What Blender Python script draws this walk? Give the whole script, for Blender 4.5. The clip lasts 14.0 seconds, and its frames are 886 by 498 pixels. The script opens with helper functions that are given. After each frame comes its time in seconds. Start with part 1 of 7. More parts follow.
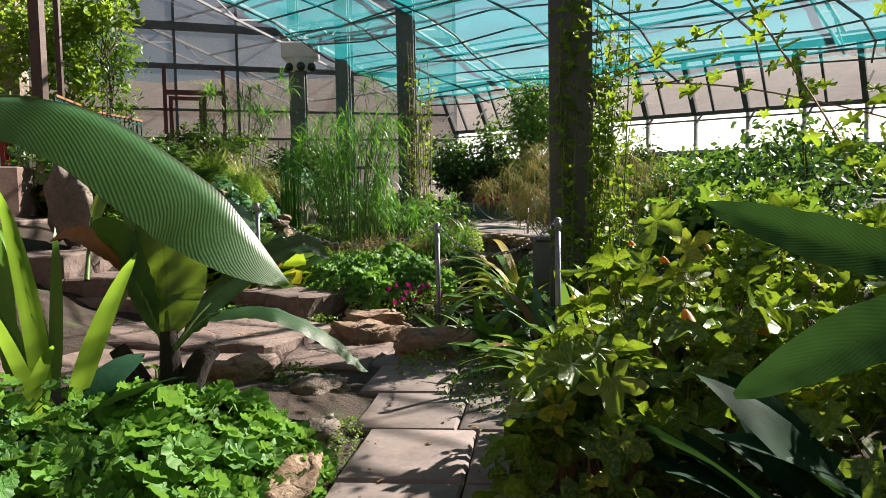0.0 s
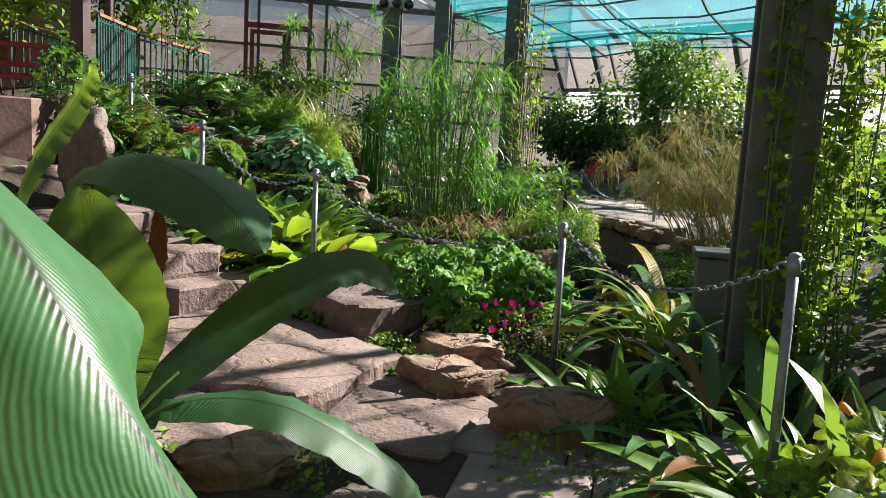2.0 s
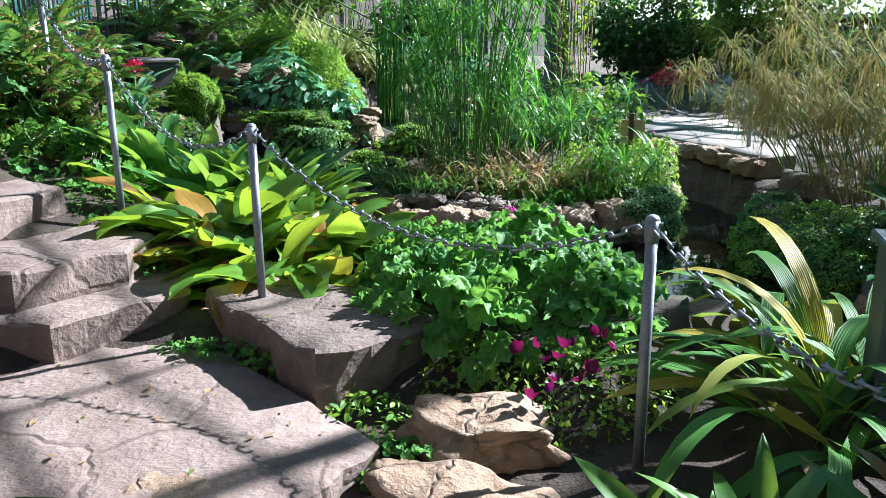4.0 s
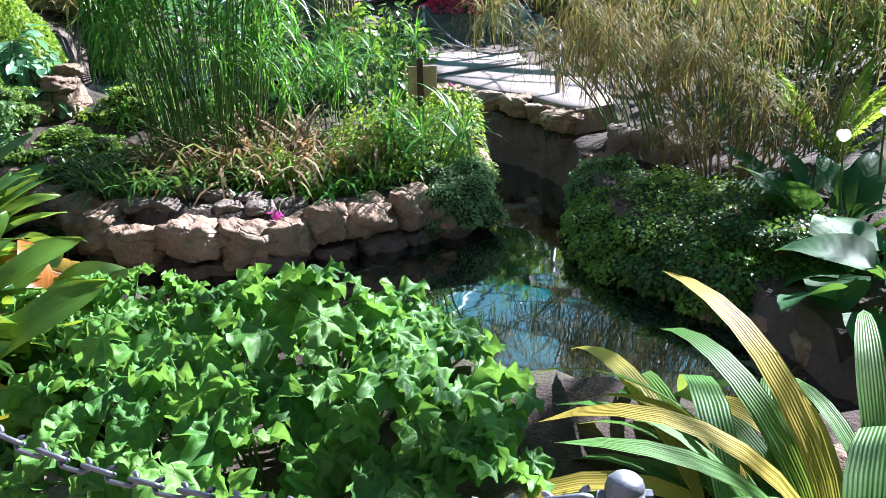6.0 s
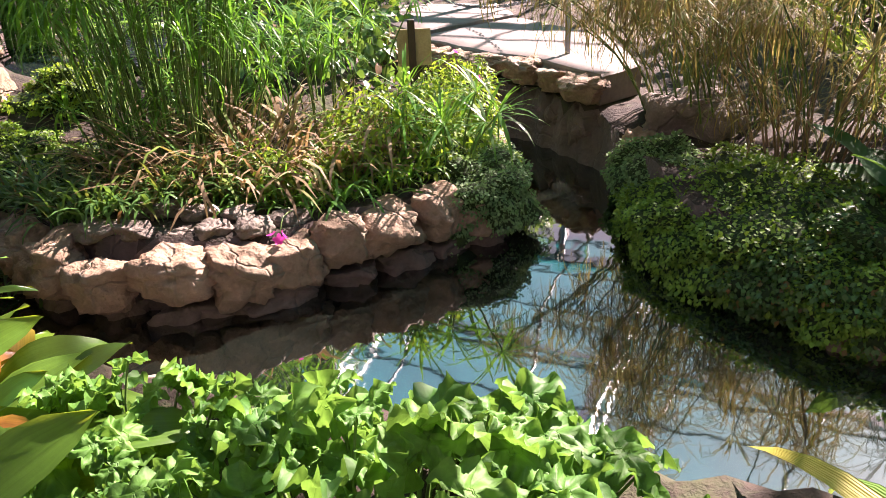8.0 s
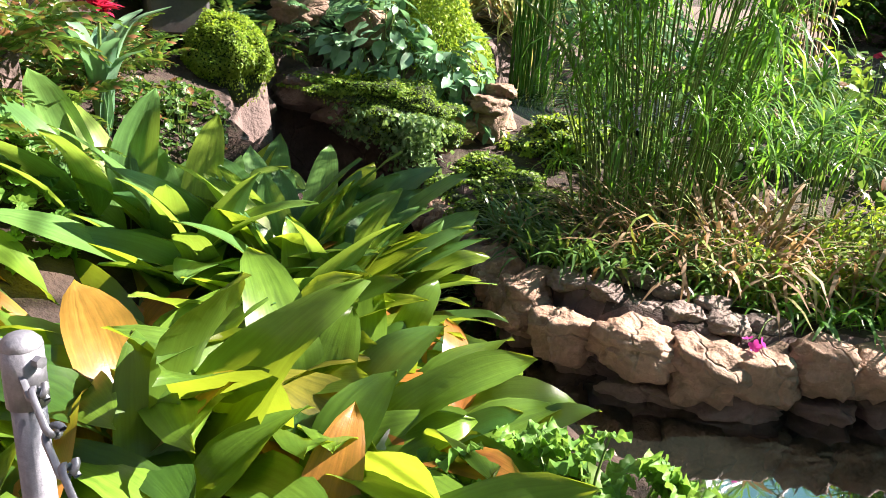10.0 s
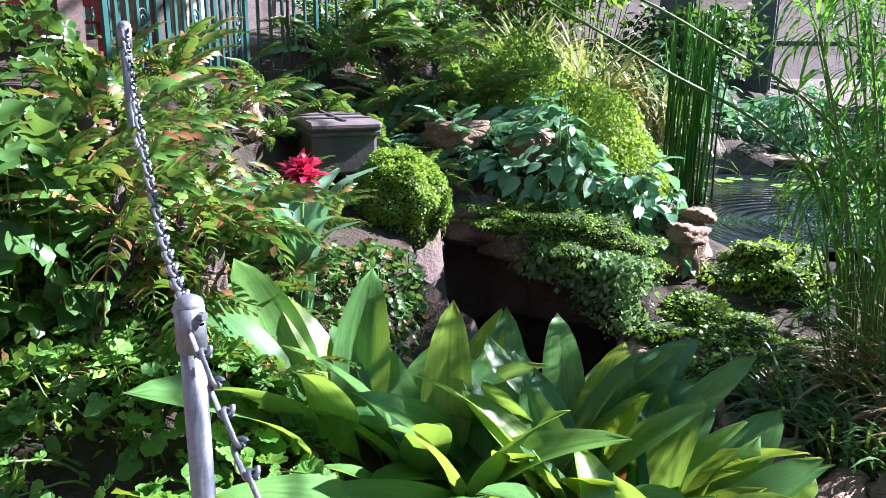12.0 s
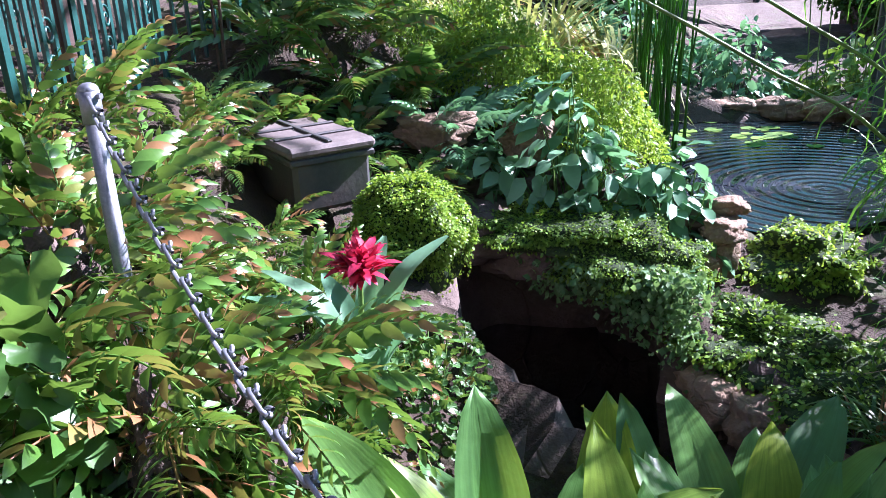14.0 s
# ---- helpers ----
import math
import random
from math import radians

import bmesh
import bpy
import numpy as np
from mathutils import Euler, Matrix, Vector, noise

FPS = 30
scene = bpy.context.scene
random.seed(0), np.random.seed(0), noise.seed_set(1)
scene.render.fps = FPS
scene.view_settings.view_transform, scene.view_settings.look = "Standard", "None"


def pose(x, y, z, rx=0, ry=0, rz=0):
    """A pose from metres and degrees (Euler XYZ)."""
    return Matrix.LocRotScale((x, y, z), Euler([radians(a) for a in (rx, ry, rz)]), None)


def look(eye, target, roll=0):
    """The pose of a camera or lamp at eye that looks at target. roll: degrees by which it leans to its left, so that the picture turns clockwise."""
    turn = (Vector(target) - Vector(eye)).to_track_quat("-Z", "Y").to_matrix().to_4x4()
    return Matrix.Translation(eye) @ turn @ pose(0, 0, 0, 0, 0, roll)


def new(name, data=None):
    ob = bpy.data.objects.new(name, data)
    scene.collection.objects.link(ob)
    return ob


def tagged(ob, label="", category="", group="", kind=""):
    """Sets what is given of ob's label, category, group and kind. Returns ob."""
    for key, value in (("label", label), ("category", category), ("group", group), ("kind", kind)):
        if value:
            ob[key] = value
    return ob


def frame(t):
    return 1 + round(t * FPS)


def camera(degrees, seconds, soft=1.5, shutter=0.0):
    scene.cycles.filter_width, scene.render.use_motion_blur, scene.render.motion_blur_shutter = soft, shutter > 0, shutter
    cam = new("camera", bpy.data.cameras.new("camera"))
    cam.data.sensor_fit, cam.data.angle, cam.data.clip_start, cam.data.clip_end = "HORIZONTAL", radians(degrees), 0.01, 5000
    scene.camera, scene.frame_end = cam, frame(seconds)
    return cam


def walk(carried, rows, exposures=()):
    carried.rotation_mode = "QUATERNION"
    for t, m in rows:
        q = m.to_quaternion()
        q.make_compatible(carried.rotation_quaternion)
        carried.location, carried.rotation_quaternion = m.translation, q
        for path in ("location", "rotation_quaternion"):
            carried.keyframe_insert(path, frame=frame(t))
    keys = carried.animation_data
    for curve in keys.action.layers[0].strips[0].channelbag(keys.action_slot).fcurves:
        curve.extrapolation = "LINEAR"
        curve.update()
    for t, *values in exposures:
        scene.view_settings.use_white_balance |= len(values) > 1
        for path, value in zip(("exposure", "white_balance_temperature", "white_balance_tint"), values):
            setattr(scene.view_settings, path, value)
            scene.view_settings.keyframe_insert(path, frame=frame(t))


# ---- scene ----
cam = camera(58.7, 14.0, soft=0.6)
# seconds, eye, yaw, pitch, roll
ROWS = [
    (0.0, 0.0, 0.0, 1.5, 7.13, -4.35, -1.03),
    (0.5, -0.182, 0.572, 1.54, 5.97, -4.53, 0.87),
    (1.0, -0.363, 1.203, 1.602, 5.85, -5.28, 1.39),
    (1.5, -0.461, 1.87, 1.651, 8.52, -6.49, 2.13),
    (2.0, -0.62, 2.467, 1.671, 13.18, -7.74, 3.13),
    (2.2, -0.698, 2.736, 1.696, 15.16, -8.31, 3.3),
    (4.3, -0.958, 5.312, 1.82, 16.92, -15.2, -0.81),
    (4.5, -0.949, 5.537, 1.847, 15.39, -15.86, -0.55),
    (5.0, -1.028, 6.055, 1.828, 9.8, -17.41, -0.3),
    (5.5, -1.168, 6.564, 1.855, 3.19, -18.87, -0.55),
    (6.0, -1.302, 7.062, 1.857, 0.85, -19.87, -1.24),
    (6.5, -1.404, 7.451, 1.857, -1.27, -22.01, -1.36),
    (7.0, -1.615, 7.786, 1.894, -5.32, -23.72, -1.54),
    (7.2, -1.693, 7.884, 1.92, -6.64, -24.19, -1.71),
    (9.3, -2.101, 8.303, 1.847, 14.33, -21.78, 0.1),
    (9.5, -2.176, 8.309, 1.831, 18.62, -20.72, 1.87),
    (10.0, -2.369, 8.29, 1.882, 25.25, -19.16, 3.57),
    (10.5, -2.764, 8.314, 1.979, 26.84, -16.97, 2.54),
    (11.0, -3.048, 8.27, 2.175, 28.51, -16.05, 1.18),
    (11.5, -3.372, 8.406, 2.211, 29.84, -14.94, 0.38),
    (12.0, -3.725, 8.619, 2.23, 28.79, -14.96, 0.54),
    (12.5, -4.079, 8.831, 2.272, 26.82, -16.36, 0.34),
    (13.0, -4.393, 8.969, 2.436, 24.34, -18.75, -0.17),
    (13.5, -4.668, 9.073, 2.468, 22.28, -19.82, -0.44),
    (14.0, -5.027, 9.254, 2.579, 18.3, -20.45, -2.28),
]
walk(cam, [(t, pose(x, y, z, 90 + pitch, 0, yaw) @ pose(0, 0, 0, 0, 0, roll)) for t, x, y, z, yaw, pitch, roll in ROWS],
     exposures=((0.0, 2.08, 6900, 16), (2.2, 2.28, 6500, 14), (4.3, 2.75, 5400, 10), (7.2, 2.98, 6300, 36), (9.3, 3.15, 8000, 42), (10.0, 3.1, 7000, 30), (10.8, 3.05, 6100, 28), (14.0, 3.05, 5500, 38)))

# ---- world and sun ----
world = bpy.data.worlds.new("world")
scene.world = world
world.use_nodes = True
wn = world.node_tree.nodes
sky = wn.new("ShaderNodeTexSky")
sky.sky_type = "NISHITA"
sky.sun_disc = False
sky.sun_elevation = radians(36)
sky.sun_rotation = radians(45)
wn["Background"].inputs["Strength"].default_value = 0.018
world.node_tree.links.new(sky.outputs["Color"], wn["Background"].inputs["Color"])
sun = new("sun", bpy.data.lights.new("sun", "SUN"))
sun.data.energy = 5.0
sun.data.angle = radians(0.6)
sun.data.color = (1.0, 0.95, 0.88)
sun.matrix_world = look((9.7, 9.8, 10.0), (0, 0, 0))


# ---- materials ----
def nodes_of(name):
    m = bpy.data.materials.new(name)
    m.use_nodes = True
    nt = m.node_tree
    return m, nt, nt.nodes["Principled BSDF"], nt.nodes["Material Output"]


def ramp(nt, fac, stops):
    n = nt.nodes.new("ShaderNodeValToRGB")
    els = n.color_ramp.elements
    while len(els) < len(stops):
        els.new(0.5)
    for e, (p, c) in zip(els, stops):
        e.position, e.color = p, (*c, 1)
    nt.links.new(fac, n.inputs["Fac"])
    return n.outputs["Color"]


def noise_tex(nt, scale, detail=6, rough=0.6, vec=None):
    n = nt.nodes.new("ShaderNodeTexNoise")
    n.inputs["Scale"].default_value, n.inputs["Detail"].default_value, n.inputs["Roughness"].default_value = scale, detail, rough
    if vec is not None:
        nt.links.new(vec, n.inputs["Vector"])
    return n.outputs["Fac"]


def mixc(nt, fac, a, b, mode="MIX"):
    n = nt.nodes.new("ShaderNodeMix")
    n.data_type, n.blend_type = "RGBA", mode
    for key, v in ((0, fac), (6, a), (7, b)):
        if isinstance(v, (int, float)):
            n.inputs[key].default_value = v
        elif isinstance(v, tuple):
            n.inputs[key].default_value = (*v, 1)
        else:
            nt.links.new(v, n.inputs[key])
    return n.outputs[2]


def calc(nt, op, a, b=None, c=None):
    n = nt.nodes.new("ShaderNodeMath")
    n.operation = op
    for i, v in enumerate((a, b, c)):
        if v is None:
            continue
        if isinstance(v, (int, float)):
            n.inputs[i].default_value = v
        else:
            nt.links.new(v, n.inputs[i])
    return n.outputs[0]


def bump_to(nt, bsdf, height, strength, dist=0.02):
    n = nt.nodes.new("ShaderNodeBump")
    n.inputs["Strength"].default_value, n.inputs["Distance"].default_value = strength, dist
    nt.links.new(height, n.inputs["Height"])
    nt.links.new(n.outputs["Normal"], bsdf.inputs["Normal"])


def place_vec(nt):
    return nt.nodes.new("ShaderNodeTexCoord").outputs["Object"]


def own_random(nt):
    """One number per object and per loose piece."""
    return calc(nt, "FRACT", calc(nt, "ADD", nt.nodes.new("ShaderNodeObjectInfo").outputs["Random"],
                                  nt.nodes.new("ShaderNodeNewGeometry").outputs["Random Per Island"]))


def solid(name, a, b, rough=0.7, scale=8.0, bump=0.3, metal=0.0, dirt=None, vary=0.15, dist=0.02, cracks=0.0):
    m, nt, p, _ = nodes_of(name)
    v = place_vec(nt)
    big = noise_tex(nt, scale, 8, 0.65, v)
    fine = noise_tex(nt, scale * 9, 4, 0.6, v)
    c = ramp(nt, big, ((0.32, a), (0.68, b)))
    c = mixc(nt, 0.35, c, ramp(nt, fine, ((0.3, (0.35, 0.35, 0.35)), (0.7, (1, 1, 1)))), "MULTIPLY")
    if dirt:
        c = mixc(nt, calc(nt, "MULTIPLY", ramp(nt, noise_tex(nt, scale * 0.45, 7, 0.7, v), ((0.52, (0, 0, 0)), (0.66, (1, 1, 1)))), 0.8), c, dirt)
    r = own_random(nt)
    c = mixc(nt, 1.0, c, ramp(nt, r, ((0, (1 - vary,) * 3), (1, (1, 1, 1)))), "MULTIPLY")
    nt.links.new(c, p.inputs["Base Color"])
    p.inputs["Roughness"].default_value, p.inputs["Metallic"].default_value = rough, metal
    h = calc(nt, "ADD", big, calc(nt, "MULTIPLY", fine, 0.35))
    if cracks:
        warp = nt.nodes.new("ShaderNodeMix")
        warp.data_type = "VECTOR"
        warp.inputs[0].default_value = 0.12
        wn3 = nt.nodes.new("ShaderNodeTexNoise")
        wn3.inputs["Scale"].default_value = 5.0
        nt.links.new(v, wn3.inputs["Vector"])
        nt.links.new(v, warp.inputs[4])
        nt.links.new(wn3.outputs["Color"], warp.inputs[5])
        vor = nt.nodes.new("ShaderNodeTexVoronoi")
        vor.feature = "DISTANCE_TO_EDGE"
        vor.inputs["Scale"].default_value = cracks
        nt.links.new(warp.outputs[1], vor.inputs["Vector"])
        line = nt.nodes.new("ShaderNodeMapRange")
        line.inputs["From Max"].default_value = 0.018
        nt.links.new(vor.outputs["Distance"], line.inputs["Value"])
        h = calc(nt, "ADD", h, calc(nt, "MULTIPLY", line.outputs[0], 0.22))
        faint = noise_tex(nt, 2.0, 3, 0.5, v)
        keep = calc(nt, "MAXIMUM", line.outputs[0], ramp(nt, faint, ((0.42, (0.45, 0.45, 0.45)), (0.58, (1, 1, 1)))))
        c2 = mixc(nt, keep, (0.09, 0.065, 0.05), c)
        nt.links.new(c2, p.inputs["Base Color"])
    bump_to(nt, p, h, bump, dist)
    return m


def leaf(name, dark, light, odd=None, odd_share=0.0, through_col=(0.35, 0.55, 0.05), share=0.35, rough=0.42, veins=0.0, vein_n=14.0, midrib=None, tip=None, spots=None, pleat=0.0, rays=0.0, streak=0.0):
    """Leaf stuff: colour by piece, veins along the leaf's own u and v, light through the blade."""
    m, nt, p, out = nodes_of(name)
    uvn = nt.nodes.new("ShaderNodeTexCoord")
    sep = nt.nodes.new("ShaderNodeSeparateXYZ")
    nt.links.new(uvn.outputs["UV"], sep.inputs[0])
    u, v = sep.outputs[0], sep.outputs[1]
    r = own_random(nt)
    stops = [(0.0, dark), (0.85 - odd_share, light)]
    if odd:
        stops += [(0.97 - odd_share, light), (1.0 - odd_share * 0.6, odd)]
    c = ramp(nt, r, stops)
    blot = noise_tex(nt, 14.0, 5, 0.6, uvn.outputs["Object"])
    c = mixc(nt, 0.45, c, ramp(nt, blot, ((0.3, (0.45, 0.5, 0.45)), (0.7, (1, 1, 1)))), "MULTIPLY")
    across = calc(nt, "ABSOLUTE", calc(nt, "SUBTRACT", u, 0.5))
    if streak:
        co = nt.nodes.new("ShaderNodeCombineXYZ")
        nt.links.new(calc(nt, "MULTIPLY", u, 16.0), co.inputs[0])
        nt.links.new(calc(nt, "MULTIPLY", v, 2.2), co.inputs[1])
        nt.links.new(calc(nt, "MULTIPLY", r, 40.0), co.inputs[2])
        lines = noise_tex(nt, 1.0, 4, 0.65, co.outputs[0])
        c = mixc(nt, streak, c, ramp(nt, lines, ((0.3, (0.35, 0.42, 0.35)), (0.68, (1.25, 1.2, 1.0)))), "MULTIPLY")
    if spots:
        c = mixc(nt, ramp(nt, noise_tex(nt, 60.0, 3, 0.5, uvn.outputs["Object"]), ((0.5, (0, 0, 0)), (0.56, (1, 1, 1)))), c, spots)
    if tip:
        edge = calc(nt, "ADD", calc(nt, "MULTIPLY", v, 0.8), calc(nt, "MULTIPLY", noise_tex(nt, 9.0, 4, 0.6, uvn.outputs["Object"]), 0.5))
        edge = calc(nt, "ADD", edge, calc(nt, "MULTIPLY", r, 0.16))
        c = mixc(nt, ramp(nt, edge, ((1.06, (0, 0, 0)), (1.14, (1, 1, 1)))), c, tip)
    if midrib:
        c = mixc(nt, ramp(nt, across, ((0.012, (1, 1, 1)), (0.03, (0, 0, 0)))), c, midrib)
    nt.links.new(c, p.inputs["Base Color"])
    p.inputs["Roughness"].default_value = rough
    p.inputs["Specular IOR Level"].default_value = 0.45
    tr = nt.nodes.new("ShaderNodeBsdfTranslucent")
    nt.links.new(mixc(nt, 0.55, c, through_col), tr.inputs["Color"])
    mx = nt.nodes.new("ShaderNodeMixShader")
    mx.inputs[0].default_value = share
    nt.links.new(p.outputs[0], mx.inputs[1])
    nt.links.new(tr.outputs[0], mx.inputs[2])
    nt.links.new(mx.outputs[0], out.inputs["Surface"])
    h = calc(nt, "MULTIPLY", blot, 0.25)
    if veins:
        arg = calc(nt, "MULTIPLY", calc(nt, "SUBTRACT", v, calc(nt, "MULTIPLY", across, 0.35)), vein_n * 6.283)
        h = calc(nt, "ADD", h, calc(nt, "MULTIPLY", calc(nt, "SINE", arg), veins))
    if pleat:
        h = calc(nt, "ADD", h, calc(nt, "MULTIPLY", calc(nt, "SINE", calc(nt, "MULTIPLY", u, 6.283 * vein_n)), pleat))
    if rays:
        spin = calc(nt, "ARCTAN2", calc(nt, "SUBTRACT", u, 0.5), calc(nt, "SUBTRACT", v, 0.5))
        h = calc(nt, "ADD", h, calc(nt, "MULTIPLY", calc(nt, "POWER", calc(nt, "ABSOLUTE", calc(nt, "SINE", calc(nt, "MULTIPLY", spin, 2.5))), 0.4), rays))
    bump_to(nt, p, h, 0.5, 0.012)
    nt.links.new(p.inputs["Normal"].links[0].from_socket, tr.inputs["Normal"])
    return m


SANDSTONE = solid("sandstone", (0.22, 0.135, 0.08), (0.46, 0.33, 0.225), 0.85, 3.5, 0.9, dirt=(0.14, 0.115, 0.07), vary=0.3, dist=0.06, cracks=1.9)
PATHSTONE = solid("path_stone", (0.15, 0.105, 0.085), (0.26, 0.195, 0.165), 0.85, 3.0, 0.9, dirt=(0.10, 0.08, 0.065), vary=0.2, dist=0.04, cracks=0.9)
GREYSTONE = solid("greystone", (0.16, 0.13, 0.105), (0.31, 0.255, 0.21), 0.85, 5.0, 0.7, dirt=(0.10, 0.11, 0.06), vary=0.35, dist=0.06, cracks=2.2)
FLAG = solid("flagstone", (0.16, 0.132, 0.118), (0.25, 0.21, 0.19), 0.8, 2.5, 0.25, dirt=(0.27, 0.21, 0.17), vary=0.18)
SOIL = solid("soil", (0.022, 0.015, 0.010), (0.07, 0.046, 0.030), 0.95, 6.0, 0.9, dirt=(0.05, 0.07, 0.02), dist=0.05)
GALV = solid("galvanised_steel", (0.22, 0.25, 0.29), (0.36, 0.39, 0.42), 0.52, 12.0, 0.15, metal=0.75)
POSTPAINT = solid("grey_paint", (0.055, 0.07, 0.075), (0.10, 0.12, 0.12), 0.55, 3.0, 0.2, dirt=(0.10, 0.12, 0.07))
FRAMEPAINT = solid("frame_paint", (0.05, 0.06, 0.065), (0.09, 0.10, 0.10), 0.5, 4.0, 0.15)
LIGHTMETAL = solid("pale_steel", (0.40, 0.42, 0.43), (0.55, 0.56, 0.56), 0.45, 6.0, 0.15, metal=0.4)
TEAL = solid("teal_paint", (0.004, 0.06, 0.05), (0.008, 0.10, 0.085), 0.4, 8.0, 0.15)
REDPAINT = solid("red_paint", (0.30, 0.015, 0.012), (0.42, 0.03, 0.022), 0.45, 6.0, 0.25)
MAROON = solid("maroon_paint", (0.10, 0.015, 0.02), (0.16, 0.025, 0.03), 0.5, 6.0, 0.2)
DARKWOOD = solid("dark_wood", (0.045, 0.025, 0.018), (0.09, 0.05, 0.035), 0.6, 6.0, 0.4)
RAILWOOD = solid("rail_wood", (0.30, 0.13, 0.06), (0.45, 0.22, 0.11), 0.5, 7.0, 0.3)
PALEWOOD = solid("pale_wood", (0.50, 0.37, 0.20), (0.62, 0.48, 0.28), 0.65, 8.0, 0.3)
DECKSTONE = solid("deck_stone", (0.14, 0.085, 0.068), (0.22, 0.14, 0.11), 0.8, 3.0, 0.4)
WALLSTONE = solid("wall_stone", (0.30, 0.24, 0.18), (0.48, 0.40, 0.31), 0.9, 2.0, 0.9, dirt=(0.15, 0.12, 0.09), dist=0.08)
# dark stone; round the pond and grotto its colour also stands for shade
DARKSHADESTONE = solid("dark_and_shade_stone", (0.08, 0.06, 0.05), (0.16, 0.12, 0.10), 0.9, 3.0, 0.8, dist=0.06, cracks=1.8)
CRATEPLASTIC = solid("grey_plastic", (0.045, 0.05, 0.055), (0.09, 0.09, 0.09), 0.5, 5.0, 0.2, dirt=(0.10, 0.08, 0.07))
CRATELID = solid("dusty_lid", (0.10, 0.085, 0.08), (0.19, 0.16, 0.15), 0.7, 6.0, 0.3)
WHITEBOX = solid("white_casing", (0.60, 0.61, 0.62), (0.70, 0.70, 0.70), 0.4, 6.0, 0.1)
BLACKGLOSS = solid("black_gloss", (0.01, 0.01, 0.012), (0.02, 0.02, 0.02), 0.15, 8.0, 0.05)
DARKSTEM = solid("banana_stem", (0.012, 0.009, 0.007), (0.04, 0.026, 0.018), 0.9, 14.0, 1.0)
BARK = solid("bark", (0.05, 0.03, 0.02), (0.13, 0.08, 0.05), 0.9, 12.0, 0.9)
MOSSCORE = solid("moss_core", (0.012, 0.035, 0.006), (0.04, 0.08, 0.015), 0.95, 20.0, 0.8)
STEM = solid("green_stem", (0.06, 0.14, 0.02), (0.14, 0.26, 0.05), 0.5, 14.0, 0.2)
DRYSTEM = solid("dry_stem", (0.20, 0.13, 0.07), (0.38, 0.27, 0.16), 0.8, 14.0, 0.3)


def glass_like(name, tint, clear, rough=0.08):
    """Old greenhouse glass or netting: part of the light goes straight through, the rest scatters."""
    m, nt, p, out = nodes_of(name)
    tp = nt.nodes.new("ShaderNodeBsdfTransparent")
    tp.inputs["Color"].default_value = (1, 1, 1, 1)
    tl = nt.nodes.new("ShaderNodeBsdfTranslucent")
    v = place_vec(nt)
    c = mixc(nt, 0.6, tint, ramp(nt, noise_tex(nt, 1.2, 7, 0.7, v), ((0.3, tuple(0.55 * k for k in tint)), (0.7, tint))))
    nt.links.new(c, tl.inputs["Color"])
    nt.links.new(c, p.inputs["Base Color"])
    p.inputs["Roughness"].default_value = rough
    a = nt.nodes.new("ShaderNodeMixShader")
    a.inputs[0].default_value = 0.6
    nt.links.new(p.outputs[0], a.inputs[1])
    nt.links.new(tl.outputs[0], a.inputs[2])
    b = nt.nodes.new("ShaderNodeMixShader")
    b.inputs[0].default_value = clear
    nt.links.new(a.outputs[0], b.inputs[1])
    nt.links.new(tp.outputs[0], b.inputs[2])
    nt.links.new(b.outputs[0], out.inputs["Surface"])
    return m


WHITEPANEL = glass_like("white_panel", (0.9, 0.9, 0.9), 0.25, 0.5)
NET = glass_like("teal_shade_net", (0.012, 0.36, 0.40), 0.66, 0.6)
ROOFGLASS = glass_like("roof_glass", (0.16, 0.17, 0.18), 0.82)
GLASS = glass_like("dusty_glass", (0.13, 0.135, 0.14), 0.62)

WATER, _nt, _p, _o = nodes_of("pond_water")
_p.inputs["Base Color"].default_value = (0.006, 0.009, 0.007, 1)
_p.inputs["Roughness"].default_value = 0.03
_p.inputs["IOR"].default_value = 2.4
_p.inputs["Specular IOR Level"].default_value = 1.0
_v = place_vec(_nt)
bump_to(_nt, _p, calc(_nt, "ADD", noise_tex(_nt, 2.2, 2, 0.5, _v), calc(_nt, "MULTIPLY", noise_tex(_nt, 9.0, 2, 0.5, _v), 0.08)), 0.045, 0.05)

RIPPLE, _nt, _p, _o = nodes_of("rippled_water")
_p.inputs["Base Color"].default_value = (0.01, 0.016, 0.018, 1)
_p.inputs["Roughness"].default_value = 0.04
_p.inputs["Specular IOR Level"].default_value = 0.8
_wv = _nt.nodes.new("ShaderNodeTexWave")
_wv.wave_type, _wv.rings_direction = "RINGS", "SPHERICAL"
_wv.inputs["Scale"].default_value, _wv.inputs["Distortion"].default_value = 2.6, 1.2
_nt.links.new(place_vec(_nt), _wv.inputs["Vector"])
bump_to(_nt, _p, _wv.outputs["Fac"], 0.22, 0.05)

L_BANANA = leaf("banana_leaf", (0.018, 0.075, 0.028), (0.04, 0.125, 0.045), through_col=(0.42, 0.62, 0.03), share=0.3, rough=0.42, veins=0.05, vein_n=105, midrib=(0.012, 0.03, 0.012), tip=(0.30, 0.13, 0.04))
L_CANNA = leaf("dark_canna_leaf", (0.008, 0.034, 0.02), (0.016, 0.055, 0.03), through_col=(0.12, 0.3, 0.04), share=0.1, rough=0.6, veins=0.02, vein_n=40)
L_DRY = leaf("dry_leaf", (0.20, 0.07, 0.02), (0.36, 0.16, 0.06), through_col=(0.5, 0.2, 0.03), share=0.25, rough=0.7, veins=0.2)
L_ASPID = leaf("aspidistra_leaf", (0.016, 0.075, 0.018), (0.15, 0.31, 0.04), odd=(0.45, 0.17, 0.045), odd_share=0.19, through_col=(0.5, 0.66, 0.03), share=0.42, rough=0.32, pleat=0.006, vein_n=16, tip=(0.45, 0.22, 0.04), streak=0.7)
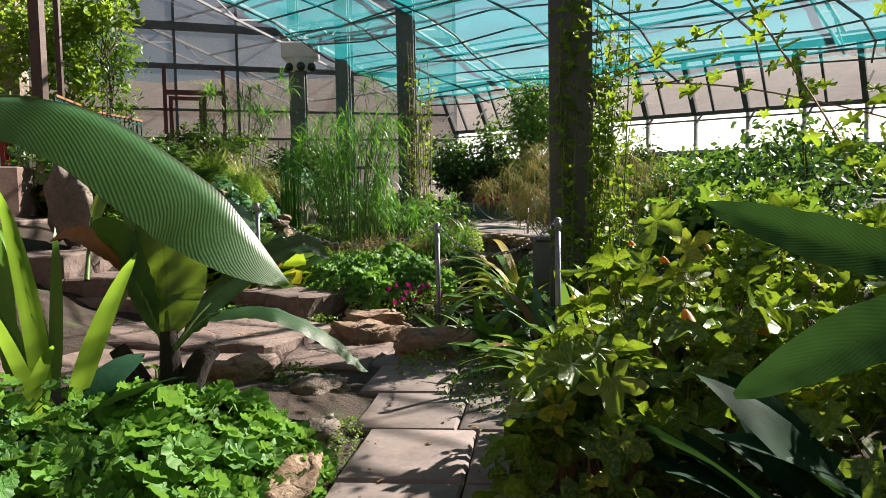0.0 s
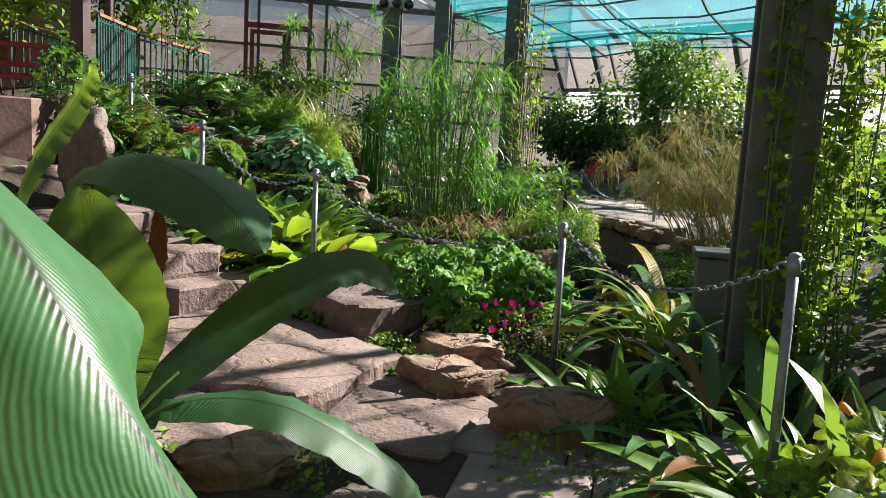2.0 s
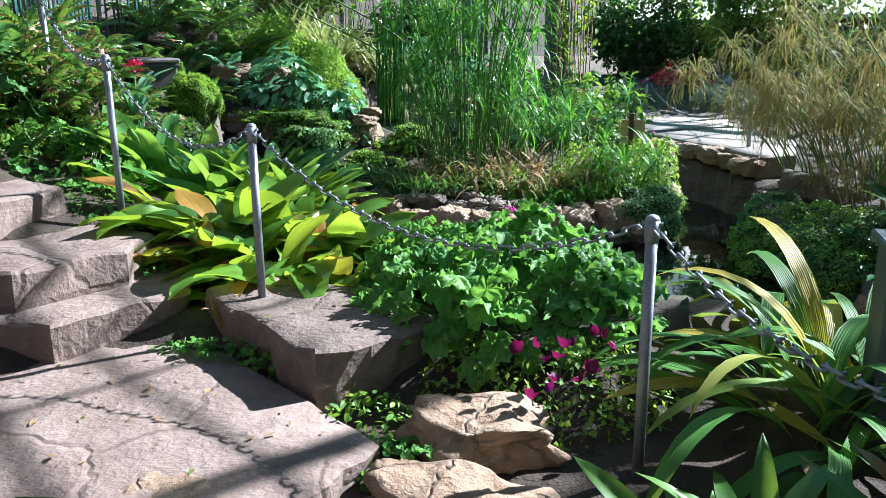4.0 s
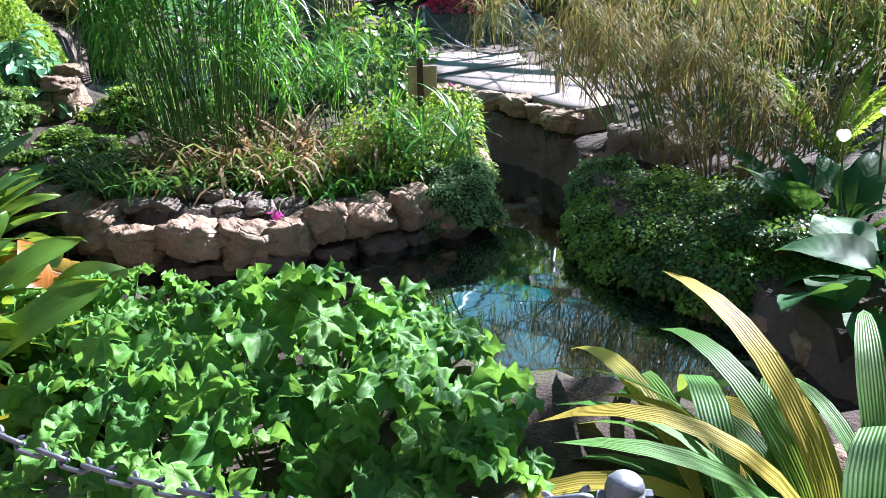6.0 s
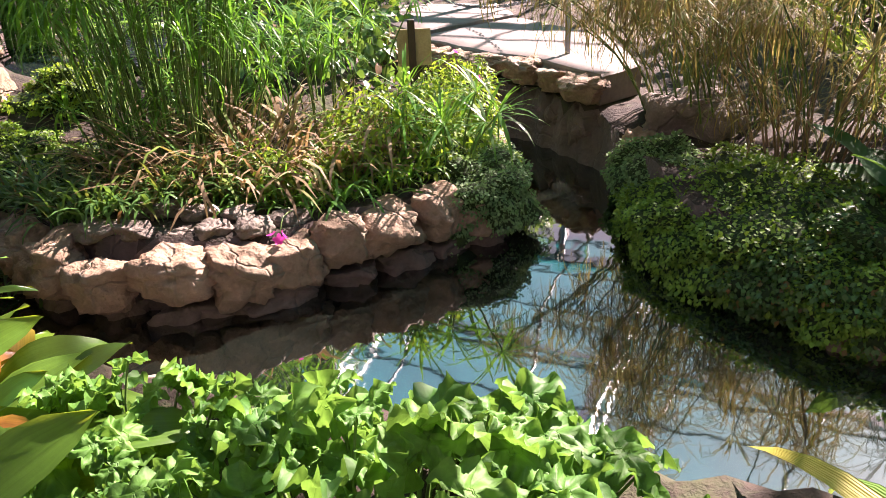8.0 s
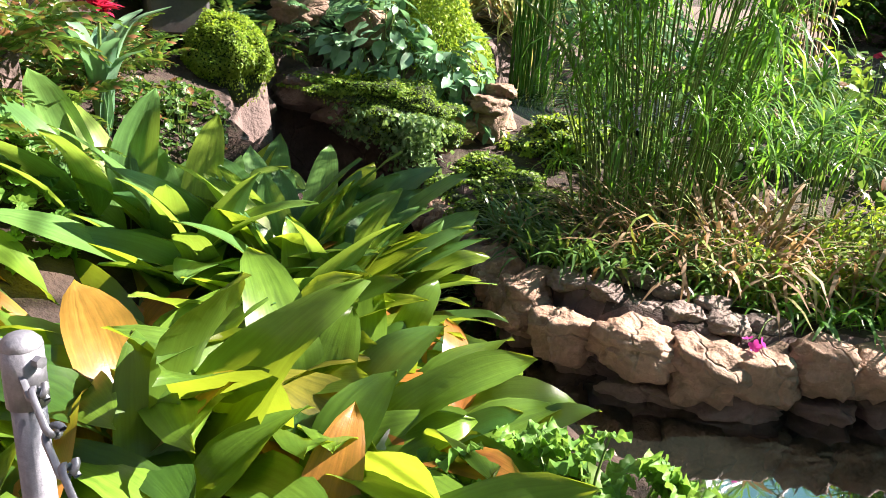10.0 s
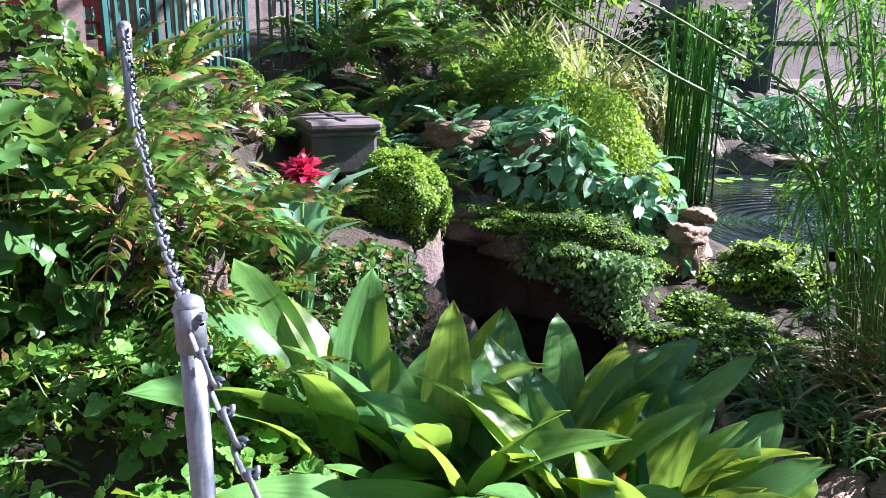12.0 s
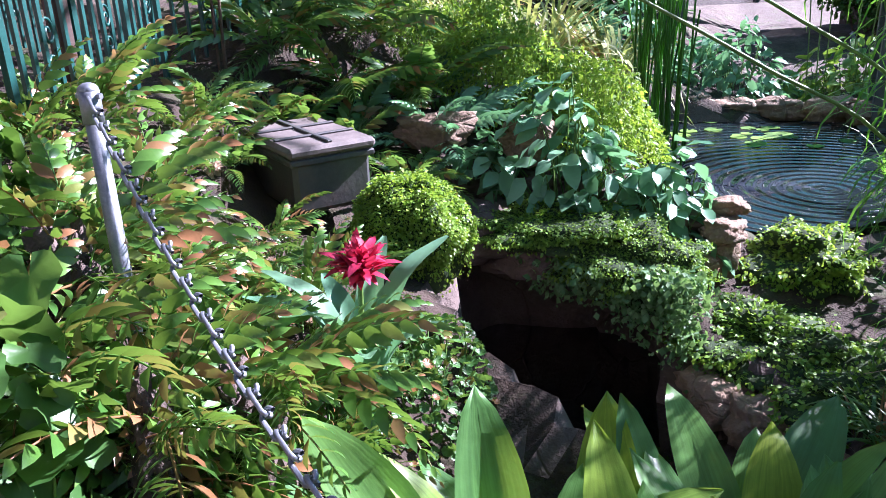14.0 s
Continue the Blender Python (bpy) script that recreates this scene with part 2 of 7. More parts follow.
L_ASPID_DEEP = leaf("deep_aspidistra_leaf", (0.05, 0.17, 0.06), (0.14, 0.33, 0.09), odd=(0.28, 0.40, 0.03), odd_share=0.2, through_col=(0.42, 0.64, 0.04), share=0.38, rough=0.36, pleat=0.006, vein_n=16, streak=0.7)
L_GERAN = leaf("geranium_leaf", (0.05, 0.18, 0.03), (0.14, 0.34, 0.06), through_col=(0.32, 0.62, 0.08), share=0.32, rough=0.55, rays=0.9, streak=0.35)
L_PLEAT = leaf("pleated_leaf", (0.05, 0.17, 0.03), (0.10, 0.25, 0.05), odd=(0.45, 0.36, 0.06), odd_share=0.22, through_col=(0.45, 0.55, 0.06), share=0.33, rough=0.5, pleat=0.16, vein_n=9, tip=(0.42, 0.26, 0.06))
L_MOSS = leaf("moss_leaf", (0.05, 0.15, 0.014), (0.20, 0.38, 0.04), through_col=(0.35, 0.55, 0.04), share=0.3, rough=0.6)
L_BLUEMOSS = leaf("cushion_leaf", (0.06, 0.17, 0.06), (0.18, 0.34, 0.14), through_col=(0.3, 0.5, 0.1), share=0.28, rough=0.6)
L_PAPYRUS = leaf("papyrus_blade", (0.025, 0.12, 0.012), (0.09, 0.29, 0.035), through_col=(0.3, 0.7, 0.05), share=0.38, rough=0.45)
L_DRYGRASS = leaf("dry_grass", (0.20, 0.125, 0.06), (0.38, 0.275, 0.16), odd=(0.16, 0.27, 0.04), odd_share=0.3, through_col=(0.5, 0.3, 0.1), share=0.3, rough=0.7)
L_BROWNGRASS = leaf("brown_feather_grass", (0.15, 0.10, 0.03), (0.32, 0.23, 0.07), odd=(0.12, 0.22, 0.03), odd_share=0.3, through_col=(0.4, 0.35, 0.1), share=0.35, rough=0.7)
L_BRIGHT = leaf("bright_small_leaf", (0.10, 0.24, 0.02), (0.24, 0.40, 0.04), through_col=(0.5, 0.7, 0.05), share=0.38, rough=0.5)
L_CALLA = leaf("calla_leaf", (0.02, 0.09, 0.03), (0.05, 0.16, 0.05), through_col=(0.25, 0.5, 0.05), share=0.28, rough=0.6, veins=0.05)
L_SALVIA = leaf("bluish_leaf", (0.08, 0.22, 0.12), (0.20, 0.40, 0.23), through_col=(0.2, 0.5, 0.15), share=0.28, rough=0.42)
L_HOLLY = leaf("holly_fern_leaf", (0.035, 0.12, 0.02), (0.12, 0.28, 0.045), odd=(0.32, 0.15, 0.07), odd_share=0.28, through_col=(0.3, 0.5, 0.05), share=0.22, rough=0.3)
L_FERN = leaf("fern_leaf", (0.03, 0.10, 0.02), (0.08, 0.20, 0.05), odd=(0.20, 0.09, 0.03), odd_share=0.1, through_col=(0.25, 0.45, 0.05), share=0.3, rough=0.4)
# darker bush leaf: for dark shrubs, and for shade put into leaf colour
L_DARKSHADEBUSH = leaf("dark_and_shaded_bush_leaf", (0.02, 0.07, 0.015), (0.05, 0.14, 0.025), through_col=(0.2, 0.4, 0.04), share=0.28, rough=0.38)
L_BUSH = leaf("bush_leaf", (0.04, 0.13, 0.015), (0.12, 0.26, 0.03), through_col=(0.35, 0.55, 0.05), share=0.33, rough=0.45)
L_VINE = leaf("vine_leaf", (0.06, 0.16, 0.015), (0.16, 0.30, 0.03), through_col=(0.5, 0.68, 0.04), share=0.38, rough=0.5)
L_MAPLE = leaf("variegated_leaf", (0.023, 0.08, 0.015), (0.095, 0.215, 0.032), odd=(0.45, 0.42, 0.05), odd_share=0.08, through_col=(0.42, 0.6, 0.03), share=0.3, rough=0.42, spots=(0.17, 0.25, 0.04), rays=0.4)
L_CREAM = leaf("cream_striped_leaf", (0.16, 0.26, 0.05), (0.45, 0.45, 0.20), odd=(0.40, 0.20, 0.08), odd_share=0.1, through_col=(0.5, 0.6, 0.1), share=0.3, rough=0.45)
L_SILVER = leaf("silver_leaf", (0.25, 0.30, 0.30), (0.45, 0.50, 0.50), through_col=(0.4, 0.5, 0.4), share=0.2, rough=0.7)
L_PURPLE = leaf("purple_petal", (0.07, 0.003, 0.05), (0.15, 0.005, 0.055), odd=(0.06, 0.005, 0.12), odd_share=0.3, through_col=(0.3, 0.01, 0.1), share=0.3, rough=0.5)
L_RED = leaf("red_petal", (0.40, 0.012, 0.04), (0.62, 0.04, 0.12), through_col=(0.8, 0.05, 0.1), share=0.3, rough=0.5)
L_PINK = leaf("pink_petal", (0.55, 0.04, 0.30), (0.80, 0.10, 0.50), through_col=(0.8, 0.1, 0.5), share=0.3, rough=0.5)
L_WHITE = leaf("white_petal", (0.70, 0.70, 0.62), (0.82, 0.82, 0.76), through_col=(0.8, 0.8, 0.6), share=0.3, rough=0.4)
L_LITTER = leaf("leaf_litter", (0.16, 0.09, 0.04), (0.34, 0.22, 0.11), odd=(0.10, 0.16, 0.03), odd_share=0.2, through_col=(0.3, 0.2, 0.05), share=0.2, rough=0.8)
L_ORANGE = leaf("orange_leaf", (0.50, 0.20, 0.02), (0.65, 0.30, 0.03), through_col=(0.8, 0.4, 0.03), share=0.4, rough=0.5)
for m, gloss in ((L_CANNA, 0.03), (L_CALLA, 0.15), (L_BANANA, 0.35), (L_PLEAT, 0.2), (L_ASPID_DEEP, 0.28), (L_GERAN, 0.3)):
    for node in m.node_tree.nodes:
        if node.type == "BSDF_PRINCIPLED":
            node.inputs["Specular IOR Level"].default_value = gloss


# ---- mesh helpers ----
rng = np.random.default_rng(7)


def tri_mesh(name, v, f, uv, material, smooth=True):
    me = bpy.data.meshes.new(name)
    me.vertices.add(len(v))
    me.vertices.foreach_set("co", np.ascontiguousarray(v, dtype=np.float32).ravel())
    me.loops.add(len(f) * 3)
    me.loops.foreach_set("vertex_index", np.ascontiguousarray(f, dtype=np.int32).ravel())
    me.polygons.add(len(f))
    me.polygons.foreach_set("loop_start", np.arange(len(f), dtype=np.int32) * 3)
    me.polygons.foreach_set("use_smooth", np.full(len(f), smooth))
    if uv is not None:
        lay = me.uv_layers.new(name="UVMap")
        lay.data.foreach_set("uv", np.ascontiguousarray(uv[np.asarray(f).ravel()], dtype=np.float32).ravel())
    me.materials.append(material)
    me.update()
    me.validate()
    return me


def grid_tris(rows, cols):
    f = []
    for i in range(rows - 1):
        for j in range(cols - 1):
            a = i * cols + j
            f += [(a, a + 1, a + cols + 1), (a, a + cols + 1, a + cols)]
    return np.array(f)


def blade(length=1.0, width=0.2, n=6, droop=0.6, fold=0.2, cols=3, peak=0.4, wave=0.0, tipw=0.02, sides=0.0, seed=0):
    """A leaf blade from the origin along +y, faces up, bends down by droop radians towards its tip."""
    r = np.random.default_rng(seed)
    t = np.linspace(0, 1, n + 1)
    w = np.where(t < peak, np.sin(np.pi / 2 * np.clip(t / peak, 0, 1)) ** 0.8 + 0.04, np.cos(np.pi / 2 * np.clip((t - peak) / (1 - peak), 0, 1)) ** 0.66) + tipw
    ang = -droop * t ** 1.3
    y = np.concatenate([[0], np.cumsum(np.cos(ang[:-1]))]) * length / n
    z = np.concatenate([[0], np.cumsum(np.sin(ang[:-1]))]) * length / n
    c = np.linspace(-1, 1, cols)
    bow = sides * t ** 2 * length
    ph = r.uniform(0, 6)
    v, uv = [], []
    for i in range(n + 1):
        for k in c:
            hw = width / 2 * w[i]
            zz = z[i] + abs(k) * hw * fold + wave * width * np.sin(t[i] * 9 + ph + k * 2) * abs(k)
            v.append((k * hw + bow[i], y[i] - abs(k) * hw * 0.05, zz))
            uv.append((k / 2 + 0.5, t[i]))
    return np.array(v), grid_tris(n + 1, cols), np.array(uv)


def lobed(lobes=5, depth=0.35, rings=3, per=7, cup=0.25, ruffle=0.06, notch=0.8, sharp=1.0, seed=0):
    """A round leaf cut into lobes, about 1 across, its stalk at the origin, its tip along +y."""
    r = np.random.default_rng(seed)
    m = lobes * per
    th = np.linspace(-np.pi + 0.25 * notch, np.pi - 0.25 * notch, m)
    ph = (th + np.pi) / (2 * np.pi) * lobes
    prof = np.abs(np.sin(np.pi * ph)) ** sharp
    rad = 0.5 * (1 - depth + depth * prof) * (0.82 + 0.18 * np.cos(th)) * (1 + r.uniform(-0.05, 0.05, m))
    v, uv = [(0, 0, 0)], [(0.5, 0.0)]
    for k in range(1, rings + 1):
        s = k / rings
        rr = rad * s
        z = cup * (rr ** 2) * 2 + ruffle * s ** 2 * np.sin(ph * 2 * np.pi * 1.5 + r.uniform(0, 6)) + ruffle * 0.5 * s * np.cos(ph * 2 * np.pi)
        for a, q, zz in zip(th, rr, z):
            v.append((q * np.sin(a), q * np.cos(a), zz))
            uv.append((0.5 + 0.5 * s * np.sin(a), 0.5 + 0.5 * s * np.cos(a)))
    f = []
    for i in range(m - 1):
        f.append((0, 1 + i + 1, 1 + i))
        for k in range(rings - 1):
            a = 1 + k * m + i
            f += [(a, a + 1, a + m + 1), (a, a + m + 1, a + m)]
    return np.array(v, float), np.array(f), np.array(uv, float)


def turn(yaw, pitch, roll):
    """Rotation matrices, one per row, from arrays of radians: Rz(yaw) Rx(pitch) Ry(roll)."""
    cy, sy, cp, sp, cr, sr = np.cos(yaw), np.sin(yaw), np.cos(pitch), np.sin(pitch), np.cos(roll), np.sin(roll)
    o, i = np.zeros_like(cy), np.ones_like(cy)
    rz = np.stack([np.stack([cy, -sy, o], -1), np.stack([sy, cy, o], -1), np.stack([o, o, i], -1)], -2)
    rx = np.stack([np.stack([i, o, o], -1), np.stack([o, cp, -sp], -1), np.stack([o, sp, cp], -1)], -2)
    ry = np.stack([np.stack([cr, o, sr], -1), np.stack([o, i, o], -1), np.stack([-sr, o, cr], -1)], -2)
    return rz @ rx @ ry


def strew(templates, pos, yaw, pitch, roll, size):
    """Many copies of leaf shapes as one set of arrays."""
    pos, size = np.asarray(pos, float), np.asarray(size, float)
    n = len(pos)
    rot = turn(np.asarray(yaw, float), np.asarray(pitch, float), np.asarray(roll, float))
    vs, fs, us, at = [], [], [], 0
    for k, (tv, tf, tu) in enumerate(templates):
        idx = np.arange(k, n, len(templates))
        if not len(idx):
            continue
        v = np.einsum("nij,mj->nmi", rot[idx], tv) * size[idx, None, None] + pos[idx, None, :]
        vs.append(v.reshape(-1, 3))
        fs.append((tf[None] + (np.arange(len(idx)) * len(tv))[:, None, None]).reshape(-1, 3) + at)
        us.append(np.tile(tu, (len(idx), 1)))
        at += len(idx) * len(tv)
    return np.concatenate(vs), np.concatenate(fs), np.concatenate(us)


def joined(*sets):
    vs, fs, us, at = [], [], [], 0
    for v, f, u in sets:
        vs.append(v), fs.append(f + at), us.append(u)
        at += len(v)
    return np.concatenate(vs), np.concatenate(fs), np.concatenate(us)


def tubes(paths, radius, sides=5, taper=0.6):
    """Round stems along lists of points."""
    out = []
    for path in paths:
        path = np.asarray(path, float)
        n = len(path)
        d = np.gradient(path, axis=0)
        d /= np.linalg.norm(d, axis=1)[:, None] + 1e-9
        ref = np.array([1.0, 0.13, 0.07])
        a = np.cross(d, ref)
        a /= np.linalg.norm(a, axis=1)[:, None] + 1e-9
        b = np.cross(d, a)
        rr = radius * np.linspace(1, taper, n)
        k = np.linspace(0, 2 * np.pi, sides + 1)
        v = path[:, None] + rr[:, None, None] * (np.cos(k)[None, :, None] * a[:, None] + np.sin(k)[None, :, None] * b[:, None])
        uv = np.stack(np.meshgrid(np.linspace(0, 1, sides + 1), np.linspace(0, 1, n)), -1).reshape(-1, 2)
        out.append((v.reshape(-1, 3), grid_tris(n, sides + 1), uv))
    return joined(*out)


def thing(name, label, category, group="", kind="", at=(0, 0, 0)):
    ob = new(name)
    ob.location = at
    ob.empty_display_size = 0.1
    return tagged(ob, label, category, group, kind)


def arr_part(name, data, material, parent, label="", kind="", smooth=True):
    v, f, u = data
    if parent is not None:
        v = v - np.array(parent.location)
    ob = new(name, tri_mesh(name, v, f, u, material, smooth))
    if parent is not None:
        ob.parent = parent
    return tagged(ob, label, "", "", kind)


def part(name, bm, material, parent=None, label="", smooth=False):
    me = bpy.data.meshes.new(name)
    bm.to_mesh(me)
    bm.free()
    me.materials.append(material)
    if smooth:
        me.polygons.foreach_set("use_smooth", [True] * len(me.polygons))
    ob = new(name, me)
    if parent is not None:
        ob.parent = parent
    return tagged(ob, label)


def box(bm, lo, hi, m=None, bevel=0.0):
    """A box between two corners, its edges rounded, turned by m."""
    lo, hi = Vector(lo), Vector(hi)
    made = bmesh.ops.create_cube(bm, size=1.0, matrix=Matrix.Translation((lo + hi) / 2) @ Matrix.Diagonal((*(hi - lo), 1)))["verts"]
    if bevel:
        es = list({e for v in made for e in v.link_edges})
        got = bmesh.ops.bevel(bm, geom=es, offset=bevel, segments=1, affect="EDGES", profile=0.5)
        made = list({v for f in got["faces"] for v in f.verts} | {v for v in made if v.is_valid})
    if m is not None:
        bmesh.ops.transform(bm, matrix=m, verts=made)
    return bm


def rod(bm, a, b, r, sides=8, r2=None):
    a, b = Vector(a), Vector(b)
    d = b - a
    m = Matrix.Translation((a + b) / 2) @ d.to_track_quat("Z", "Y").to_matrix().to_4x4()
    bmesh.ops.create_cone(bm, cap_ends=True, segments=sides, radius1=r, radius2=r if r2 is None else r2, depth=d.length, matrix=m)
    return bm


def bar(bm, a, b, w, h=None):
    """A square bar from a to b."""
    a, b = Vector(a), Vector(b)
    d = b - a
    m = Matrix.Translation((a + b) / 2) @ d.to_track_quat("Z", "Y").to_matrix().to_4x4() @ Matrix.Diagonal((w, h or w, d.length, 1))
    bmesh.ops.create_cube(bm, size=1.0, matrix=m)
    return bm


def rock_mesh(name, size, seed, material, subdiv=3, flat=0.35, rough=0.26):
    """A weathered stone: a ball pressed flat on top and bottom, split by a few planes and roughened."""
    bm = bmesh.new()
    bmesh.ops.create_icosphere(bm, subdivisions=subdiv, radius=1.0)
    r = random.Random(seed)
    planes = [(Vector((r.uniform(-1, 1), r.uniform(-1, 1), r.uniform(-0.4, 0.4))).normalized(), r.uniform(0.55, 0.85)) for _ in range(7)]
    off = Vector((r.uniform(0, 50), r.uniform(0, 50), 0))
    for v in bm.verts:
        p = v.co.copy()
        for n, d in planes:
            k = p.dot(n) - d
            if k > 0:
                p -= n * k * 0.9
        if p.z > 1 - flat:
            p.z = 1 - flat + (p.z - 1 + flat) * 0.15
        if p.z < -0.8:
            p.z = -0.8
        k = noise.noise(p * 1.7 + off) * rough + noise.noise(p * 4.5 + off) * rough * 0.5 + noise.noise(p * 11 + off) * rough * 0.3 + (abs(noise.noise(Vector((p.x, p.y, p.z * 3.5)) * 2.2 + off)) - 0.2) * rough * 0.7
        p += p.normalized() * k
        v.co = Vector((p.x * size[0], p.y * size[1], p.z * size[2]))
    me = bpy.data.meshes.new(name)
    bm.to_mesh(me)
    bm.free()
    me.materials.append(material)
    me.polygons.foreach_set("use_smooth", [True] * len(me.polygons))
    return me


def rock(name, at, size, seed, material, label, rz=0.0, group="", parent=None, flat=0.35, tilt=0.0, subdiv=4):
    ob = new(name, rock_mesh(name, size, seed, material, subdiv, flat))
    ob.matrix_basis = pose(*at, tilt, tilt * 0.5, rz)
    if parent is not None:
        ob.parent = parent
        return ob
    return tagged(ob, label, "rock", group)


def smooth01(x):
    x = np.clip(x, 0, 1)
    return x * x * (3 - 2 * x)


def inside(poly, x, y):
    res = np.zeros(np.shape(x), bool)
    n = len(poly)
    for i in range(n):
        (x0, y0), (x1, y1) = poly[i], poly[(i + 1) % n]
        hit = ((y0 > y) != (y1 > y)) & (x < (x1 - x0) * (y - y0) / (y1 - y0 + 1e-12) + x0)
        res ^= hit
    return res


def edge_distance(poly, x, y):
    best = np.full(np.shape(x), 1e9)
    n = len(poly)
    for i in range(n):
        (x0, y0), (x1, y1) = poly[i], poly[(i + 1) % n]
        dx, dy = x1 - x0, y1 - y0
        t = np.clip(((x - x0) * dx + (y - y0) * dy) / (dx * dx + dy * dy), 0, 1)
        best = np.minimum(best, np.hypot(x - x0 - t * dx, y - y0 - t * dy))
    return best


# ---- ground, pond, paths ----
POND = [(0.6, 9.7), (-0.5, 9.85), (-1.3, 10.2), (-2.2, 10.7), (-3.2, 11.05), (-4.2, 11.5), (-5.0, 12.0), (-5.9, 12.4), (-6.35, 13.0), (-6.1, 13.7),
        (-5.4, 13.9), (-4.86, 13.45), (-4.2, 12.84), (-3.7, 12.3), (-3.42, 12.06), (-3.12, 11.98), (-2.75, 11.97), (-2.25, 12.18), (-1.68, 12.46), (-1.22, 12.72), (-1.04, 13.3),
        (-1.05, 13.9), (-1.15, 14.45), (-1.45, 15.0), (-1.85, 15.6), (-2.3, 16.6), (-2.05, 17.1), (-1.65, 16.1), (-1.15, 15.22), (-0.62, 14.62), (-0.3, 13.85), (-0.2, 13.2), (-0.32, 12.1), (-0.1, 11.7), (0.1, 11.3),
        (0.27, 11.0), (0.42, 10.3)]
UPPER = [(-5.5, 15.6), (-4.9, 14.85), (-4.4, 14.7), (-3.9, 15.0), (-3.2, 15.6), (-2.6, 16.6), (-2.9, 18.0), (-3.6, 18.6), (-5.3, 18.5), (-6.0, 17.2)]


TERRACE = [(-6.8, 9.6), (-7.1, 10.6), (-7.45, 11.6), (-8.1, 13.4), (-7.85, 15.3), (-9.6, 17.5), (-13.0, 20.0), (-15.9, 18), (-15, 8.5), (-7.3, 8.9)]


def terrain(x, y):
    x, y = np.asarray(x, float), np.asarray(y, float)
    left = 0.04 + 1.38 * smooth01((-x - 2.6) / 5.6) * smooth01((y - 5.2) / 3.2)
    near = smooth01((10.3 - 0.42 * (x + 1.0) - y) / 0.3) * smooth01((x + 6.6) / 1.6)
    left = left * (1 - near * 0.6 * (1 - smooth01((edge_distance(POND, x, y) - 0.1) / 1.7)))
    left = left - 0.22 * smooth01((-x - 2.2) / 1.0) * smooth01((y - 7.0) / 1.0) * smooth01((9.3 - y) / 0.7) * smooth01((x + 6.4) / 0.5)
    left = left + 0.12 * smooth01((-x - 1.4) / 0.8) * smooth01((6.2 - y) / 1.0)
    left = left - 0.09 * smooth01((y - 5.4) / 0.4) * smooth01((7.9 - y) / 0.4) * smooth01((x + 5.0) / 0.4)
    h = np.where((y > 11.7) & (x > -5.2), np.maximum(left, 0.33), left)
    h = h + 0.32 * smooth01((y - 13.5) / 1.6) * (1 - 0.6 * smooth01((x + 2.6) / 0.8) * smooth01((2.0 - x) / 1.0) * smooth01((19 - y) / 2.0))
    h = np.maximum(h, 0.25 * smooth01((x - 0.0) / 0.8) * smooth01((y - 6) / 3) + 0.9 * smooth01((x - 1.2) / 4.0))
    h = np.maximum(h, 0.22 * smooth01((y - 8.1) / 0.8) * smooth01((11.8 - y) / 0.5))
    h = h + 0.5 * smooth01((y - 17.5) / 6.0) * smooth01((-x + 1.0) / 3.0)
    h = h + np.where(inside(TERRACE, x, y), 1.0, smooth01(1 - edge_distance(TERRACE, x, y) / 0.75)) * 0.52 * smooth01((y - 10.4) / 0.8)
    bumps = 0.04 * np.sin(x * 3.1 + y * 1.7) * np.sin(y * 2.6 - x * 1.3) + 0.02 * np.sin(x * 9 + 1) * np.sin(y * 8.3)
    h = h + bumps * np.where((np.abs(x + 0.7) < 1.3) & (y < 7.4), 0.2, 1.0)
    walkway = smooth01((x + 1.5) / 0.3) * smooth01((1.1 - x) / 0.4) * smooth01((7.2 - y) / 0.5)
    h = h * (1 - walkway) - 0.04 * walkway
    low = np.where(inside(UPPER, x, y), 1.0, 0.0) * smooth01(edge_distance(UPPER, x, y) / 0.15)
    h = h * (1 - low) + 0.35 * low
    low = np.where(inside(POND, x, y), 1.0, 0.0) * smooth01((edge_distance(POND, x, y) + 0.02) / (0.12 + 0.22 * smooth01((10.6 - 0.42 * (x + 1.0) - y) / 0.4)))
    return h * (1 - low) - 0.5 * low


def ground_z(x, y):
    return float(terrain(np.array([x]), np.array([y]))[0])


gx = np.concatenate([np.linspace(-60, -13, 12), np.arange(-12, 9, 0.11), np.linspace(9.5, 60, 12)])
gy = np.concatenate([np.linspace(-50, -5, 10), np.arange(-4.5, 25.5, 0.11), np.linspace(26, 90, 14)])
GX, GY = np.meshgrid(gx, gy)
CAVE = [(-6.5, 13.2), (-6.72, 13.9), (-6.4, 14.5), (-5.6, 14.6), (-5.15, 14.35), (-5.02, 13.8), (-5.25, 13.4)]
hollow = np.where(inside(CAVE, GX, GY), smooth01(edge_distance(CAVE, GX, GY) / 0.1), 0.0)
GZ = terrain(GX, GY) * (1 - hollow) - 0.5 * hollow
gv = np.stack([GX, GY, GZ], -1).reshape(-1, 3)
gf = grid_tris(len(gy), len(gx))
gmesh = tri_mesh("ground", gv, gf, gv[:, :2] * 0.1, SOIL)
gmesh.materials.append(GREYSTONE)
# steep faces go dark: shade of the undercut bank put into the colour
gmesh.materials.append(DARKSHADESTONE)
cut = np.cross(gv[gf[:, 1]] - gv[gf[:, 0]], gv[gf[:, 2]] - gv[gf[:, 0]])
steep = np.abs(cut[:, 2]) < 0.55 * np.linalg.norm(cut, axis=1)
gmesh.polygons.foreach_set("material_index", (steep * 2).astype(np.int32))
tagged(new("ground", gmesh), "dark damp garden soil of the planting beds", "soil", kind="structure")


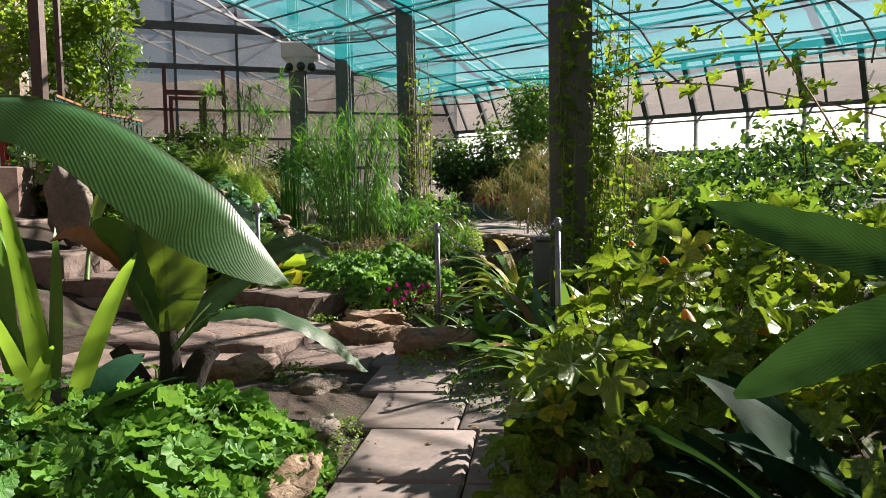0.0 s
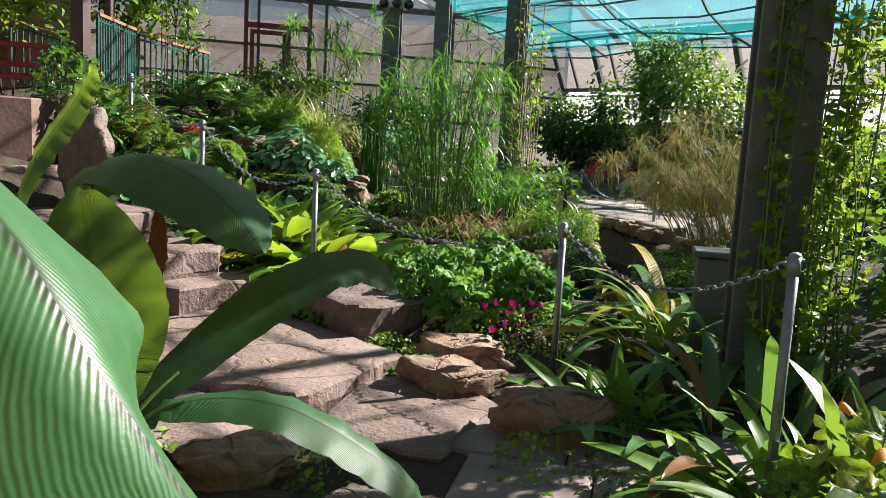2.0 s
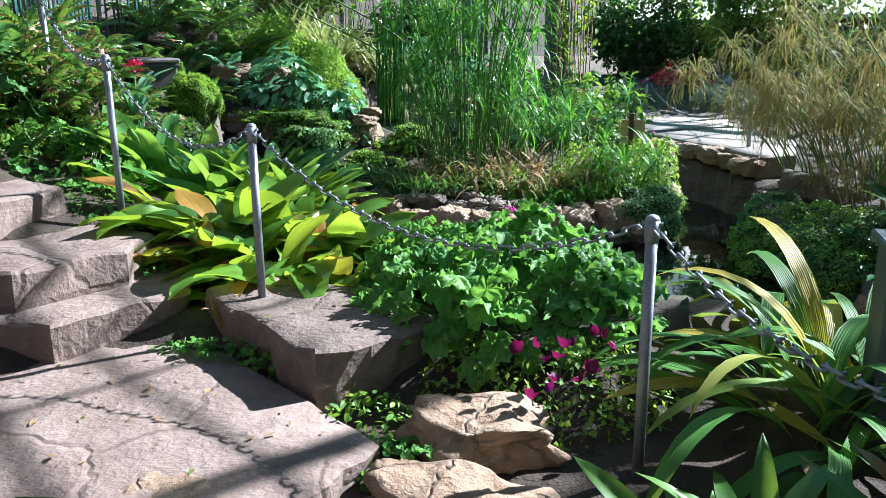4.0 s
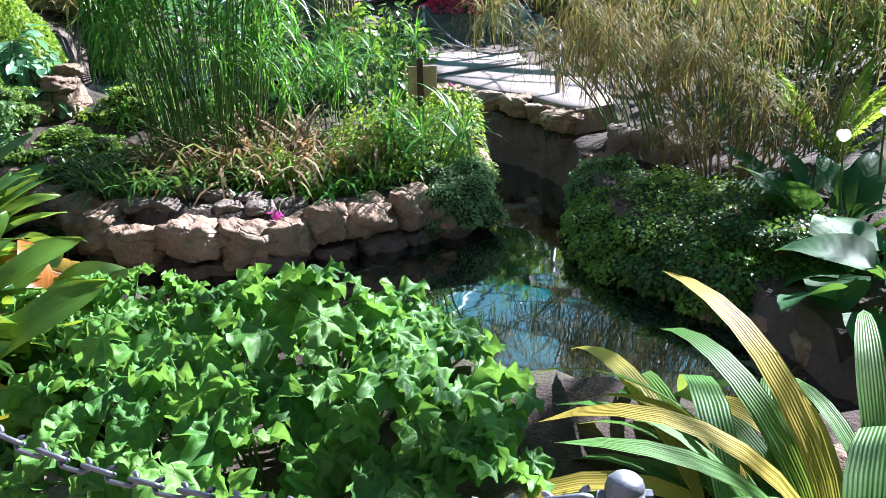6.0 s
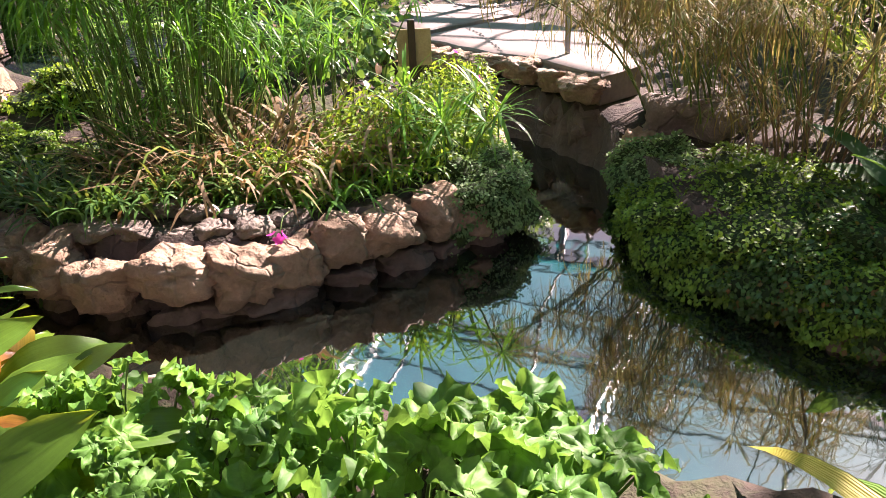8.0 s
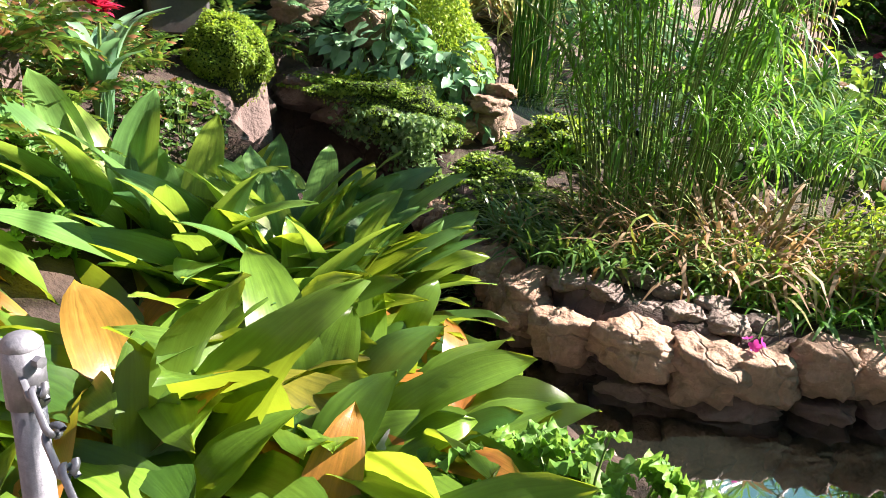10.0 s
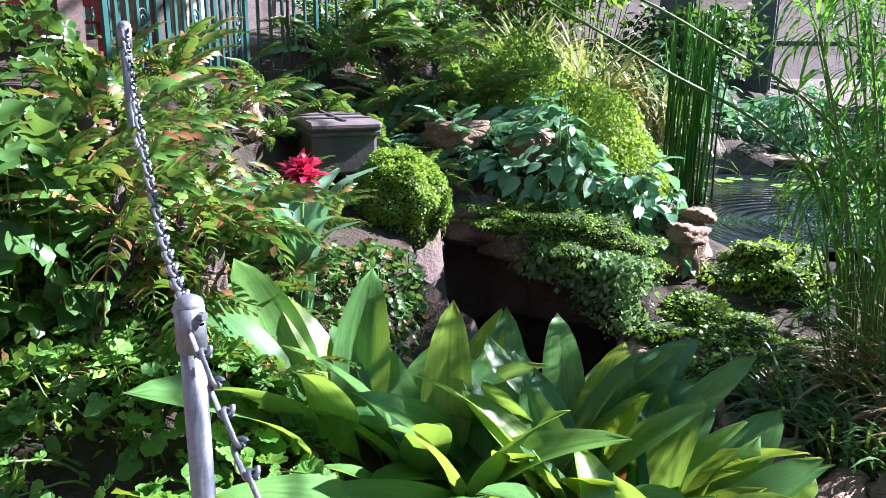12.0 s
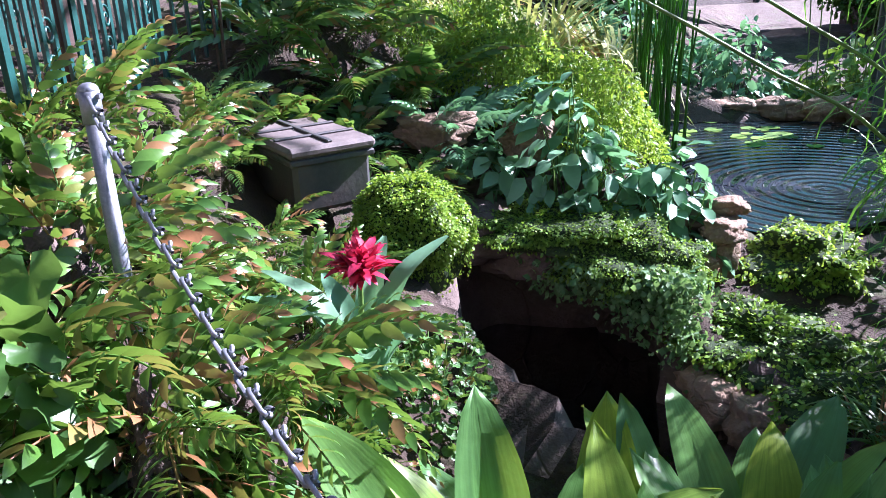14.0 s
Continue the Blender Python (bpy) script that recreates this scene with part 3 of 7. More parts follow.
def water_sheet(name, poly, z, material, label, grow=0.3):
    cx, cy = sum(p[0] for p in poly) / len(poly), sum(p[1] for p in poly) / len(poly)
    bm = bmesh.new()
    lo = [min(p[i] for p in poly) - grow for i in (0, 1)]
    hi = [max(p[i] for p in poly) + grow for i in (0, 1)]
    bm.faces.new([bm.verts.new((a - cx, b - cy, 0)) for a, b in ((lo[0], lo[1]), (hi[0], lo[1]), (hi[0], hi[1]), (lo[0], hi[1]))])
    ob = part(name, bm, material)
    ob.location = (cx, cy, z)
    return tagged(ob, label, "water", kind="structure")


water_sheet("water", POND, -0.02, WATER, "dark still pond water mirroring the glass roof")


def sheet_in(name, poly, z, material, label, origin):
    """Water cut to its own outline."""
    bm = bmesh.new()
    cx, cy = origin
    bm.faces.new([bm.verts.new((a - cx, b - cy, 0)) for a, b in poly])
    bmesh.ops.triangulate(bm, faces=bm.faces)
    ob = part(name, bm, material)
    ob.location = (cx, cy, z)
    return tagged(ob, label, "water", kind="structure")


sheet_in("water", UPPER, 0.72, RIPPLE, "upper pond with ring ripples below the rock bank", (-4.0, 15.9))


def slab(name, outline, z0, z1, material, label="", parent=None, seed=0, step=0.09, waver=0.06):
    """A thick stone slab with a wavering outline, worn arris and uneven top."""
    r = random.Random(seed)
    pts = []
    n = len(outline)
    for i in range(n):
        a, b = Vector((*outline[i], 0)), Vector((*outline[(i + 1) % n], 0))
        k = max(1, int((b - a).length / step))
        for j in range(k):
            p = a.lerp(b, j / k)
            pts.append(Vector((p.x + noise.noise(p * 2.3 + Vector((seed, 0, 0))) * waver, p.y + noise.noise(p * 2.3 + Vector((0, seed, 5))) * waver, 0)))
    c = sum(pts, Vector()) / len(pts)
    bm = bmesh.new()
    rings = []
    for inset, z, k in ((0.02, z0, 0), (0.0, z0 + (z1 - z0) * 0.55, 1), (0.0, z1 - 0.018, 1), (0.022, z1, 1)):
        ring = []
        for p in pts:
            d = (c - p).normalized()
            wob = noise.noise(Vector((p.x * 5, p.y * 5, z * 7 + seed))) * 0.8 * waver * k
            ring.append(bm.verts.new((p.x + d.x * (inset + wob), p.y + d.y * (inset + wob), z + (wob * 0.4 if z > z0 else 0))))
        rings.append(ring)
    for s in (0.45, 0.8):
        ring = []
        for p in pts:
            q = p.lerp(c, s)
            ring.append(bm.verts.new((q.x, q.y, z1 + noise.noise(q * 3 + Vector((seed, 0, 0))) * 0.02)))
        rings.append(ring)
    m = len(pts)
    for a, b in zip(rings, rings[1:]):
        for i in range(m):
            bm.faces.new((a[i], a[(i + 1) % m], b[(i + 1) % m], b[i]))
    bm.faces.new(rings[-1])
    ob = part(name, bm, material, parent)
    ob.data.polygons.foreach_set("use_smooth", [abs(f.normal.z) > 0.8 for f in ob.data.polygons])
    if parent is None:
        tagged(ob, label, "stone slab")
    return ob


slab("stone_slab", [(-4.6, 7.0), (-3.4, 6.75), (-2.47, 6.72), (-2.2, 7.5), (-2.15, 7.85), (-2.6, 8.15), (-3.85, 8.85), (-4.7, 8.5)], -0.1, 0.13, PATHSTONE, "low broad sandstone step with a worn front edge", seed=1)
slab("stone_slab", [(-3.75, 8.92), (-2.58, 8.18), (-2.15, 8.8), (-2.6, 9.25), (-3.5, 9.35)], -0.05, 0.36, PATHSTONE, "thick pinkish sandstone block under the chain posts", seed=2)
slab("stone_slab", [(-5.3, 8.0), (-4.15, 8.2), (-3.82, 8.9), (-4.1, 9.35), (-5.2, 9.5)], 0.0, 0.36, PATHSTONE, "second sandstone step of the climbing path", seed=3)
slab("stone_slab", [(-5.0, 9.3), (-4.2, 9.35), (-4.1, 9.55), (-4.4, 9.75), (-4.9, 9.8)], 0.2, 0.5, PATHSTONE, "sandstone kerb block along the aspidistra bed", seed=4)
slab("stone_slab", [(-5.5, 8.0), (-4.5, 8.3), (-4.25, 8.9), (-4.35, 9.4), (-5.4, 9.6)], 0.2, 0.58, PATHSTONE, "raised sandstone step beside the chain post", seed=11)
slab("stone_slab", [(-6.6, 8.0), (-5.25, 8.1), (-5.2, 9.5), (-6.5, 10.0)], 0.4, 0.84, PATHSTONE, "third sandstone step below the terrace", seed=5)
slab("stone_slab", [(-8.0, 7.6), (-6.55, 7.9), (-6.5, 10.0), (-7.6, 10.6)], 0.8, 1.2, PATHSTONE, "upper sandstone step below the terrace", seed=6)
slab("stone_slab", [(-4.9, 5.6), (-3.3, 5.5), (-2.5, 6.0), (-2.3, 6.6), (-3.4, 6.7), (-4.8, 6.9)], -0.1, 0.08, PATHSTONE, "flat sandstone slab beside the banana plant", seed=7)
slab("stone_slab", [(-2.25, 6.3), (-1.5, 6.35), (-1.35, 7.3), (-1.8, 7.75), (-2.3, 7.5)], -0.1, 0.04, PATHSTONE, "worn sandstone slab at the head of the paving", seed=8)

paving = tagged(new("pavement"), "pale concrete paving flags with narrow dark joints", "paving", kind="structure")
flag_ys = [-2.3, -1.42, -0.54, 0.34, 1.22, 2.1, 2.98, 3.86, 4.74, 5.62, 6.5, 7.3]
for i, y0 in enumerate(flag_ys[:-1]):
    y1 = flag_ys[i + 1]
    shift = 0.0 if y0 < 4.5 else -0.35 * (y0 - 4.0)
    for j in range(3):
        x0, x1 = -1.08 + shift * 0.5 + j * 0.68, -1.08 + shift * 0.5 + (j + 1) * 0.68
        slab("flag", [(x0 + 0.006, y0 + 0.006), (x1 - 0.006, y0 + 0.02), (x1 - 0.006, y1 + 0.008), (x0 + 0.006, y1 - 0.006)], -0.08, 0.012 + 0.005 * ((i + j) % 2), FLAG, parent=paving, seed=20 + i * 3 + j, step=0.4, waver=0.008)

quay = tagged(new("pavement"), "pale stone quay path along the pond channel", "paving", kind="structure")
for i, outline in enumerate(([(-0.2, 14.0), (-0.55, 14.8), (-1.05, 15.4), (-1.5, 16.3), (-0.3, 17.3), (0.35, 15.7), (0.2, 14.3)], [(-1.52, 16.4), (-0.32, 17.4), (-0.35, 19.2), (-0.9, 20.4), (-2.1, 20.2), (-2.0, 18.0)],
                             [(-2.1, 20.3), (-0.9, 20.5), (-1.6, 24.0), (-3.0, 23.6)])):
    slab("flag", outline, 0.4, 0.64 + 0.03 * i, FLAG, parent=quay, seed=60 + i, step=0.25, waver=0.03)

# ---- stones along the water ----
bank = thing("pond_edge", "weathered sandstone edging wall round the fish pond", "stone edging", kind="structure")
r = random.Random(5)


def stone_run(path, size, z, material, seed, gap=0.82, deep=0.2):
    """Stones laid end to end along a line."""
    k = 0
    for (x0, y0), (x1, y1) in zip(path, path[1:]):
        d = math.hypot(x1 - x0, y1 - y0)
        n = max(1, round(d / (size * 2 * gap)))
        for i in range(n):
            t = (i + 0.5) / n
            k += 1
            s = size * r.uniform(0.85, 1.15)
            rock("rock", (x0 + (x1 - x0) * t + r.uniform(-0.03, 0.03), y0 + (y1 - y0) * t + r.uniform(-0.03, 0.03), z + r.uniform(-0.03, 0.03)),
                 (max(d / n / 1.75, s * 0.9), s * r.uniform(0.7, 0.95), deep * r.uniform(0.9, 1.1)), seed * 100 + k, material, "", math.degrees(math.atan2(y1 - y0, x1 - x0)) + r.uniform(-6, 6), parent=bank, flat=0.3)


front = [(-4.95, 13.4), (-4.28, 12.76), (-3.8, 12.22), (-3.5, 11.95), (-3.18, 11.85), (-2.78, 11.84), (-2.28, 12.04), (-1.74, 12.34), (-1.28, 12.65)]
stone_run(front, 0.25, 0.21, SANDSTONE, 1, gap=0.6, deep=0.16)
# lower row: shade under the island edge is in its dark colour
stone_run([(x + 0.03, y + 0.06) for x, y in front], 0.22, -0.03, DARKSHADESTONE, 2, deep=0.13)
stone_run([(-3.55, 12.25), (-3.1, 12.1), (-2.7, 12.12), (-2.3, 12.3)], 0.13, 0.35, GREYSTONE, 3, deep=0.06)
stone_run([(-3.4, 12.4), (-3.0, 12.3), (-2.6, 12.32)], 0.11, 0.37, GREYSTONE, 12, deep=0.05)
stone_run([(-1.12, 13.5), (-1.16, 13.95), (-1.28, 14.5), (-1.58, 15.05), (-2.0, 15.7), (-2.4, 16.5)], 0.2, 0.14, SANDSTONE, 5, deep=0.2)
stone_run([(-1.95, 17.1), (-1.55, 16.15), (-1.05, 15.3), (-0.52, 14.7), (-0.22, 13.95)], 0.24, 0.52, SANDSTONE, 6, deep=0.12)
# row under the quay stones, coloured dark for the shade below them
stone_run([(-1.88, 17.15), (-1.46, 16.2), (-0.96, 15.36), (-0.44, 14.74), (-0.16, 13.98)], 0.26, 0.18, DARKSHADESTONE, 13, deep=0.28)
stone_run([(-0.12, 13.9), (-0.1, 13.5), (-0.12, 13.2)], 0.2, 0.2, SANDSTONE, 7, deep=0.18)
stone_run([(0.12, 11.3), (0.36, 11.0), (0.52, 10.4), (0.62, 9.8)], 0.17, 0.0, SANDSTONE, 8, deep=0.14)
# dark-coloured row stands for the shade under the hanging creeper
stone_run([(-0.3, 12.15), (-0.08, 11.75), (0.15, 11.35)], 0.2, -0.1, DARKSHADESTONE, 11, deep=0.18)
stone_run([(0.6, 9.6), (-0.5, 9.72), (-1.3, 10.05), (-2.2, 10.55), (-3.2, 10.92), (-4.2, 11.35), (-5.0, 11.85), (-5.9, 12.25)], 0.3, -0.02, GREYSTONE, 9, deep=0.24)
stone_run([(-5.4, 18.65), (-4.4, 18.85), (-3.4, 18.75), (-2.7, 18.1)], 0.3, 0.84, SANDSTONE, 10, deep=0.16)

for i, (at, size, m, rz, text) in enumerate((
        ((-4.88, 14.32, 0.66), (0.27, 0.24, 0.26), SANDSTONE, 20, "cracked sandstone boulder damming the upper pond"),
        ((-4.84, 14.22, 0.92), (0.19, 0.16, 0.09), SANDSTONE, 75, "small flat stone stacked on the dam boulder"),
        ((-4.78, 14.34, 1.02), (0.14, 0.12, 0.07), SANDSTONE, 10, "reddish cap stone on the dam boulders"),
        ((-5.18, 14.0, 0.66), (0.36, 0.3, 0.22), SANDSTONE, -10, "mossy ledge stone over the pond inlet"),
        # stones added to roof the inlet; cave shade is also in their dark colour
        ((-5.8, 13.98, 0.8), (0.5, 0.36, 0.2), DARKSHADESTONE, 12, "mossy overhanging stone above the dark grotto"),
        ((-6.4, 14.02, 0.9), (0.46, 0.42, 0.22), DARKSHADESTONE, 40, "grotto roof stone with the cave's shade in its dark colour"),
        ((-6.1, 14.5, 0.98), (0.6, 0.4, 0.22), DARKSHADESTONE, 5, "roof stone of the grotto under salvia"),
        ((-5.35, 14.45, 0.86), (0.5, 0.36, 0.22), DARKSHADESTONE, -15, "roof stone of the grotto beside the dam"),
        ((-6.8, 13.5, 0.75), (0.4, 0.45, 0.4), DARKSHADESTONE, 50, "dark mossy boulder beside the grotto"),
        ((-6.35, 11.95, 0.62), (0.25, 0.22, 0.25), SANDSTONE, 5, "pale lichened boulder under the ferns"),
        ((-7.0, 12.15, 1.2), (0.22, 0.18, 0.2), SANDSTONE, 30, "pale rough stone beside the plastic box"),
        ((-7.5, 12.65, 1.62), (0.24, 0.2, 0.24), SANDSTONE, -20, "sandstone block at the terrace edge"),
        ((-6.65, 14.15, 1.5), (0.3, 0.2, 0.14), SANDSTONE, 15, "orange-brown layered stone among ferns"),
        ((-6.08, 14.3, 1.42), (0.2, 0.18, 0.2), SANDSTONE, 65, "small brown stone in the fern bank"),
        ((-5.8, 9.1, 1.42), (0.27, 0.22, 0.56), GREYSTONE, 15, "large upright boulder at the terrace steps"),
        ((-1.72, 7.55, 0.06), (0.42, 0.28, 0.2), SANDSTONE, -12, "rough sandstone rock at the path edge"),
        ((-0.95, 6.98, 0.06), (0.42, 0.3, 0.24), SANDSTONE, 14, "low brown rock beside the paving"),
        ((-2.3, 5.65, 0.1), (0.3, 0.22, 0.2), SANDSTONE, 30, "weathered rock beside the banana stem"),
        ((-1.75, 8.08, 0.1), (0.38, 0.32, 0.17), SANDSTONE, -20, "pitted sandstone rock below the flower bed"),
        ((-1.65, 5.55, 0.04), (0.28, 0.2, 0.14), GREYSTONE, 60, "small grey rock at the paving edge"),
        ((-1.32, 4.55, 0.04), (0.14, 0.3, 0.1), GREYSTONE, 5, "mossy kerb stone beside the paving"),
        ((-1.22, 3.7, 0.04), (0.13, 0.4, 0.11), SANDSTONE, -3, "sandstone kerb stone beside the paving"),
        ((-2.9, 7.2, 0.05), (0.3, 0.2, 0.12), SANDSTONE, 40, "broken stone on the low step"),
        ((0.05, 9.3, 0.15), (0.3, 0.25, 0.2), SANDSTONE, 40, "pink sandstone rock behind the striped leaves"),
        ((0.35, 13.6, 0.35), (0.45, 0.35, 0.3), GREYSTONE, 30, "grey rock below the feathery grass"))):
    rock("rock", at, size, 300 + i, m, text, rz, tilt=4 if i % 2 else -3)

# ---- terrace, railing, glasshouse ----
slab("terrace", TERRACE, 0.6, 1.9, DECKSTONE, "red-brown paved terrace with a stone edge", seed=9, step=0.5)


def railing(a, b, z0a, z0b, height, gap, text):
    """Iron railing: rail of wood on top, thin bars with scrolls between."""
    t = thing("railing", text, "railing", at=(a[0], a[1], z0a))
    o = Vector((a[0], a[1], z0a))
    A, B = Vector((a[0], a[1], z0a)), Vector((b[0], b[1], z0b))
    n = int((B - A).length / gap)
    up = Vector((0, 0, height))
    bm = bmesh.new()
    bar(bm, A + up - o, B + up - o, 0.06, 0.04)
    part("handrail", bm, RAILWOOD, t, "reddish varnished wooden handrail")
    for zz in (height - 0.08,):
        bm = bmesh.new()
        bar(bm, A + Vector((0, 0, zz)) - o, B + Vector((0, 0, zz)) - o, 0.03)
        part("rail", bm, TEAL, t)
    made = {}
    for i in range(n + 1):
        p = A.lerp(B, i / n) - o
        key = "post" if i % 6 == 0 else "baluster"
        if key not in made:
            bm = bmesh.new()
            bar(bm, (0, 0, -0.12 if key == "post" else 0.02), (0, 0, height), 0.032 if key == "post" else 0.02)
            first = part(key, bm, TEAL, t)
            made[key] = first.data
            first.location = p
        else:
            ob = new(key, made[key])
            ob.parent, ob.location = t, p
        if i % 6 == 3:
            if "scroll" not in made:
                th = np.linspace(0, 3.3 * np.pi, 26)
                rad = 0.012 + 0.0062 * th
                c1 = np.stack([np.cos(th) * rad, 0 * th, 0.07 + np.sin(th) * rad], -1)
                c2 = np.stack([-np.cos(th) * rad, 0 * th, -0.07 - np.sin(th) * rad], -1)
                ob = arr_part("scroll", tubes([c1, c2], 0.008, 5, 1.0), TEAL, None)
                made["scroll"] = ob.data
            else:
                ob = new("scroll", made["scroll"])
            ob.parent = t
            ob.location = p + (B - A) / n * 0.5 + Vector((0, 0, 0.32))
            ob.rotation_euler = (0, 0, math.atan2(B.y - A.y, B.x - A.x))
    return t


railing((-7.58, 11.7), (-8.25, 13.5), 1.93, 1.97, 1.15, 0.12, "teal iron railing with scrolls and a wooden handrail")
railing((-8.25, 13.56), (-8.0, 15.2), 1.97, 1.88, 1.1, 0.12, "teal iron railing sloping beside the fern bank")
railing((-11.0, 14.0), (-9.7, 14.05), 2.3, 2.0, 1.0, 0.12, "teal iron stair railing behind the bench")


def bench(at, rz):
    t = thing("garden_bench", "bright red painted wooden garden bench on the terrace", "bench", at=at)
    t.rotation_euler = (0, 0, radians(rz))
    W, D = 1.5, 0.55
    for x in (-W / 2, W / 2):
        for y, h in ((0.0, 0.62), (D, 0.95)):
            part("leg", box(bmesh.new(), (x - 0.035, y - 0.035, 0), (x + 0.035, y + 0.035, h), bevel=0.008), REDPAINT, t)
        part("armrest", box(bmesh.new(), (x - 0.045, -0.06, 0.62), (x + 0.045, D, 0.66), bevel=0.008), REDPAINT, t)
        part("side_rail", box(bmesh.new(), (x - 0.025, 0.0, 0.14), (x + 0.025, D, 0.2), bevel=0.006), REDPAINT, t)
    for i in range(5):
        part("seat_slat", box(bmesh.new(), (-W / 2, -0.04 + i * 0.115, 0.42), (W / 2, 0.055 + i * 0.115, 0.445), bevel=0.006), REDPAINT, t)
    part("seat_rail", box(bmesh.new(), (-W / 2, -0.03, 0.34), (W / 2, 0.0, 0.42), bevel=0.006), REDPAINT, t)
    for z in (0.56, 0.86):
        part("back_rail", box(bmesh.new(), (-W / 2, D - 0.02, z), (W / 2, D + 0.03, z + 0.08), bevel=0.006), REDPAINT, t)
    for i in range(11):
        x = -W / 2 + 0.1 + i * (W - 0.2) / 10
        part("back_slat", box(bmesh.new(), (x - 0.022, D - 0.005, 0.62), (x + 0.022, D + 0.015, 0.87), bevel=0.004), REDPAINT, t)
    return t


bench((-9.95, 12.4, 1.9), 28)

for at, w, h, m, text in (((-7.68, 11.5, 1.85), 0.18, 4.3, DARKWOOD, "dark stained timber post carrying the pergola"), ((-7.85, 12.3, 1.85), 0.09, 4.1, DARKWOOD, "slim dark timber post of the pergola")):
    bm = bmesh.new()
    box(bm, (-w / 2, -w / 2, 0), (w / 2, w / 2, h), bevel=0.015)
    ob = part("timber_post", bm, m)
    ob.location = at
    tagged(ob, text, "post")


def column(at, w, h, text, flange=True):
    """A steel column of H shape with a base plate."""
    t = thing("steel_column", text, "column", at=at)
    bm = bmesh.new()
    box(bm, (-w / 2, -w / 2, 0), (w / 2, -w / 2 + w * 0.2, h), bevel=0.006)
    part("flange", bm, POSTPAINT, t)
    bm = bmesh.new()
    box(bm, (-w / 2, w / 2 - w * 0.2, 0), (w / 2, w / 2, h), bevel=0.006)
    part("flange", bm, POSTPAINT, t)
    bm = bmesh.new()
    box(bm, (-w * 0.32, -w / 2 + w * 0.2, 0), (w * 0.32, w / 2 - w * 0.2, h))
    part("web", bm, POSTPAINT, t)
    bm = bmesh.new()
    box(bm, (-w * 0.75, -w * 0.75, -0.05), (w * 0.75, w * 0.75, 0.03), bevel=0.01)
    part("base_plate", bm, POSTPAINT, t)
    return t


column((0.3, 8.1, 0.1), 0.42, 7.0, "large grey steel column wrapped in green creeper")
column((-3.1, 18.5, 0.7), 0.40, 6.5, "grey steel column behind the papyrus")
column((-5.5, 22.0, 1.2), 0.36, 6.5, "grey steel column beyond the upper pond")
column((-7.1, 22.6, 1.3), 0.26, 6.5, "slim grey steel column by the glass wall")
column((-6.6, 21.6, 1.3), 0.26, 3.6, "short grey steel column under the white lamp box")
box_t = thing("pier", "low grey concrete pier beside the steel column", "pier", at=(0.05, 8.75, 0.0))
part("shaft", box(bmesh.new(), (-0.14, -0.14, 0), (0.14, 0.14, 0.92), bevel=0.015), POSTPAINT, box_t)
part("cap", box(bmesh.new(), (-0.17, -0.17, 0.92), (0.17, 0.17, 0.97), bevel=0.01), POSTPAINT, box_t, "grey cap slab")

FW0, FW1 = Vector((-16.0, 17.85, 0)), Vector((-2.7, 25.4, 0))     # far glass wall
RW1 = Vector((9.5, 17.5, 0))                                        # right glass wall runs from FW1 to here


def glazed_wall(name, a, b, z0, z1, rails, gap, text, glass_from=None):
    t = thing(name, text, "glass wall", kind="structure", at=tuple(a))
    d = (b - a)
    L = d.length
    d.normalize()
    nrm = Vector((-d.y, d.x, 0))
    n = int(L / gap)
    m = Matrix.Translation((0, 0, 0)) @ Matrix(((d.x, nrm.x, 0, 0), (d.y, nrm.y, 0, 0), (0, 0, 1, 0), (0, 0, 0, 1)))
    for i in range(n + 1):
        s = L * i / n
        part("mullion", box(bmesh.new(), (s - 0.035, -0.05, z0), (s + 0.035, 0.05, z1), m), FRAMEPAINT, t)
    for z, h in rails:
        part("rail", box(bmesh.new(), (0, -0.06, z - h / 2), (L, 0.06, z + h / 2), m), FRAMEPAINT, t)
    zs = [z0] + [z for z, _ in rails] + [z1]
    for i in range(n):
        for za, zb in zip(zs, zs[1:]):
            if zb - za < 0.1:
                continue
            p = part("pane", box(bmesh.new(), (L * i / n + 0.035, -0.004, za), (L * (i + 1) / n - 0.035, 0.004, zb), m), GLASS, t)
            p.visible_shadow = False
    return t


glazed_wall("wall_far", FW0, FW1, 1.6, 8.5, ((2.2, 0.08), (3.05, 0.06), (3.85, 0.06), (5.05, 0.14), (6.15, 0.22), (7.3, 0.08)), 1.62, "tall greenhouse wall of dusty panes in dark frames")

# right wall: stone base, white panels, sloped glazing
d = (RW1 - FW1)
L = d.length
d.normalize()
nrm = Vector((d.y, -d.x, 0)) * 1.0
M = Matrix(((d.x, nrm.x, 0, FW1.x), (d.y, nrm.y, 0, FW1.y), (0, 0, 1, 0), (0, 0, 0, 1)))
rw = thing("wall_right", "greenhouse side wall of stone, white panels and sloped glazing", "glass wall", kind="structure", at=(0, 0, 0))
part("base", box(bmesh.new(), (0, -0.4, 0), (L, 0, 2.3), M), DARKSHADESTONE, rw, "dark rough stone base wall")
part("sill", box(bmesh.new(), (0, -0.45, 2.3), (L, 0.08, 2.38), M), LIGHTMETAL, rw)
N = 11
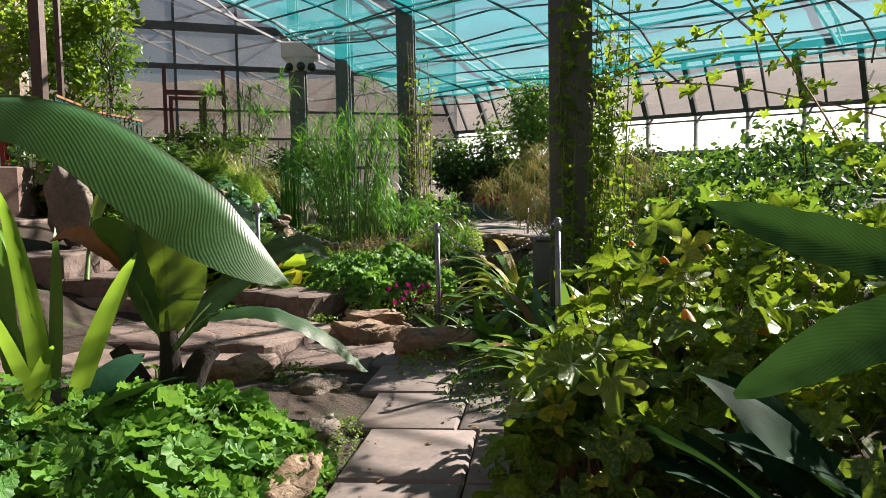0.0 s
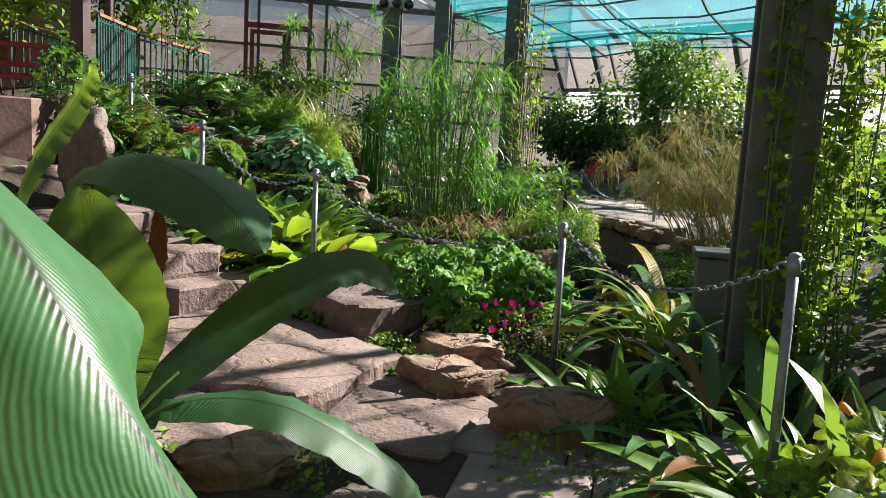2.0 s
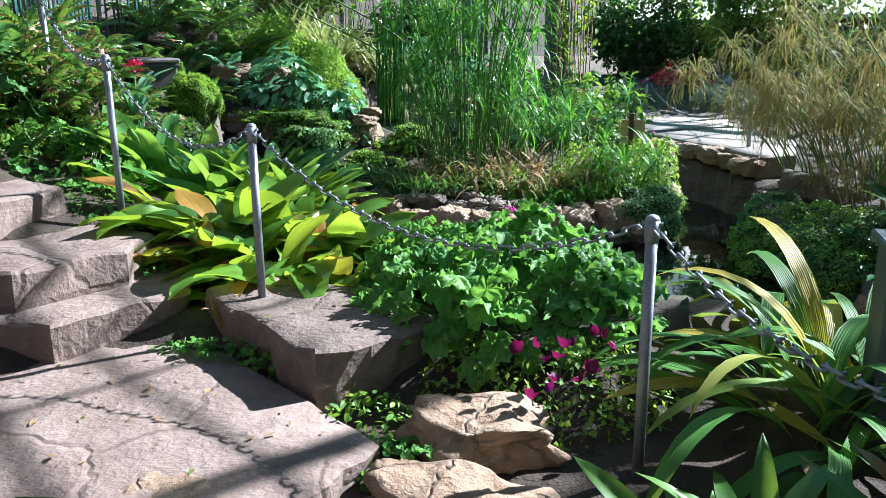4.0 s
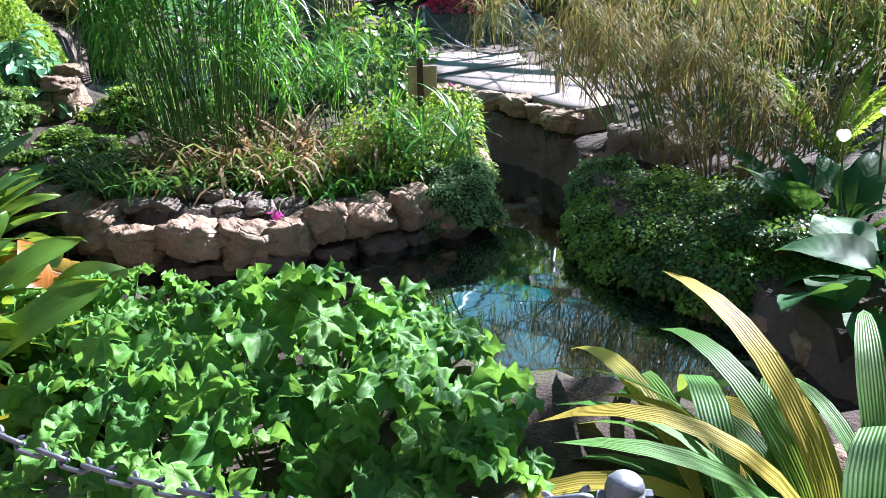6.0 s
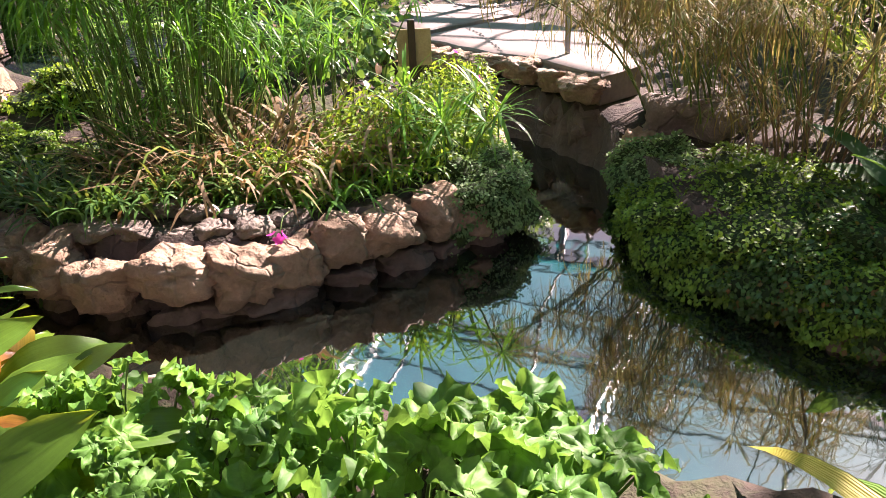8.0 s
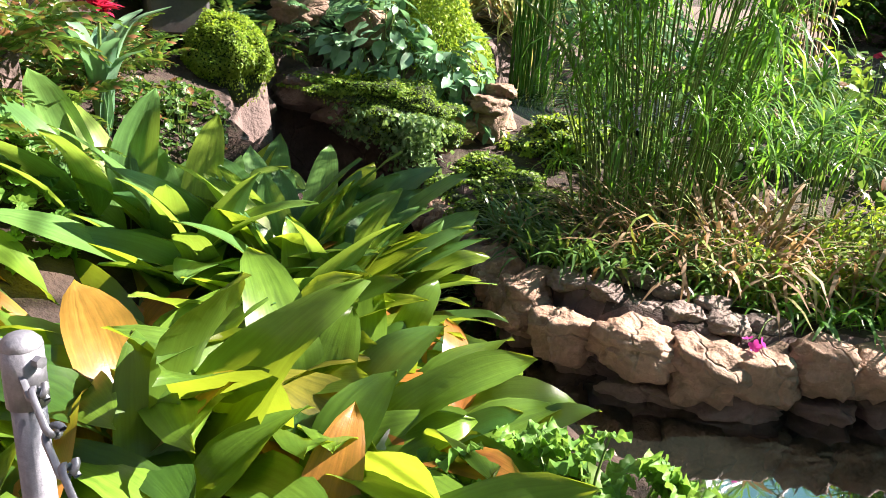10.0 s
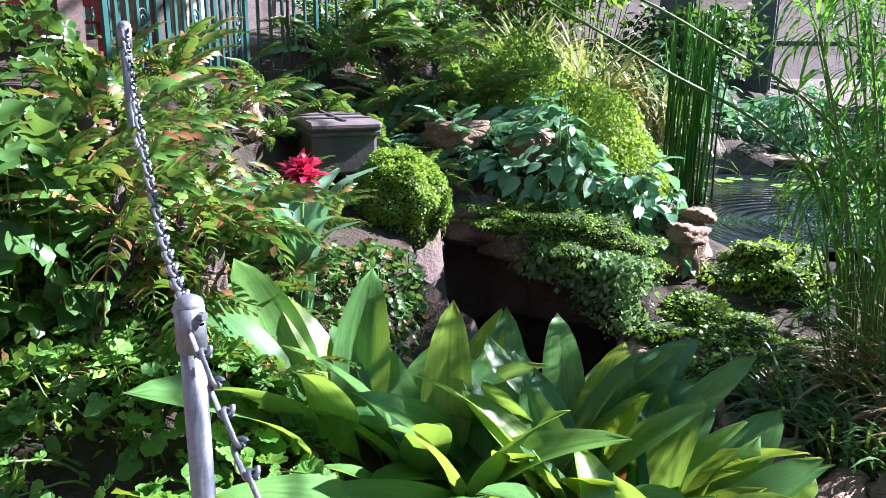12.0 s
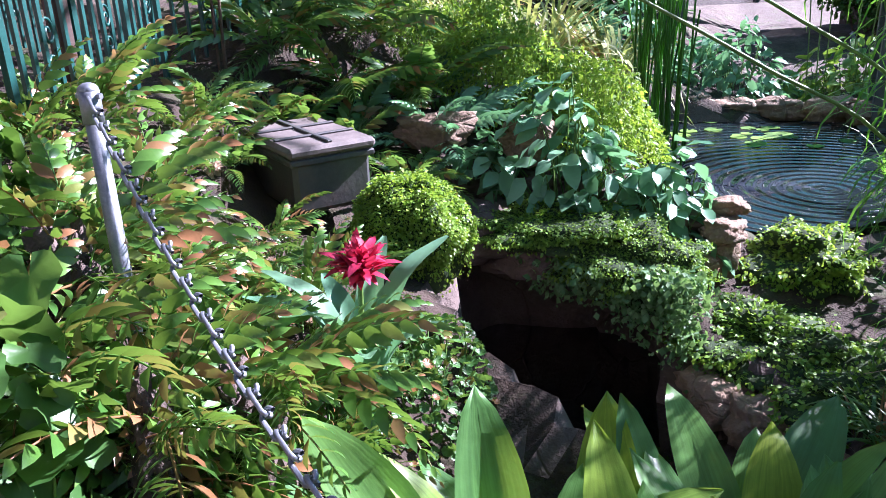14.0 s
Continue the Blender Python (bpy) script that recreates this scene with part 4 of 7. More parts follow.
for i in range(N):
    s0, s1 = L * i / N, L * (i + 1) / N
    part("panel", box(bmesh.new(), (s0 + 0.05, -0.12, 2.38), (s1 - 0.05, -0.1, 3.28), M), WHITEPANEL, rw, "white translucent panel")
    part("mullion", box(bmesh.new(), (s0 - 0.04, -0.15, 2.38), (s0 + 0.04, 0.0, 3.3), M), LIGHTMETAL, rw)
    bm = bmesh.new()
    bar(bm, M @ Vector((s0, 0, 3.3)), M @ Vector((s0, 0.75, 4.6)), 0.13)
    part("rafter", bm, FRAMEPAINT, rw)
    bm = bmesh.new()
    bar(bm, M @ Vector((s0 + 0.5, 0, 3.3)), M @ Vector((s0 + 0.5, 0.75, 4.6)), 0.06)
    part("glazing_bar", bm, FRAMEPAINT, rw)
    for q, w in ((0.0, 0.06), (0.35, 0.05)):
        bm = bmesh.new()
        bar(bm, M @ Vector((s0 + 0.2, q, 3.3 + q * 1.73)), M @ Vector((s0 + 0.2, q + 0.5, 3.0 + q * 1.73)), 0.04)
        part("strut", bm, FRAMEPAINT, rw)
    bm = bmesh.new()
    vs = [bm.verts.new(M @ Vector(c)) for c in ((s0, -0.02, 3.3), (s1, -0.02, 3.3), (s1, 0.73, 4.6), (s0, 0.73, 4.6))]
    bm.faces.new(vs)
    bmesh.ops.solidify(bm, geom=bm.faces[:], thickness=0.006)
    p = part("pane", bm, GLASS, rw)
    p.visible_shadow = False
for q, z, w in ((0, 3.3, 0.1), (0.75, 4.6, 0.14), (0.2, 3.12, 0.04)):
    bm = bmesh.new()
    bar(bm, M @ Vector((0, q, z)), M @ Vector((L, q, z)), w)
    part("rail", bm, FRAMEPAINT, rw)

# roof: steel frame and the shade net below it
roof = thing("ceiling", "greenhouse roof frame of trusses and purlins", "roof", kind="structure", at=(0, 0, 0))
RISE, RUN = 2.6, 9.5


def roof_at(s, q):
    """Point of the roof plane: s along the right wall, q inwards from its eave."""
    return M @ Vector((s, 0.75 + q, 4.75 + RISE * min(q, RUN) / RUN - RISE * max(0, q - RUN) / RUN))


bm = bmesh.new()
for i in range(7):
    s = -6 + i * 4.4
    for q0, q1 in ((0, RUN), (RUN, 2 * RUN)):
        bar(bm, roof_at(s, q0), roof_at(s, q1), 0.08)
        bar(bm, roof_at(s, q0) - Vector((0, 0, 0.45)), roof_at(s, q1) - Vector((0, 0, 0.45)), 0.06)
        for k in range(9):
            a = roof_at(s, q0 + (q1 - q0) * k / 9)
            b = roof_at(s, q0 + (q1 - q0) * (k + 1) / 9) - Vector((0, 0, 0.45))
            bar(bm, a, b, 0.04) if k % 2 else bar(bm, a - Vector((0, 0, 0.45)), b + Vector((0, 0, 0.45)), 0.04)
for k in range(10):
    q = k * 2 * RUN / 9
    bar(bm, roof_at(-6, q), roof_at(20.4, q), 0.05)
part("frame_bars", bm, LIGHTMETAL, roof)

for i in range(6):
    for k in range(9):
        s0, s1, q0, q1 = -6 + i * 4.4, -6 + (i + 1) * 4.4, k * 2 * RUN / 9, (k + 1) * 2 * RUN / 9
        if q0 < RUN < q1:
            q1 = RUN
        bm = bmesh.new()
        bm.faces.new([bm.verts.new(roof_at(a, b) + Vector((0, 0, 0.06))) for a, b in ((s0 + 0.03, q0 + 0.03), (s1 - 0.03, q0 + 0.03), (s1 - 0.03, q1 - 0.03), (s0 + 0.03, q1 - 0.03))])
        bmesh.ops.solidify(bm, geom=bm.faces[:], thickness=0.006)
        pane = part("pane", bm, ROOFGLASS, roof)
        pane.visible_shadow = False

nx, ny = 96, 40
nv = []
for j in range(ny + 1):
    for i in range(nx + 1):
        s, q = -0.5 + 24.0 * i / nx, 0.0 + 9.4 * j / ny
        sag = 0.16 * math.sin(math.pi * ((s + 6) / 2.2 % 1)) + 0.12 * math.sin(math.pi * (q / 1.2 % 1))
        p = roof_at(s, q)
        nv.append((p.x, p.y, p.z - 0.5 - sag * 0.8))
net = new("shade_net", tri_mesh("shade_net", np.array(nv), grid_tris(ny + 1, nx + 1), np.array(nv)[:, :2] * 0.1, NET))
tagged(net, "sagging teal shade net hung under the roof trusses", "shade net", kind="structure")
for k, q in enumerate((0.6, 3.0, 5.4, 7.8)):
    bm = bmesh.new()
    bar(bm, roof_at(-1, q) - Vector((0, 0, 0.62)), roof_at(23, q) - Vector((0, 0, 0.62)), 0.05)
    part("net_bar", bm, FRAMEPAINT, roof)

for k in range(11):
    bm = bmesh.new()
    q = 0.2 + 0.9 * k
    for j in range(12):
        a, b = (roof_at(-0.5 + 2 * (j + e), q) - Vector((0, 0, 0.68 + 0.1 * math.sin(2.1 * (j + e) + k))) for e in (0, 1))
        bar(bm, a, b, 0.035)
    part("net_wire", bm, FRAMEPAINT, roof)
for k in range(12):
    bm = bmesh.new()
    s = -0.4 + 2.1 * k
    for j in range(9):
        a, b = (roof_at(s + 0.25 * math.sin(1.3 * (j + e) + k), 1.04 * (j + e)) - Vector((0, 0, 0.7)) for e in (0, 1))
        bar(bm, a, b, 0.04)
    part("net_wire", bm, FRAMEPAINT, roof)

# plain unseen walls added to close the place, dark to cut skylight and bounce
for nm, a, b in (("wall_west", (-16.3, 4, 0), (-16.0, 18, 9)), ("wall_south", (-16, -6.3, 0), (10, -6, 9)), ("wall_east", (10, -6, 0), (10.3, 17.5, 6.0)), ("wall_west_2", (-16.3, -6, 0), (-16, 4, 9))):
    ob = part(nm, box(bmesh.new(), a, b), DARKSHADESTONE)
    tagged(ob, "unseen dark wall added to cut skylight and bounce", "wall", kind="structure")
bm = bmesh.new()
box(bm, (-15.9, 15.2, 1.6), (-10.6, 15.5, 6.0), Matrix.Translation((0, 0, 0)))
tagged(part("wall_terrace", bm, WALLSTONE), "pale rough stone wall behind the terrace", "wall", kind="structure")

# door in the far wall
dv = (FW1 - FW0).normalized()
DM = Matrix(((dv.x, -dv.y, 0, -9.75), (dv.y, dv.x, 0, 21.4), (0, 0, 1, 0), (0, 0, 0, 1)))
door = thing("door_1", "maroon framed glass door in the greenhouse wall", "door", kind="structure", at=(0, 0, 0))
for lo, hi in (((-0.75, -0.16, 2.2), (-0.65, -0.06, 5.05)), ((0.83, -0.16, 2.2), (0.93, -0.06, 5.05)), ((-0.75, -0.165, 4.25), (0.93, -0.065, 4.38)), ((0.3, -0.16, 2.2), (0.4, -0.06, 4.25))):
    part("door_frame", box(bmesh.new(), lo, hi, DM), MAROON, door)
for lo, hi in (((-0.6, -0.15, 2.25), (-0.5, -0.09, 4.2)), ((0.2, -0.15, 2.25), (0.29, -0.09, 4.2)), ((-0.6, -0.152, 4.1), (0.29, -0.092, 4.2)), ((-0.6, -0.152, 2.25), (0.29, -0.092, 2.45))):
    part("door_leaf", box(bmesh.new(), lo, hi, DM), MAROON, door)
part("kick_panel", box(bmesh.new(), (-0.5, -0.13, 2.45), (0.2, -0.11, 2.9), DM), MAROON, door)


# ---- plants: kinds ----
def spline(points, n):
    p = np.asarray(points, float)
    p = np.vstack([2 * p[0] - p[1], p, 2 * p[-1] - p[-2]])
    out = []
    segs = len(p) - 3
    for k in range(n + 1):
        t = k / n * segs
        i = min(int(t), segs - 1)
        t -= i
        a, b, c, d = p[i:i + 4]
        out.append(0.5 * (2 * b + (c - a) * t + (2 * a - 5 * b + 4 * c - d) * t * t + (3 * b - a - 3 * c + d) * t ** 3))
    return np.array(out)


def spline_leaf(points, width, up=(0, 0, 1), fold=0.25, n=36, cols=9, peak=0.45, start=0.0, ripple=0.012, seed=0, sag=0.0):
    """One large leaf laid along its midrib."""
    c = spline(points, n)
    t = np.linspace(0, 1, n + 1)
    d = np.gradient(c, axis=0)
    d /= np.linalg.norm(d, axis=1)[:, None]
    side = np.cross(d, np.asarray(up, float))
    side /= np.linalg.norm(side, axis=1)[:, None] + 1e-9
    nrm = np.cross(side, d)
    tt = np.clip((t - start) / (1 - start), 0, 1)
    w = np.where(tt < peak, np.sin(np.pi / 2 * tt / peak) ** 0.6, np.cos(np.pi / 2 * (tt - peak) / (1 - peak)) ** 0.65) * width / 2 + 0.008
    r = np.random.default_rng(seed)
    rip = r.normal(0, 1, n + 1)
    v, uv = [], []
    for i in range(n + 1):
        for k in np.linspace(-1, 1, cols):
            h = fold * abs(k) * w[i] - sag * k * k * w[i] + ripple * rip[i] * abs(k)
            v.append(c[i] + side[i] * k * w[i] + nrm[i] * h)
            uv.append((k / 2 + 0.5, t[i]))
    return np.array(v), grid_tris(n + 1, cols), np.array(uv)


def strap_clump(name, centre, text, category, material, count, length, width, spread, pitch, droop, seed, cols=5, fold=0.25, stalk=0.0, group="", leaves_apart=True, wave=0.05, peak=0.4, pleats=0, lean=None):
    """A clump of long leaves that rise from the ground and lean outwards; every leaf is a part."""
    r = np.random.default_rng(seed)
    t = thing(name, text, category, group, at=(centre[0], centre[1], ground_z(*centre)))
    temps = []
    for k in range(6):
        v, f, u = blade(1.0, width / length * r.uniform(0.85, 1.15), 10, droop * r.uniform(0.6, 1.3), fold * r.uniform(0.5, 1.4), cols, peak, wave, 0.01, r.uniform(-0.12, 0.12), seed * 10 + k)
        if pleats:
            j = np.arange(len(v)) % cols
            v[:, 2] += np.where(j % 2 == 0, 1, -1) * width / length * 0.02 * np.sin(np.pi * np.clip(u[:, 1], 0.05, 1))
        if stalk:
            squeeze = np.where(u[:, 1] < stalk, 0.12 + 0.88 * smooth01((u[:, 1] - stalk * 0.6) / (stalk * 0.5)), 1.0)
            v[:, 0] = v[:, 0] * squeeze + 0
        temps.append((v, f, u))
    meshes = [tri_mesh("leaf", *tmp, material) for tmp in temps]
    for i in range(count):
        a = r.uniform(0, 2 * np.pi)
        q = math.sqrt(r.uniform(0, 1))
        x, y = math.cos(a) * q * spread[0], math.sin(a) * q * spread[1]
        yaw = math.atan2(y / spread[1], x / spread[0]) - math.pi / 2 + r.normal(0, 0.7)
        if lean is not None and r.uniform() < 0.5:
            yaw = lean + r.normal(0, 0.9)
        pt = np.interp(q, [0, 1], [pitch[1], pitch[0]]) + r.normal(0, 0.12)
        s = length * r.uniform(0.7, 1.15)
        ob = new("leaf", meshes[i % 6])
        ob.parent = t
        z = ground_z(centre[0] + x, centre[1] + y) - t.location.z
        m = turn(np.array([yaw]), np.array([pt]), np.array([r.normal(0, 0.35)]))[0]
        ob.matrix_basis = Matrix.Translation((x, y, z - 0.02)) @ Matrix(m.tolist()).to_4x4() @ Matrix.Diagonal((s, s, s, 1))
    return t


def canopy(name, centre, text, category, material, templates, count, radii, base, top, size, seed, stems=40, apart=False, stem_mat=None, tilt=0.5, kind="", fill=0.5, stem_r=0.006, flat=2.0):
    """A leafy mound: stalks from the ground, leaves on a domed surface and some below it."""
    r = np.random.default_rng(seed)
    z0 = ground_z(*centre)
    t = thing(name, text, category, kind=kind, at=(centre[0], centre[1], z0))
    a = r.uniform(0, 2 * np.pi, count)
    q = np.sqrt(r.uniform(0, 1, count))
    x, y = np.cos(a) * q * radii[0], np.sin(a) * q * radii[1]
    dome = (1 - q ** flat)
    h = base + (top - base) * dome * np.where(r.uniform(0, 1, count) < fill, r.uniform(0.2, 0.9, count), r.uniform(0.85, 1.08, count))
    h = h * (1 + 0.3 * np.sin(x * 7.3 + seed) * np.sin(y * 6.1 + seed * 2) + 0.15 * np.sin(x * 17 + seed) * np.sin(y * 15))
    gz = terrain(centre[0] + x, centre[1] + y)
    gz = np.maximum(gz, -0.02)
    pos = np.stack([centre[0] + x, centre[1] + y, gz + h], -1)
    yaw = a - np.pi / 2 + r.normal(0, 0.8, count)
    pitch = r.normal(-0.15, tilt, count) - 0.5 * q
    roll = r.normal(0, tilt, count)
    sz = r.uniform(size[0], size[1], count)
    if apart:
        meshes = [tri_mesh("leaf", *tmp, material) for tmp in templates]
        rot = turn(yaw, pitch, roll)
        for i in range(count):
            ob = new("leaf", meshes[i % len(meshes)])
            ob.parent = t
            ob.matrix_basis = Matrix.Translation(Vector(pos[i]) - t.location) @ Matrix(rot[i].tolist()).to_4x4() @ Matrix.Diagonal((sz[i],) * 3 + (1,))
    else:
        arr_part("foliage", strew(templates, pos, yaw, pitch, roll, sz), material, t, kind="stuff")
    if stems:
        idx = r.choice(count, min(stems, count), replace=False)
        paths = []
        for i in idx:
            foot = np.array([centre[0] + x[i] * 0.55, centre[1] + y[i] * 0.55, 0])
            foot[2] = max(ground_z(foot[0], foot[1]), -0.05) - 0.02
            mid = (foot + pos[i]) / 2 + np.array([r.normal(0, 0.02), r.normal(0, 0.02), 0.03])
            paths.append(spline([foot, mid, pos[i]], 5))
        arr_part("stem", tubes(paths, stem_r, 4), stem_mat or STEM, t, kind="stuff")
    return t


def cushion(name, centre, radii, text, material, count, size, seed, core=None, lumps=0.22, templates=None, category="moss"):
    """A cushion of tiny leaves over an uneven mound that hangs over its edge."""
    r = np.random.default_rng(seed)
    t = thing(name, text, category, at=(centre[0], centre[1], centre[2] - radii[2] * 0.6))
    bm = bmesh.new()
    bmesh.ops.create_icosphere(bm, subdivisions=4, radius=1.0)
    off = Vector((seed * 3.1, seed * 1.7, 0))
    for v in bm.verts:
        n = v.co.normalized()
        k = 1 + lumps * noise.noise(n * 2.2 + off) * 1.6 + lumps * 0.6 * noise.noise(n * 5 + off)
        v.co = Vector((n.x * radii[0] * k, n.y * radii[1] * k, n.z * radii[2] * k)) + Vector((0, 0, radii[2] * 0.6))
    part("mound", bm, core or MOSSCORE, t, smooth=True)
    count, size = int(count * 1.9), (size[0] * 0.8, size[1] * 0.8)
    n = r.normal(0, 1, (count, 3))
    n[:, 2] = np.abs(n[:, 2]) * 1.1 - 0.35
    n /= np.linalg.norm(n, axis=1)[:, None]
    k = np.array([1 + lumps * noise.noise(Vector(a) * 2.2 + off) * 1.6 + lumps * 0.6 * noise.noise(Vector(a) * 5 + off) for a in n])
    pos = n * np.array(radii) * (k * r.uniform(0.98, 1.10, count))[:, None] + np.array(centre)
    yaw = np.arctan2(n[:, 1], n[:, 0]) - np.pi / 2
    arr_part("foliage", strew(templates or SMALL, pos, yaw + r.normal(0, 0.7, count), np.arcsin(np.clip(n[:, 2], -1, 1)) - 0.9 + r.normal(0, 0.5, count), r.normal(0, 0.5, count), r.uniform(size[0], size[1], count)), material, t, kind="stuff")
    return t


def frond(pairs=12, length=1.0, pinna=0.26, width=0.07, droop=0.7, peak=0.35, ang=1.15, seed=0, pn=3):
    """A feather leaf: a rib with a row of leaflets on either side."""
    r = np.random.default_rng(seed)
    s = np.linspace(0, 1, 14)
    a = -droop * s ** 1.4
    y = np.concatenate([[0], np.cumsum(np.cos(a[:-1]))]) * length / 13
    z = np.concatenate([[0], np.cumsum(np.sin(a[:-1]))]) * length / 13
    sets = [tubes([np.stack([0 * y, y, z], -1)], 0.006 * length, 4)]
    tmp = blade(1.0, width / pinna, pn + 1, 0.8, 0.22, 3, 0.35, 0.0, 0.005, 0.12)
    for i in range(pairs):
        q = 0.12 + 0.88 * (i + 0.5) / pairs
        k = pinna * (0.45 + 0.55 * math.sin(math.pi * min(1, q / (2 * peak)) / 2 if q < 2 * peak else math.pi / 2)) * (1.0 if q < 0.6 else 1 - 0.75 * (q - 0.6) / 0.4)
        p = np.array([[0, np.interp(q, s, y), np.interp(q, s, z)]])
        for side in (-1, 1):
            sets.append(strew([tmp], p, np.array([-side * ang * (1 - 0.35 * q)]) + r.normal(0, 0.06), np.array([-droop * q ** 1.4 * 0.6]) + r.normal(0, 0.08), np.array([side * 0.25]), np.array([k])))
    return joined(*sets)


def fern(name, at, text, material, count, length, seed, pitch=(0.3, 1.2), kindname="fern", pairs=12, pinna=0.26, width=0.07, droop=0.9, yaws=None, lift=0.0):
    r = np.random.default_rng(seed)
    at = (at[0], at[1], max(ground_z(at[0], at[1]), 0.0) + lift)
    t = thing(name, text, kindname, at=at)
    meshes = [tri_mesh("frond", *frond(pairs, 1.0, pinna, width, droop * r.uniform(0.7, 1.3), seed=seed * 7 + k), material) for k in range(3)]
    for i in range(count):
        ob = new("frond", meshes[i % 3])
        ob.parent = t
        yaw = (i / count * 2 * np.pi + r.normal(0, 0.3)) if yaws is None else r.uniform(*yaws)
        s = length * r.uniform(0.7, 1.15)
        m = turn(np.array([yaw]), np.array([r.uniform(*pitch)]), np.array([r.normal(0, 0.25)]))[0]
        ob.matrix_basis = Matrix.Translation((r.normal(0, 0.04), r.normal(0, 0.04), 0)) @ Matrix(m.tolist()).to_4x4() @ Matrix.Diagonal((s, s, s, 1))
    return t


def umbel_plant(name, centre, text, count, height, spread, seed, rays=26, ray=(0.18, 0.34), material=None, stem_mat=None, lean=0.25, width=0.012, droop=1.3, category="papyrus", bend=(0, 0), base_z=None):
    """Tall bare stalks, each with a hanging tuft of thin blades."""
    r = np.random.default_rng(seed)
    z0 = ground_z(*centre) if base_z is None else base_z
    t = thing(name, text, category, at=(centre[0], centre[1], z0))
    tmp = [blade(1.0, width / ray[1] * k, 4, droop * k2, 0.1, 2, 0.35) for k, k2 in ((1.0, 1.0), (0.8, 0.7), (1.2, 1.3))]
    paths, pos, yaw, pit, size = [], [], [], [], []
    for i in range(count):
        a, q = r.uniform(0, 2 * np.pi), math.sqrt(r.uniform())
        foot = np.array([centre[0] + math.cos(a) * q * spread, centre[1] + math.sin(a) * q * spread, z0 - 0.03])
        h = r.uniform(*height)
        out = np.array([math.cos(a) * q * lean * h + bend[0] * h * r.uniform(0.3, 1.2), math.sin(a) * q * lean * h + bend[1] * h * r.uniform(0.3, 1.2), h])
        path = spline([foot, foot + out * (0.35, 0.35, 0.55), foot + out], 7)
        paths.append(path)
        n = rays
        pos += [path[-1]] * n
        yaw += list(r.uniform(0, 2 * np.pi, n))
        pit += list(r.uniform(-0.5, 1.2, n))
        size += list(r.uniform(*ray, n))
    arr_part("stalk", tubes(paths, 0.0085, 5, 0.6), stem_mat or STEM, t, kind="stuff")
    arr_part("tuft", strew(tmp, pos, yaw, pit, np.zeros(len(yaw)), size), material or L_PAPYRUS, t, kind="stuff")
    return t


def grass(name, centre, text, material, count, length, width, spread, seed, pitch=(0.5, 1.4), droop=1.2, category="grass", cols=2, dz=0.0):
    """A tuft of thin arching blades."""
    r = np.random.default_rng(seed)
    t = thing(name, text, category, at=(centre[0], centre[1], ground_z(*centre)))
    tmp = [blade(1.0, width / length * k, 5, droop * k2, 0.15, cols, 0.3) for k, k2 in ((1.0, 1.0), (0.8, 0.6), (1.1, 1.4), (0.9, 1.8))]
    a = r.uniform(0, 2 * np.pi, count)
    q = np.sqrt(r.uniform(0, 1, count))
    x, y = centre[0] + np.cos(a) * q * spread[0], centre[1] + np.sin(a) * q * spread[1]
    pos = np.stack([x, y, np.maximum(terrain(x, y), -0.05) + dz], -1)
    yaw = a - np.pi / 2 + r.normal(0, 0.9, count)
    pit, rol, siz = r.uniform(*pitch, count), r.normal(0, 0.2, count), length * r.uniform(0.55, 1.2, count)
    sector = ((a / (2 * np.pi) * 6).astype(int) % 6) * 2 + (q > 0.7)
    for k in range(12):
        i = np.flatnonzero(sector == k)
        if len(i):
            arr_part("tuft", strew(tmp, pos[i], yaw[i], pit[i], rol[i], siz[i]), material, t, kind="stuff")
    return t


SMALL = [blade(1.0, 0.8, 2, 0.4, 0.2, 3, 0.45)]
OVAL = [blade(1.0, 0.5, 4, 0.5, 0.25, 3, 0.42, 0.06, seed=k) for k in range(3)]
LANCE = [blade(1.0, 0.28, 4, 0.6, 0.25, 3, 0.4, 0.05, seed=k) for k in range(3)]
GERAN = [lobed(5, 0.26, 4, 10, -0.14, 0.10, 0.5, 0.7, k) for k in range(6)]
ROUND = [lobed(7, 0.12, 2, 4, 0.3, 0.05, 0.5, 0.8, k) for k in range(3)]
MAPLE = [lobed(5, 0.58, 2, 6, 0.2, 0.06, 1.2, 1.3, k) for k in range(4)]
IVY = [lobed(3, 0.42, 2, 6, 0.15, 0.05, 1.0, 1.0, k) for k in range(3)]


